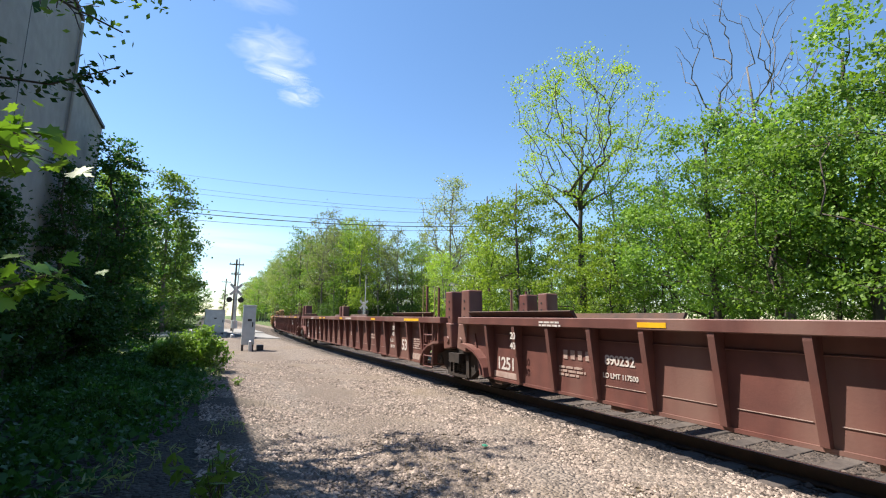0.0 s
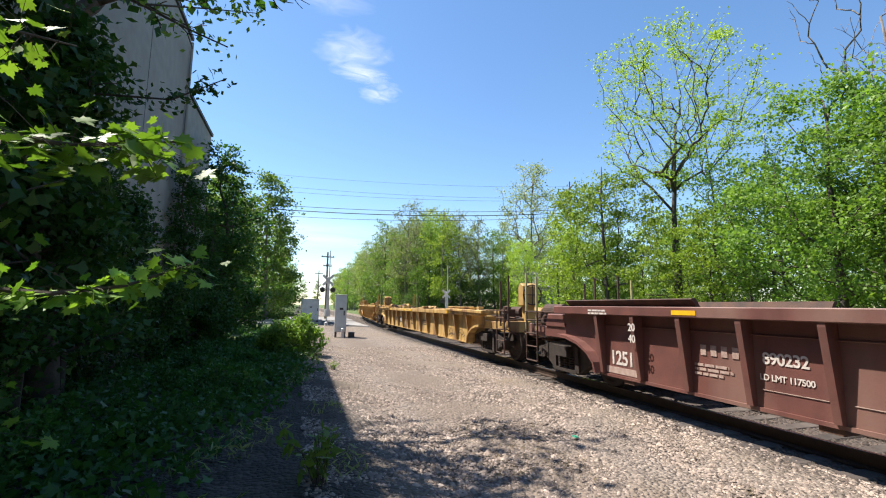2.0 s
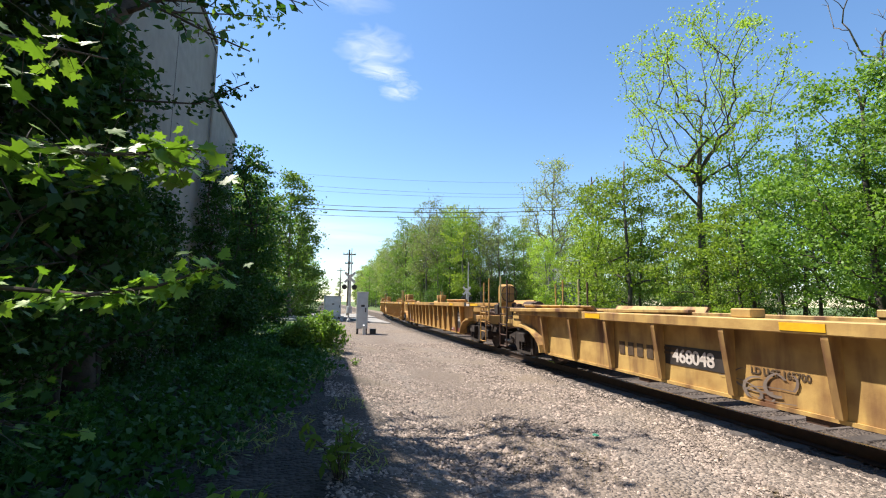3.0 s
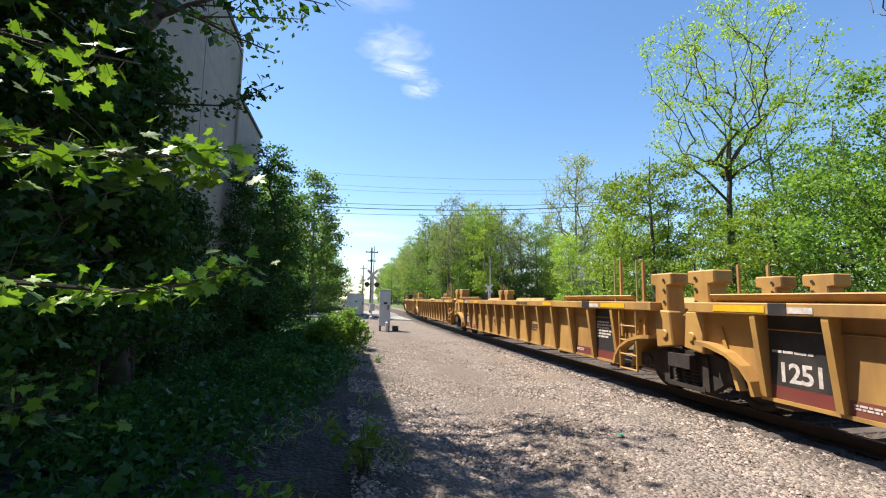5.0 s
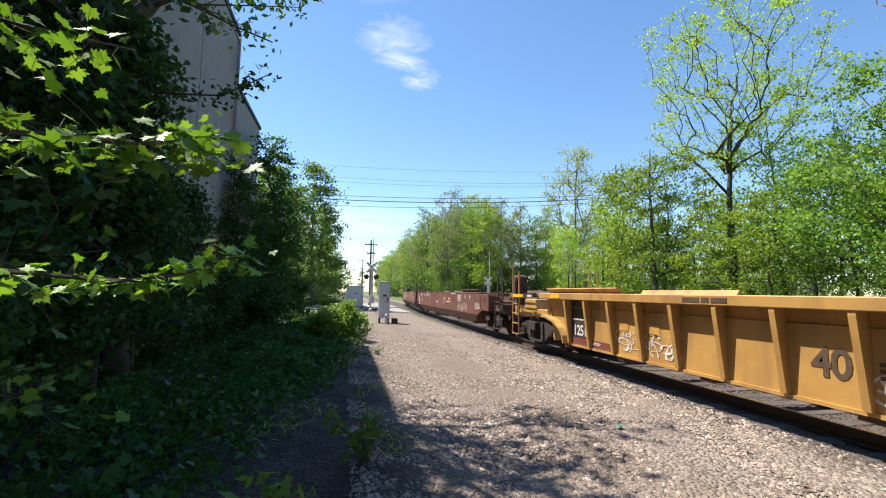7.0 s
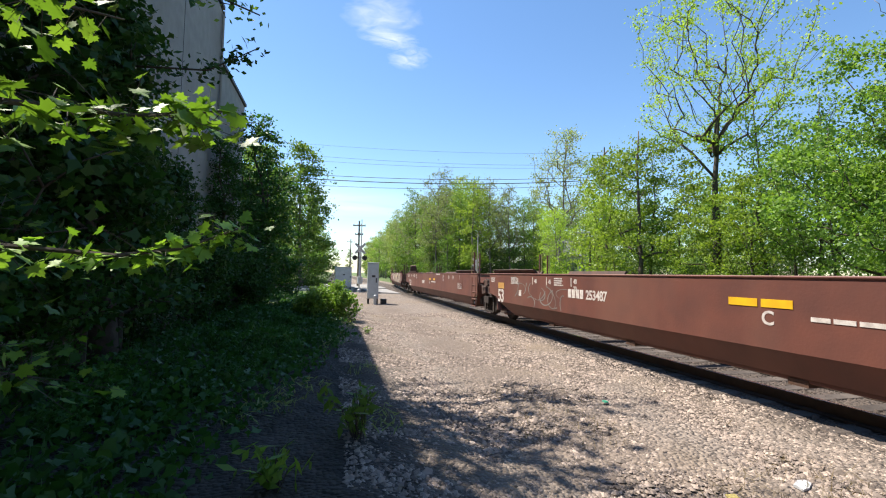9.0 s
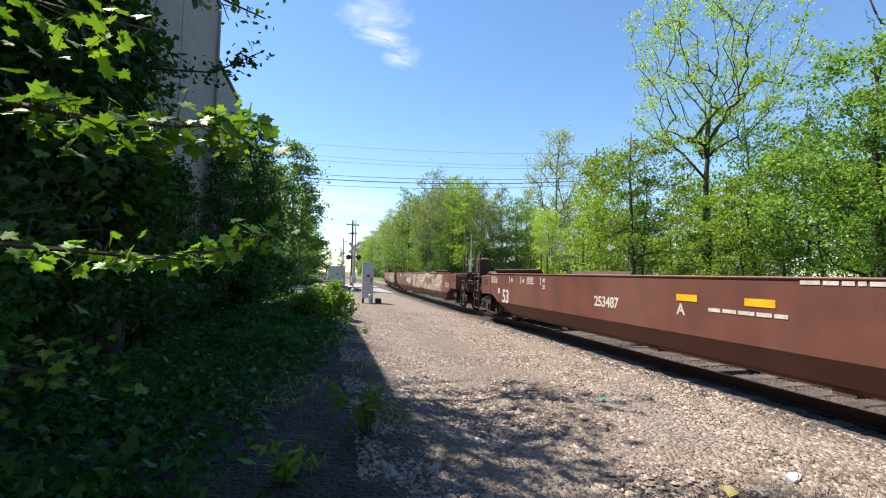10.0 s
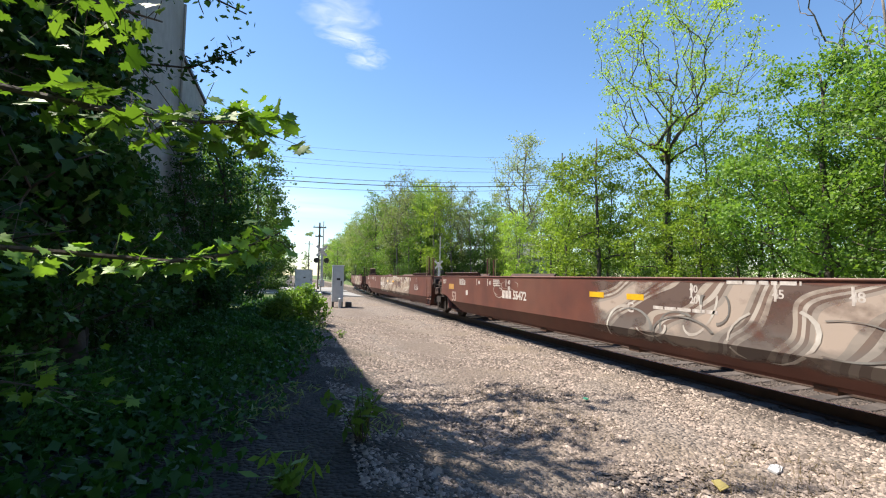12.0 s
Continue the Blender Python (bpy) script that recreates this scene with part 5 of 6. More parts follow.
PALE = crown_tree(15, 19.8, ((0.40, 1.4), (0.58, 3.4), (0.78, 4.1), (0.92, 2.8), (1.0, 1.0)), 210, 0.20, 5200, 0.22, 0.40, BARKG, LEAF_PALE, rise=0.7, gap=-0.3, twig=0.02)
FAR_A = crown_tree(16, 16.5, ((0.10, 1.5), (0.3, 2.7), (0.6, 3.2), (0.85, 2.3), (1.0, 0.7)), 85, 0.18, 5200, 0.40, 0.52, BARKG, LEAF_FAR, rise=0.5, tri=True)
FAR_B = crown_tree(17, 15.5, ((0.08, 1.8), (0.3, 3.2), (0.6, 3.3), (0.85, 2.2), (1.0, 0.8)), 85, 0.18, 5400, 0.40, 0.52, BARK, LEAF_MID, rise=0.4, tri=True)
FAR_C = crown_tree(18, 16.5, ((0.35, 1.5), (0.6, 2.8), (0.8, 2.7), (1.0, 0.8)), 100, 0.17, 2600, 0.34, 0.45, BARKG, LEAF_PALE, rise=0.7, tri=True, twig=0.02)
FAR_D = crown_tree(24, 17.0, ((0.12, 1.4), (0.35, 2.4), (0.65, 2.9), (0.88, 2.0), (1.0, 0.6)), 80, 0.17, 4800, 0.40, 0.50, BARKG, LEAF_LIGHT, rise=0.5, tri=True)
BARE = crown_tree(19, 18.5, ((0.55, 1.4), (0.72, 3.2), (0.88, 4.0), (1.0, 2.4)), 130, 0.20, 0, 0.2, 0.4, BARKG, LEAF_PALE, top=0.8, rise=0.9, gap=-0.4, twig=0.014)
SHRUB_A = crown_tree(20, 3.2, ((0.04, 1.2), (0.4, 1.9), (0.8, 1.4), (1.0, 0.5)), 40, 0.04, 3200, 0.15, 0.26, BARK, LEAF_LIGHT, rise=0.3, tri=True)
SHRUB_B = crown_tree(21, 4.2, ((0.04, 1.5), (0.4, 2.1), (0.8, 1.6), (1.0, 0.6)), 45, 0.05, 3400, 0.17, 0.30, BARK, LEAF_DEEP, rise=0.3, tri=True)

tree(SPARSE, 21.6, 20.2, 40, "tall thinly leaved spring tree with forked dark limbs", group=WOOD)
tree(YGREEN, 18.2, 22.6, 10, "yellow-green young maple with a spreading crown", group=WOOD)
tree(YGREEN_B, 18.8, 26.4, 130, "yellow-green young maple with a spreading crown", group=WOOD)
tree(YGREEN_B, 20.6, 17.6, 250, "yellow-green young maple with a spreading crown", group=WOOD, size=0.8)
tree(YGREEN, 25.6, 25.0, 210, "yellow-green maple among taller trees", group=WOOD, size=0.85)
tree(YGREEN_B, 20.4, 30.5, 80, "yellow-green maple among taller trees", group=WOOD, size=0.85)
tree(SLIM, 23.6, 19.4, 150, "slender thinly leaved tree with a dark stem", group=WOOD, size=1.05)
tree(SLIM, 25.2, 17.4, 20, "slender thinly leaved tree with a dark stem", group=WOOD, size=1.0)
tree(SLIM, 20.2, 24.4, 260, "slender thinly leaved tree with a dark stem", group=WOOD, size=0.85)
tree(SLIM, 28.5, 21.5, 110, "slender thinly leaved tree with a dark stem", group=WOOD, size=0.95)
tree(SLIM, 23.0, 15.2, 60, "slender thinly leaved tree with a dark stem", group=WOOD, size=0.8)
for k, (x, y, a, s) in enumerate(((19.4, 10.6, 0, 0.95), (20.2, 5.8, 80, 1.0), (24.5, 12.0, 200, 1.0), (17.2, 3.0, 150, 0.9), (23.0, 2.0, 30, 1.05), (27.5, 8.0, 260, 1.0), (20.5, -2.0, 310, 1.05), (31.5, 15.5, 120, 0.85), (16.6, -3.5, 60, 0.95), (18.6, 7.8, 200, 0.82))):
    tree(DENSE_A if k % 2 == 0 else DENSE_B, x, y, a, "leafy green maple with dark trunk at the edge of the wood", group=WOOD, size=s)
tree(BARE, 24.2, 10.2, 0, "tall bare dead tree standing above the leafy crowns", group=WOOD)
tree(BARE, 30.5, 13.5, 110, "tall bare dead tree standing above the leafy crowns", group=WOOD, size=0.95)
tree(PALE, 26.2, 48.0, 0, "tall pale tree with fine grey branches", group=WOOD)
KINDS = (FAR_A, FAR_B, FAR_C, FAR_D)
KIND_LABELS = ("light green slender tree in a long row", "mid green tree in a long row", "half-bare pale tree in a long row", "yellow-green slender tree in a long row")
rnd = random.Random(12)
FAR = [(x, y, rnd.choice((0, 1, 2, 3)), s) for x, y, s in (
    (19.5, 59.5, 1.0), (22.0, 60.5, 0.95), (24.6, 59.5, 0.9), (27.5, 60.5, 0.85), (30.0, 59.0, 0.8), (33.0, 60.0, 0.85), (36.5, 59.5, 0.85), (40.0, 60.5, 0.9), (44.0, 59.5, 0.9),
    (20.6, 38.5, 0.55), (25.5, 38.0, 0.62), (30.0, 37.5, 0.66), (33.0, 33.0, 0.6), (31.0, 27.5, 0.55), (35.0, 27.0, 0.6), (34.0, 19.5, 0.6), (38.0, 21.0, 0.65),
    (38.5, 14.0, 0.9), (34.0, 4.0, 0.9), (33.0, -5.0, 0.9), (37.5, 37.0, 0.7), (42.0, 34.0, 0.8), (43.0, 26.0, 0.8), (21.5, 66, 1.0), (26.5, 67, 0.9), (31.5, 66, 0.9), (18.2, 64, 0.95))]
FAR += [(17.5 + 3.1 * k + rnd.uniform(-1, 1), 74 + rnd.uniform(-2, 3), rnd.choice((1, 1, 0)), rnd.uniform(0.85, 1.0)) for k in range(13)]
y = 66.0
while y < 270:
    FAR.append((15.6 + rnd.uniform(-0.6, 2.6) + 0.012 * (y - 60), y, rnd.choice((0, 0, 1, 2, 3, 2)), rnd.uniform(0.90, 1.18)))
    FAR.append((19.5 + rnd.uniform(-0.6, 3.5) + 0.012 * (y - 60), y + 2, rnd.choice((0, 1, 2, 3)), rnd.uniform(1.0, 1.22)))
    y += 3.4 + 0.022 * y
for x, y, kind, s in FAR:
    tree(KINDS[kind], x, y, rnd.uniform(0, 360), KIND_LABELS[kind], group=WOOD, size=s)
for k in range(22):
    tree((FAR_A, FAR_B)[k % 2], -95 + 9 * k + 3 * math.sin(k * 5), 330 + 60 * math.sin(k * 2.3), k * 77, "distant green tree closing the view", group="distant trees", size=1.25)
rnd = random.Random(5)
for k in range(46):
    y = -4 + 1.5 * k + rnd.uniform(-0.8, 0.8)
    x = 17.0 + rnd.uniform(-0.8, 5.5) + (y * 0.03)
    if 22 < y < 60:
        continue
    tree(SHRUB_A if rnd.random() < 0.45 else SHRUB_B, x, y, rnd.uniform(0, 360), "green leafy shrub below the wood", "shrub", "shrubs below the wood", rnd.uniform(0.4, 0.65), "shrub")

for k in range(64):
    if k < 30:
        x, y = 36 + rnd.uniform(0, 7), -10 + 2.1 * k
    else:
        y = 60 + 6.2 * (k - 30)
        x = 25 + rnd.uniform(-1.5, 2) + 0.02 * (y - 60)
    tree(SHRUB_B, x, y, rnd.uniform(0, 360), "green undergrowth deep in the wood", "shrub", "undergrowth of the wood", rnd.uniform(1.3, 1.9), "shrub")

for k in range(18):
    tree(SHRUB_B, 15.5 + 1.9 * k + 0.6 * math.sin(k * 4), 63.5 + 1.5 * math.sin(k * 2.7), 67 * k, "green undergrowth behind the car park", "shrub", "undergrowth of the wood", 0.95 + 0.2 * math.sin(k * 1.3), "shrub")

# left side of the line
LEFT = "trees beside the building"
SPIRE = crown_tree(31, 7.8, ((0.05, 1.5), (0.3, 1.7), (0.6, 1.25), (0.85, 0.75), (1.0, 0.25)), 170, 0.11, 14000, 0.125, 0.20, BARK, LEAF_SHADE, rise=0.3, top=0.95, gap=-0.3)
OVERHEAD = forked_meshes(32, 12.0, 0.5, 6, 0.2, 1000, 0.20, 0.18, BARK, LEAF_SHADE, open_angle=40, side=2)
THICK = tree_meshes(33, 7.5, 0.14, 1.5, 26, 9, 0.11, 11000, 0.16, 0.26, BARK, LEAF_SHADE, 0.45, 0.1, lobed=True)
THICK_LOW = tree_meshes(34, 3.4, 0.03, 1.6, 18, 8, 0.07, 7000, 0.15, 0.26, BARK, LEAF_SHADE, 0.6, 0.1, lobed=True)
LT = crown_tree(35, 14.0, ((0.02, 2.6), (0.2, 3.3), (0.5, 3.2), (0.8, 2.5), (1.0, 0.9)), 200, 0.20, 15000, 0.26, 0.42, BARKG, LEAF_MID, rise=0.4, gap=-0.25)
tree(SPIRE, -2.75, 17.4, 0, "dark narrow leafy tree beside the grey building", group=LEFT)
tree(SPIRE, -3.2, 15.0, 90, "dark narrow leafy tree beside the grey building", group=LEFT, size=0.75)
tree(SPIRE, -4.6, 24.0, 200, "dark narrow leafy tree beyond the grey building", group=LEFT, size=0.85)
tree(OVERHEAD, -3.1, 6.5, 20, "tall tree whose crown overhangs the verge", group=LEFT, size=1.12)
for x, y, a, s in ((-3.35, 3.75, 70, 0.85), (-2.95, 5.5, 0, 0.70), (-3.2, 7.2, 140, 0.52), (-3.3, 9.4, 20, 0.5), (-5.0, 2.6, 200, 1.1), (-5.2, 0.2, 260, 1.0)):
    tree(THICK, x, y, a, "dense dark leafy tree of the thicket and its unseen added part", group=LEFT, size=s)
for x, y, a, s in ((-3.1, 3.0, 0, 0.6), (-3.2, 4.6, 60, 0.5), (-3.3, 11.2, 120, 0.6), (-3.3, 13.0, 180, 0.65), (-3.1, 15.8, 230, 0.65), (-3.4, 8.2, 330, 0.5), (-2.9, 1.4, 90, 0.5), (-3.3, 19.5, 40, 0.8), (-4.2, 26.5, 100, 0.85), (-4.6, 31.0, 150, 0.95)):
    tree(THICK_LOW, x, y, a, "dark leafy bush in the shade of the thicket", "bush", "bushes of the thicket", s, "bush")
for x, y, a, s in ((-2.9, 45.5, 0, 1.0), (-5.5, 33.5, 80, 0.75), (-8.5, 52, 250, 1.1), (-9.5, 40, 310, 0.95)):
    tree(LT, x, y, a, "leafy green tree on the near side of the line", group="trees along the near side", size=s)
for x, y, a, s in ((-3.6, 62, 150, 0.85), (-4.2, 80, 220, 0.9), (-3.8, 102, 290, 0.95), (-4.5, 130, 20, 0.95), (-4.0, 165, 100, 1.0), (-5, 210, 180, 1.05), (-8, 70, 40, 0.9), (-9, 95, 120, 1.0), (-13, 62, 200, 0.9)):
    tree(FAR_B, x, y, a, "leafy green tree far along the near side", group="trees along the near side", size=s)
EDGE_BUSH = crown_tree(43, 1.15, ((0.05, 0.40), (0.4, 0.62), (0.75, 0.5), (1.0, 0.2)), 60, 0.02, 2600, 0.095, 0.11, BARK, LEAF_MID, rise=0.4, twig=0.006)
tree(EDGE_BUSH, 0.30, 13.3, 30, "sunlit light green bush at the edge of the gravel", "bush", name="bush")
tree(EDGE_BUSH, -0.55, 13.0, 130, "sunlit light green bush at the edge of the gravel", "bush", size=0.85, name="bush")
tree(EDGE_BUSH, 0.05, 14.6, 60, "sunlit light green bush at the edge of the gravel", "bush", size=0.9, name="bush")


for k in range(14):
    tree(SHRUB_B, -1.2 - 0.75 * k + 0.4 * math.sin(3 * k), 61 + 3 * math.sin(k * 2.1), 50 * k, "green hedge shrub beyond the road", "shrub", "hedge beyond the road", 0.75 + 0.15 * math.sin(k * 1.7), "shrub")


# Added trees behind the camera, never in view, to block sky light from the verge.
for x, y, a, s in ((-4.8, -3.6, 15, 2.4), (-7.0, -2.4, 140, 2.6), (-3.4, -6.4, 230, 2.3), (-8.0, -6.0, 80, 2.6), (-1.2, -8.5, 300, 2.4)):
    tree(THICK_LOW, x, y, a, "dense dark leafy tree of the thicket and its unseen added part", group=LEFT, size=s)


CLUMP = crown_tree(41, 0.75, ((0.05, 0.35), (0.4, 0.55), (0.8, 0.45), (1.0, 0.2)), 40, 0.012, 1100, 0.10, 0.10, BARK, LEAF_WEED, rise=0.4, twig=0.004)
rnd = random.Random(77)
for k in range(26):
    y = 2.6 + 0.46 * k
    x = -1.15 - 1.1 * max(0.0, (6 - y) / 4) + 0.05 * y - rnd.random() ** 2 * 1.8
    tree(CLUMP, x, y, rnd.uniform(0, 360), "leafy green weed clump on the shaded verge", "weed", "weed clumps on the verge", rnd.uniform(0.3, 0.62), "weed_clump")


# ---- weeds on the verge ----
def weeds():
    rng = np.random.default_rng(8)
    n = 90000
    x = 0.25 - np.abs(rng.normal(0, 2.6, n)) + rng.normal(0, 0.2, n)
    y = rng.uniform(0.2, 27, n)
    patch = np.array([noise.noise(Vector((a * 0.8, b * 0.8, 2))) for a, b in zip(x, y)])
    x -= 1.1 * ((9 - y) / 6).clip(0, 1) * (x > -1.3) + 0.5 * (y > 14)
    h = np.abs(rng.normal(0, 1, n)) * ((0.03 + 0.05 * (patch > 0)) + 0.025 * np.minimum(2.5, -x - 0.35).clip(0))
    keep = (patch > -0.35) & (h < 0.55)
    z = np.array([ground_height(a, b) for a, b in zip(x, y)]) + 0.03 + h
    c = np.stack([x, y, z], 1)[keep]
    c = c[rng.random(len(c)) < np.where(c[:, 1] < 9, 0.36, 0.6)]
    me = quads_mesh("weeds", lobed_leaves(rng, c, 0.10), LEAF_WEED, 6)
    tagged(new("weeds", me), "low green weeds covering the shaded verge", "weeds", kind="stuff")
    n = 5000
    x = rng.uniform(-0.9, 0.75, n)
    y = rng.uniform(0.6, 16, n)
    patch = np.array([noise.noise(Vector((a * 1.1, b * 0.7, 7))) for a, b in zip(x, y)])
    x, y = x[patch > 0.18], y[patch > 0.18]
    c = np.stack([x, y, np.array([ground_height(a, b) for a, b in zip(x, y)]) + 0.05 * np.abs(rng.normal(1, 1, len(x)))], 1)
    me = quads_mesh("edge_grass", leaf_quads(rng, c, 0.11, 0.0, 0.16), LEAF_PALE)
    tagged(new("edge_grass", me), "thin tufts of grass at the gravel's edge", "grass", kind="stuff")
    n = 2600
    x = rng.uniform(1.6, 4.6, n)
    y = 0.8 + 4.5 * rng.random(n) ** 1.5
    patch = np.array([noise.noise(Vector((a * 0.9, b * 0.9, 17))) for a, b in zip(x, y)])
    x, y = x[patch > 0.0], y[patch > 0.0]
    c = np.stack([x, y, np.array([ground_height(a, b) for a, b in zip(x, y)]) + 0.025], 1)
    me = quads_mesh("dry_litter", leaf_quads(rng, c, 0.16, 2.5, 0.035), DRYGRASS)
    tagged(new("dry_litter", me), "dry straw and litter lying on the gravel", "litter", kind="stuff")


weeds()


def sprout(x, y, height, stems, leaf, seed, label):
    """A young plant: leaning stems with paired leaves."""
    r = random.Random(seed)
    rng = np.random.default_rng(seed)
    root = tagged(new("young_plant"), label, "plant", "young plants on the gravel")
    root.matrix_world = pose(x, y, ground_height(x, y))
    bm, spots = bmesh.new(), []
    for k in range(stems):
        a = r.uniform(0, 6.28)
        h = height * r.uniform(0.55, 1.0)
        reach = r.uniform(0.15, 0.85) * height
        pts = [Vector((0.04 * math.cos(a), 0.04 * math.sin(a), -0.03)), Vector((reach * 0.4 * math.cos(a), reach * 0.4 * math.sin(a), h * 0.55)), Vector((reach * math.cos(a), reach * math.sin(a), h))]
        rod(bm, pts, 0.005, 4, 0.002)
        for q in range(9):
            f = 0.3 + 0.7 * q / 8
            p = pts[0].lerp(pts[1], f * 2) if f < 0.5 else pts[1].lerp(pts[2], f * 2 - 1)
            spots.append(tuple(p + Vector((r.uniform(-1, 1), r.uniform(-1, 1), r.uniform(-0.6, 0.3))) * leaf * 0.6))
    part("stem", bm, BARK, root)
    shared("leaves", quads_mesh("leaves", leaf_quads(rng, np.array(spots), leaf, 0.5, 0.34), LEAF_MID), root)


sprout(0.33, 3.05, 0.50, 15, 0.125, 3, "leggy young plant with yellow-green leaves in the gravel")
sprout(-0.28, 2.25, 0.34, 8, 0.14, 6, "broad-leaved green plant at the verge's edge")
sprout(0.95, 10.5, 0.20, 9, 0.07, 8, "small tuft of pale grass in the gravel")


# ---- maple boughs close by ----
def maple_leaf_shape():
    tips = [(0, -0.06), (0.10, -0.10), (0.30, -0.20), (0.27, -0.04), (0.50, 0.03), (0.40, 0.14), (0.55, 0.36), (0.37, 0.33), (0.31, 0.45), (0.19, 0.38), (0.13, 0.60), (0.07, 0.59), (0.0, 0.80)]
    out = tips + [(-x, y) for x, y in reversed(tips[1:-1])]
    return np.array([(x, y, 0.10 * abs(x) ** 1.2 - 0.06 * y * y) for x, y in out])


def bough(points, spread, count, size, seed, label):
    """A bough with big lobed leaves on stalks; points run from its root to its tip."""
    r = random.Random(seed)
    rng = np.random.default_rng(seed)
    root = tagged(new("maple_bough"), label, "branch", "boughs close by")
    bm = bmesh.new()
    pts = [Vector(p) for p in points]
    rod(bm, pts, 0.016, 6, 0.004)
    shape = maple_leaf_shape()
    k = len(shape)
    tris = []
    for _ in range(count):
        f = (0.12 + 0.88 * r.random() ** 0.8) * (len(pts) - 1)
        i = min(int(f), len(pts) - 2)
        p = pts[i].lerp(pts[i + 1], f - i)
        off = Vector((r.gauss(0, 1), r.gauss(0, 1), r.gauss(-0.2, 0.65))) * spread
        q = p + off
        if r.random() < 0.5:
            rod(bm, [p, p.lerp(q, 0.5) + Vector((0, 0, 0.01)), q], 0.0022, 3, 0.0014)
        down = Vector((r.gauss(0.2, 0.8), r.gauss(-0.2, 0.8), r.uniform(-0.75, 0.1))).normalized()
        nrm = Vector((r.gauss(-0.2, 0.65), r.gauss(0.1, 0.65), 1.0)).normalized()
        side = down.cross(nrm).normalized()
        nrm = side.cross(down)
        m = np.array([side, down, nrm])
        v = shape * size * r.uniform(0.55, 1.15)
        v = v @ m + np.array(q)
        c = v.mean(0)
        for a in range(k):
            tris.append((c, v[a], v[(a + 1) % k]))
    part("stem", bm, BARK, root)
    me = quads_mesh("leaves", np.array(tris), LEAF_MAPLE, 3)
    bmw = bmesh.new()
    bmw.from_mesh(me)
    bmesh.ops.remove_doubles(bmw, verts=bmw.verts[:], dist=1e-6)
    bmw.to_mesh(me)
    bmw.free()
    shared("leaves", me, root)


bough([(-3.3, 1.6, 3.2), (-1.7, 0.75, 2.35), (-0.92, 0.60, 2.20), (-0.66, 0.80, 2.25), (-0.40, 0.99, 2.36)], 0.085, 230, 0.088, 51, "sunlit maple bough with big lobed leaves")
bough([(-3.2, 2.2, 2.3), (-1.5, 1.2, 1.8), (-0.80, 1.10, 1.75), (-0.60, 1.22, 1.79), (-0.38, 1.44, 1.92)], 0.06, 150, 0.085, 52, "sunlit maple bough with big lobed leaves")
bough([(-3.4, 2.4, 3.6), (-1.9, 1.3, 3.0), (-1.2, 1.1, 2.8), (-0.95, 1.4, 2.9)], 0.16, 80, 0.085, 53, "maple bough with big lobed leaves")
bough([(-3.0, 1.3, 2.6), (-2.1, 1.5, 2.1), (-1.5, 1.7, 1.8)], 0.2, 170, 0.09, 54, "shaded maple bough with big lobed leaves")
bough([(-3.0, 1.4, 1.5), (-2.1, 1.7, 1.3), (-1.5, 1.9, 1.1)], 0.2, 150, 0.09, 55, "shaded maple bough with big lobed leaves")


def twig_spray(lines, leaves, size, seed, label):
    root = tagged(new("branch"), label, "branch", "branches against the sky")
    rng = np.random.default_rng(seed)
    bm, spots = bmesh.new(), []
    for pts, r, n in lines:
        pts = [Vector(p) for p in pts]
        rod(bm, pts, r, 5, r * 0.3)
        for _ in range(n):
            f = (0.45 + 0.55 * rng.random()) * (len(pts) - 1)
            i = min(int(f), len(pts) - 2)
            p = pts[i].lerp(pts[i + 1], f - i)
            spots.append(np.array(p) + rng.normal(0, 0.09, 3))
    part("stem", bm, BARK, root)
    shared("leaves", quads_mesh("leaves", leaf_quads(rng, np.array(spots), size, 0.3, 0.5), leaves), root)


twig_spray([([(-4.4, 5.2, 6.2), (-2.3, 4.6, 5.25), (-1.86, 4.76, 5.2), (-1.4, 4.95, 5.1), (-0.95, 5.05, 5.0)], 0.03, 90),
            ([(-1.86, 4.76, 5.2), (-1.2, 4.85, 5.35), (-0.6, 4.9, 5.45)], 0.014, 90),
            ([(-2.3, 4.6, 5.25), (-1.4, 4.8, 5.6), (-0.75, 4.8, 5.65)], 0.016, 90)], LEAF_MID, 0.09, 61, "thin overhanging branch with small green leaves")
twig_spray([([(-4.2, 5.4, 4.6), (-2.4, 5.3, 4.25), (-1.6, 5.3, 4.3), (-1.0, 5.25, 4.65)], 0.022, 150)], LEAF_SHADE, 0.10, 62, "thin overhanging branch with dark leaves")


# ---- the grey building ----
def build_building():
    b = tagged(new("building"), "tall windowless grey stucco building in two flat-roofed blocks", "building")
    bm = bmesh.new()
    box(bm, -16.0, -3.93, 4.6, 15.6, -0.2, 10.78)
    part("wall", bm, CONC, b, "bare grey stucco wall", bevel=0.03)
    bm = bmesh.new()
    box(bm, -16.0, -3.934, 15.6, 20.05, -0.2, 8.92)
    part("wall", bm, CONC, b, "bare grey stucco wall", bevel=0.03)
    flashing = mat("dark_flashing", (0.06, 0.055, 0.05), 0.6)
    for y0, y1, z in ((4.52, 15.68, 10.78), (15.69, 20.12, 8.92)):
        bm = bmesh.new()
        box(bm, -16.05, -3.87, y0, y1, z, z + 0.12)
        part("coping", bm, flashing, b, "dark roof edge")
    for y in (8.0, 11.8):
        bm = bmesh.new()
        box(bm, -3.932, -3.924, y, y + 0.025, 0.1, 10.7)
        part("joint", bm, BLACKP, b)
    bm = bmesh.new()
    rod(bm, [(-3.86, 15.45, 0.0), (-3.86, 15.45, 10.6)], 0.045, 8)
    part("downpipe", bm, CONC, b)


build_building()


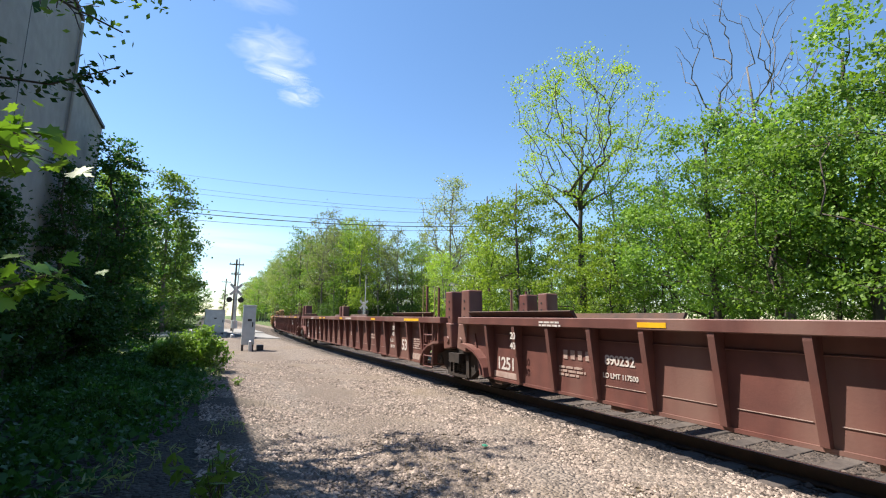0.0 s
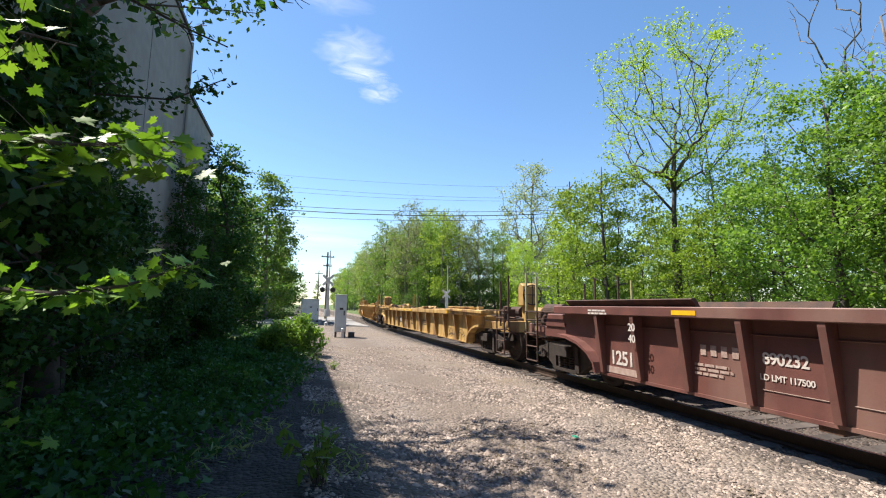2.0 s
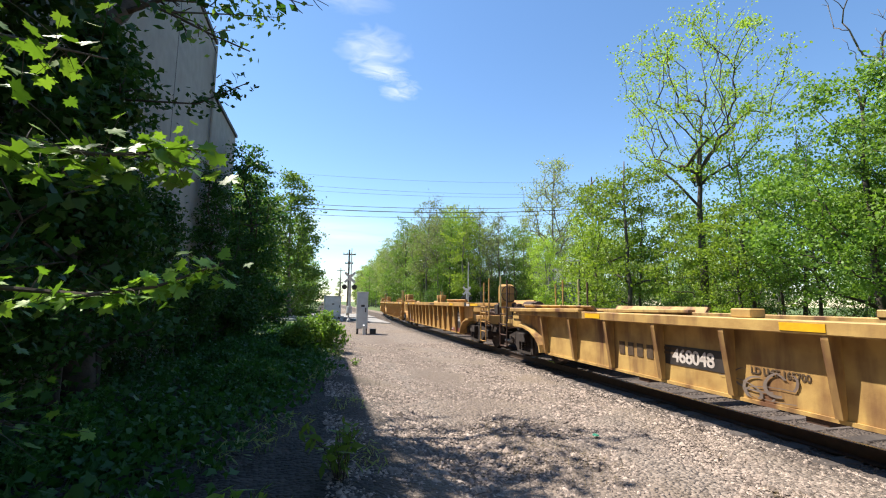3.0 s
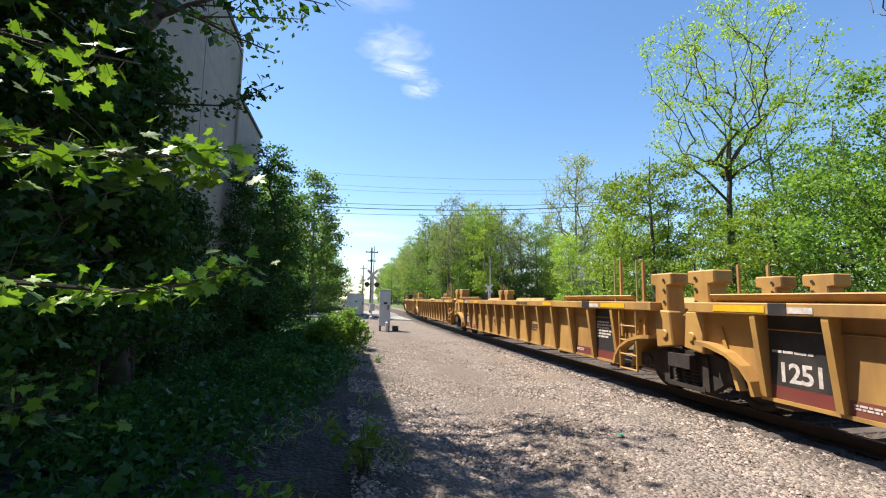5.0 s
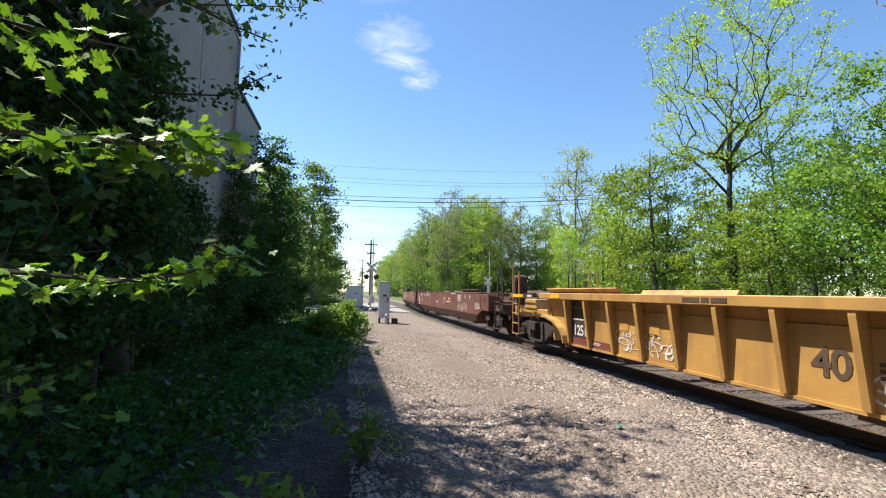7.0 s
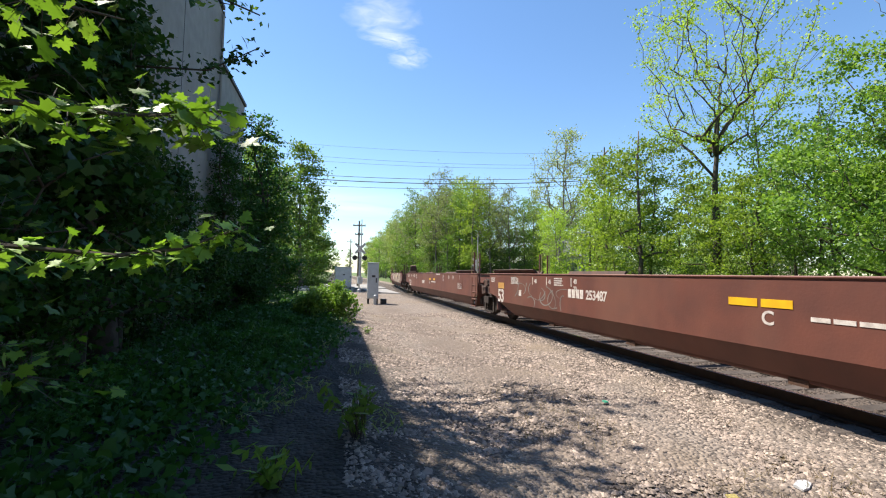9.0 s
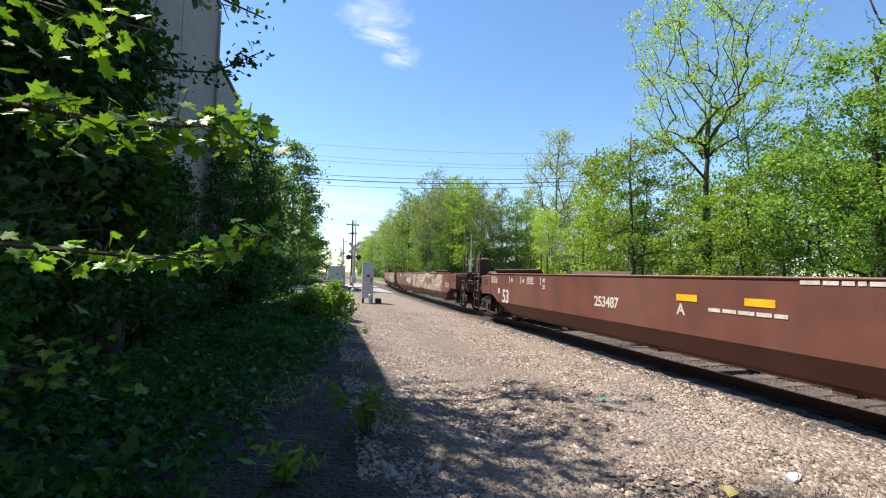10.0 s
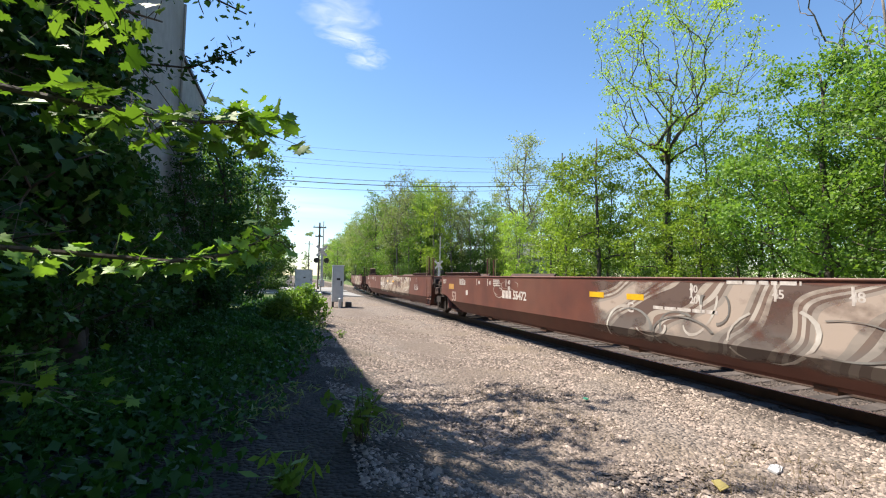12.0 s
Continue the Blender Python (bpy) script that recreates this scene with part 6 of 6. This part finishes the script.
# ---- crossing ----
def slab(name, outline, z0, z1, material, label, category="road"):
    bm = bmesh.new()
    prism(bm, outline, z0, z1, "z")
    return tagged(new(name, mesh_of(bm, name, material)), label, category, kind="structure")


slab("road", [(-80, 44.5), (5.3, 44.5), (5.3, 58), (-80, 58)], -0.3, 0.20, ROADM, "worn grey asphalt road at the crossing")
slab("road_1", [(3.4, 37.0), (5.25, 34.0), (5.25, 44.4), (2.6, 44.4)], -0.3, 0.13, ROADM, "grey asphalt apron beside the line")
slab("road_2", [(9.9, 40), (60, 40), (60, 58), (9.9, 58)], -0.4, 0.10, ROADM, "worn grey asphalt road and car park beyond the line")
slab("kerb", [(-80, 44.0), (2.15, 44.0), (2.15, 44.48), (-80, 44.48)], -0.3, 0.30, CEMENT, "pale concrete kerb along the road", "kerb")
slab("pavement", [(-80, 40.5), (1.9, 40.5), (1.9, 42.2), (-80, 42.2)], -0.3, 0.16, CEMENT, "pale concrete footway before the crossing", "pavement")


def signal_case(x, y, w, d, h, turn, z0, label):
    c = tagged(new("signal_case"), label, "signal cabinet", "cabinets at the crossing")
    c.matrix_world = pose(x, y, 0, 0, 0, turn)
    bm = bmesh.new()
    box(bm, -w / 2, w / 2, -d / 2, d / 2, z0, z0 + h)
    part("cabinet", bm, GREYBOX, c, bevel=0.02)
    bm = bmesh.new()
    box(bm, -w / 2 - 0.03, w / 2 + 0.03, -d / 2 - 0.03, d / 2 + 0.03, z0 + h, z0 + h + 0.04)
    part("cap", bm, GREYBOX, c, bevel=0.01)
    bm = bmesh.new()
    box(bm, -w / 2 + 0.05, w / 2 - 0.05, -d / 2 - 0.014, -d / 2 - 0.002, z0 + 0.08, z0 + h - 0.08)
    door = part("door", bm, GREYBOX, c, bevel=0.004)
    bm = bmesh.new()
    box(bm, w / 2 - 0.16, w / 2 - 0.10, -d / 2 - 0.05, -d / 2 - 0.016, z0 + h * 0.45, z0 + h * 0.58)
    part("handle", bm, BLACKP, door, "black handle")
    bm = bmesh.new()
    box(bm, -0.07, 0.12, -d / 2 - 0.018, -d / 2 - 0.0145, z0 + h * 0.60, z0 + h * 0.66)
    part("label", bm, BLACKP, door)
    for px in (-w / 2 + 0.07, w / 2 - 0.07):
        bm = bmesh.new()
        box(bm, px - 0.05, px + 0.05, -d / 2 + 0.05, d / 2 - 0.05, -0.1, z0)
        part("leg", bm, BLACKP, c)
    return c


signal_case(2.21, 24.0, 0.60, 0.62, 1.92, -3, 0.30, "tall grey aluminium signal cabinet on short legs")
signal_case(0.98, 41.6, 1.45, 1.0, 1.85, 4, 0.32, "wide grey aluminium signal cabinet by the road")
post = tagged(new("marker_post"), "short grey conduit post before the cabinet", "post")
bm = bmesh.new()
disc(bm, (2.30, 23.45, -0.1), (0, 0, 1), [(0, 0.09), (0.58, 0.09), (0.62, 0.05)], 10)
part("shaft", bm, GREYBOX, post)
post2 = tagged(new("junction_box"), "small dark junction box on the gravel", "box")
bm = bmesh.new()
box(bm, 2.65, 2.95, 23.7, 24.1, -0.05, 0.28)
part("body", bm, BLACKP, post2, bevel=0.01)


def crossing_signal(x, y, turn, h, label):
    s = tagged(new("crossing_signal"), label, "crossing signal", "signals at the crossing")
    s.matrix_world = pose(x, y, 0, 0, 0, turn)
    bm = bmesh.new()
    disc(bm, (0, 0, -0.1), (0, 0, 1), [(0, 0.16), (0.35, 0.16), (0.4, 0.06), (h, 0.06), (h + 0.03, 0.02)], 10)
    part("mast", bm, GREYBOX, s)
    for sx in (-1, 1):
        bm = bmesh.new()
        disc(bm, (sx * 0.42, 0.05, h - 1.15), (0, -1, 0), [(0, 0.05), (0.02, 0.22), (0.05, 0.22), (0.06, 0.1), (0.10, 0.1)], 16)
        prism(bm, [(-0.12 + sx * 0.42, h - 1.05), (0.12 + sx * 0.42, h - 1.05), (0.1 + sx * 0.42, h - 0.98), (-0.1 + sx * 0.42, h - 0.98)], -0.30, -0.02, "y")
        part("lamp_head", bm, BLACKP, s, "black round flasher with hood")
    bm = bmesh.new()
    rod(bm, [(-0.45, 0.03, h - 1.15), (0.45, 0.03, h - 1.15)], 0.03)
    part("cross_arm", bm, BLACKP, s)
    for a in (45, -45):
        bm = bmesh.new()
        box(bm, -0.6, 0.6, -0.012, 0.012, -0.1, 0.1)
        ob = part("crossbuck", bm, WHITE, s, "white crossbuck board")
        ob.matrix_basis = pose(0, -0.08 + a * 0.0004, h - 0.35, 0, a, 0)
    bm = bmesh.new()
    box(bm, -0.2, 0.2, -0.45, -0.05, 0.75, 1.35)
    box(bm, -0.09, 0.09, -0.5, 0.5, 0.95, 1.1)
    part("gate_motor", bm, GREYBOX, s, bevel=0.02)
    bm = bmesh.new()
    prism(bm, [(-0.06, 1.1), (0.06, 1.1), (0.03, 6.2), (-0.03, 6.2)], -0.52, -0.48, "y")
    part("gate_arm", bm, WHITE, s, "raised gate arm")


crossing_signal(2.25, 38.0, 8, 4.1, "railway crossing signal with twin black flashers")
crossing_signal(15.4, 46.5, 0, 3.4, "railway crossing signal with white crossbuck boards")


def utility_pole(x, y, h, arms, turn, label, r=0.14):
    p = tagged(new("utility_pole"), label, "utility pole", "poles")
    p.matrix_world = pose(x, y, 0, 0, 0, turn)
    bm = bmesh.new()
    rod(bm, [(0, 0, -0.4), (0, 0, h)], r, 8, r * 0.65)
    part("pole", bm, WOODPOLE, p)
    for z, w in arms:
        bm = bmesh.new()
        box(bm, -w / 2, w / 2, -0.16, -0.05, z, z + 0.11)
        arm = part("crossarm", bm, WOODPOLE, p)
        for k in range(4):
            bm = bmesh.new()
            disc(bm, ((k - 1.5) * w / 3.4, -0.10, z + 0.11), (0, 0, 1), [(0, 0.03), (0.06, 0.05), (0.12, 0.05), (0.15, 0.02)], 8)
            part("insulator", bm, GREYBOX, arm)


utility_pole(2.78, 50.2, 7.5, ((6.9, 1.4), (5.9, 0.9)), 5, "weathered wooden pole with short crossarms beside the line", 0.13)
utility_pole(3.4, 92, 8.5, ((7.8, 1.6),), 5, "weathered wooden pole far along the line", 0.13)
utility_pole(30.4, 45.0, 16.8, ((16.0, 2.0), (14.6, 2.0)), 70, "tall wooden power pole above the trees", 0.12)
utility_pole(-24.0, 46.0, 14.0, ((13.0, 2.0), (11.8, 2.0)), 70, "tall wooden power pole beyond the road", 0.17)


def wire(a, b, sag, r, label):
    bm = bmesh.new()
    pts = []
    for i in range(25):
        q = i / 24
        p = Vector(a).lerp(Vector(b), q)
        p.z -= sag * 4 * q * (1 - q)
        pts.append(p)
    rod(bm, pts, r, 4)
    tagged(new("cable", mesh_of(bm, "cable", WIREM)), label, "cable", "cables over the crossing")


for za, zb, sag, r in ((12.2, 13.4, 1.3, 0.025), (11.9, 13.0, 1.4, 0.04), (11.3, 12.6, 1.5, 0.02), (14.3, 14.8, 1.2, 0.012), (13.7, 14.5, 1.2, 0.012), (15.3, 16.2, 1.2, 0.010)):
    wire((-24, 46, za), (30.4, 45, zb), sag, r, "thin black cable strung across the road")


def street_lamp(x, y, h, turn):
    s = tagged(new("street_lamp"), "dark steel street lamp with a flat head", "street lamp")
    s.matrix_world = pose(x, y, ground_height(x, y), 0, 0, turn)
    bm = bmesh.new()
    rod(bm, [(0, 0, -0.2), (0, 0, h)], 0.075, 8, 0.055)
    part("pole", bm, BLACKP, s)
    bm = bmesh.new()
    box(bm, -0.85, 0.12, -0.16, 0.16, h - 0.03, h + 0.07)
    part("head", bm, GREYBOX, s, bevel=0.02)


street_lamp(17.4, 27.0, 5.0, -30)


# ---- car park beyond the line ----
def parked_car(x, y, turn, colour, label):
    c = tagged(new("car"), label, "car", "parked cars")
    c.matrix_world = pose(x, y, 0.10, 0, 0, turn)
    paint = mat("car_paint", colour, 0.3, 0.2, tuple(v * 0.92 for v in colour), 2, None, 1, 0, 0)
    bm = bmesh.new()
    prism(bm, [(-2.2, 0.35), (-2.22, 0.75), (-1.9, 0.92), (-1.0, 0.98), (1.3, 1.0), (2.15, 0.92), (2.25, 0.6), (2.2, 0.32)], -0.88, 0.88, "y")
    part("body", bm, paint, c, bevel=0.05)
    bm = bmesh.new()
    prism(bm, [(-1.05, 0.98), (-0.35, 1.46), (1.15, 1.48), (1.75, 0.99)], -0.72, 0.72, "y")
    part("cabin", bm, mat("car_glass", (0.03, 0.035, 0.04), 0.08, 0, None, 2, None, 1, 0, 0), c, "dark glass", bevel=0.04)
    bm = bmesh.new()
    prism(bm, [(-0.38, 1.46), (-0.30, 1.51), (1.10, 1.53), (1.18, 1.48)], -0.70, 0.70, "y")
    part("roof", bm, paint, c)
    for wx in (-1.35, 1.4):
        for wy in (-0.84, 0.84):
            bm = bmesh.new()
            disc(bm, (wx, wy, 0.32), (0, 1, 0), [(-0.1, 0.22), (-0.1, 0.32), (0.1, 0.32), (0.1, 0.22)], 18)
            wheel = part("wheel", bm, BLACKP, c)
            bm = bmesh.new()
            disc(bm, (wx, wy, 0.32), (0, 1, 0), [(-0.11, 0.05), (-0.105, 0.2), (0.105, 0.2), (0.11, 0.05)], 12)
            part("rim", bm, STEEL, wheel)
    for wy in (-0.65, 0.65):
        bm = bmesh.new()
        box(bm, 2.2, 2.26, wy - 0.16, wy + 0.16, 0.68, 0.82)
        part("headlight", bm, WHITE, c)


parked_car(28.8, 42.0, 165, (0.42, 0.43, 0.44), "grey parked car in the car park")
parked_car(36.6, 41.2, 155, (0.60, 0.61, 0.62), "silver parked car in the car park")
parked_car(44.0, 42.5, 20, (0.12, 0.03, 0.03), "dark red parked car in the car park")


def house():
    h = tagged(new("house"), "pale house with a grey roof behind the trees", "house")
    h.matrix_world = pose(41.0, 71.0, 0, 0, 0, 20)
    bm = bmesh.new()
    box(bm, -6, 6, -4, 4, -0.3, 5.2)
    part("wall", bm, mat("house_siding", (0.55, 0.53, 0.50), 0.8), h)
    bm = bmesh.new()
    prism(bm, [(-4.5, 5.1), (0, 8.2), (4.5, 5.1), (4.4, 4.95), (-4.4, 4.95)], -6.4, 6.4, "x")
    part("roof", bm, mat("shingles", (0.16, 0.16, 0.165), 0.9), h)
    for x in (-3.5, 0, 3.5):
        for z in (1.0, 3.4):
            bm = bmesh.new()
            box(bm, x - 0.5, x + 0.5, -4.04, -3.99, z, z + 1.2)
            win = part("window", bm, WHITE, h)
            bm = bmesh.new()
            box(bm, x - 0.43, x + 0.43, -4.06, -4.045, z + 0.07, z + 1.13)
            part("pane", bm, mat("pane_glass", (0.03, 0.035, 0.04), 0.1), win)


house()


# ---- thin clouds ----
def cloud(x, y, z, wx, wy, seed, most):
    m = bpy.data.materials.new("cloud_veil")
    m.use_nodes = True
    n, l = m.node_tree.nodes, m.node_tree.links
    n.remove(n["Principled BSDF"])
    tc = n.new("ShaderNodeTexCoord")
    mp = n.new("ShaderNodeMapping")
    mp.inputs["Scale"].default_value = (2.4, 3.2, 1)
    mp.inputs["Location"].default_value = (seed, seed * 0.7, 0)
    l.new(tc.outputs["Generated"], mp.inputs["Vector"])
    nz = n.new("ShaderNodeTexNoise")
    nz.inputs["Scale"].default_value, nz.inputs["Detail"].default_value, nz.inputs["Distortion"].default_value = 1.5, 10, 1.2
    l.new(mp.outputs["Vector"], nz.inputs["Vector"])
    grad = n.new("ShaderNodeTexGradient")
    grad.gradient_type = "SPHERICAL"
    mc = n.new("ShaderNodeMapping")
    mc.inputs["Location"].default_value, mc.inputs["Scale"].default_value = (-1, -1, 0), (2, 2, 0)
    l.new(tc.outputs["Generated"], mc.inputs["Vector"])
    l.new(mc.outputs["Vector"], grad.inputs["Vector"])
    mul = n.new("ShaderNodeMath")
    mul.operation = "MULTIPLY"
    l.new(nz.outputs["Fac"], mul.inputs[0])
    l.new(grad.outputs["Fac"], mul.inputs[1])
    r = n.new("ShaderNodeMapRange")
    r.inputs["From Min"].default_value, r.inputs["From Max"].default_value, r.inputs["To Max"].default_value = 0.14, 0.62, most
    l.new(mul.outputs[0], r.inputs["Value"])
    em = n.new("ShaderNodeEmission")
    em.inputs["Color"].default_value, em.inputs["Strength"].default_value = (0.93, 0.96, 1.0, 1), 0.68
    tr = n.new("ShaderNodeBsdfTransparent")
    mx = n.new("ShaderNodeMixShader")
    l.new(r.outputs["Result"], mx.inputs["Fac"])
    l.new(tr.outputs["BSDF"], mx.inputs[1])
    l.new(em.outputs["Emission"], mx.inputs[2])
    l.new(mx.outputs["Shader"], n["Material Output"].inputs["Surface"])
    bm = bmesh.new()
    box(bm, -wx / 2, wx / 2, -wy / 2, wy / 2, -0.5, 0.5)
    bm.normal_update()
    bmesh.ops.delete(bm, geom=[f for f in bm.faces if abs(f.normal.z) < 0.5 or f.calc_center_median().z > 0], context="FACES")
    ob = tagged(new("backdrop_cloud", mesh_of(bm, "backdrop_cloud", m)), "thin white wisp of cloud high in the blue sky", "cloud", kind="structure")
    ob.matrix_world = pose(x, y, z)
    ob.visible_shadow = False


cloud(165, 1800, 1050, 460, 520, 2.0, 0.55)
cloud(205, 1850, 985, 380, 230, 5.0, 0.6)
cloud(290, 1850, 915, 260, 330, 3.3, 0.60)
cloud(60, 1500, 1060, 420, 300, 7.0, 0.22)
cloud(-350, 3300, 480, 3200, 2600, 9.0, 0.6)

# ---- litter on the gravel ----
def small_things():
    bm = bmesh.new()
    prism(bm, [(-0.05, -0.03), (0.04, -0.035), (0.055, 0.02), (0.0, 0.04), (-0.045, 0.02)], 0, 0.012, "z")
    ob = tagged(new("plastic_scrap", mesh_of(bm, "plastic_scrap", mat("green_plastic", (0.05, 0.42, 0.24), 0.4), 0.003)), "bright green plastic scrap lying on the gravel", "litter")
    ob.matrix_world = pose(3.63, 4.38, ground_height(3.63, 4.38) + 0.035, 10, 5, 30)
    bm = bmesh.new()
    prism(bm, [(-0.06, -0.05), (0.05, -0.06), (0.07, 0.03), (0.0, 0.06)], 0, 0.01, "z")
    ob = tagged(new("paper_scrap", mesh_of(bm, "paper_scrap", mat("yellow_paper", (0.45, 0.36, 0.12), 0.8))), "crumpled yellow leaf of paper on the gravel", "litter")
    ob.matrix_world = pose(3.05, 1.85, ground_height(3.05, 1.85) + 0.03, 12, -8, 10)
    bm = bmesh.new()
    pts = [(-0.28, -0.12), (-0.1, -0.16), (0.2, -0.1), (0.3, 0.05), (0.1, 0.14), (-0.2, 0.1)]
    prism(bm, pts, 0, 0.03, "z")
    bmesh.ops.subdivide_edges(bm, edges=bm.edges[:], cuts=3, use_grid_fill=True)
    for v in bm.verts:
        v.co.z += 0.03 * noise.noise(v.co * 14) + (0.03 if v.co.z > 0.01 else 0)
    ob = tagged(new("plastic_bag", mesh_of(bm, "plastic_bag", mat("white_film", (0.55, 0.55, 0.56), 0.5))), "crumpled white plastic bag on the gravel", "litter")
    ob.matrix_world = pose(3.85, 1.95, ground_height(3.85, 1.95) + 0.01, 0, 0, 20) @ Matrix.Diagonal((0.4, 0.36, 0.3, 1))


small_things()


# ---- ties under the rails ----
def build_ties():
    bed = tagged(new("track_bed"), "row of weathered wooden ties under the rails", "railway ties", kind="structure")
    variants = []
    r = random.Random(3)
    for k in range(4):
        bm = bmesh.new()
        box(bm, -1.29 + r.uniform(-0.05, 0.05), 1.29 + r.uniform(-0.05, 0.05), -0.115, 0.115, -0.12, 0.065)
        bmesh.ops.bevel(bm, geom=bm.edges[:], offset=0.012, segments=1, affect="EDGES")
        for v in bm.verts:
            v.co += Vector((r.uniform(-1, 1) * 0.015, r.uniform(-1, 1) * 0.01, r.uniform(-1, 1) * 0.004))
        variants.append(mesh_of(bm, "tie", TIE))
    s = -4.0
    while s < 60:
        p, a = along(s)
        shared("tie", r.choice(variants), bed, pose(p.x + r.uniform(-0.07, 0.07), p.y, r.uniform(-0.006, 0.004), 0, 0, a + r.uniform(-1.2, 1.2)))
        s += 0.53


build_ties()
motions()
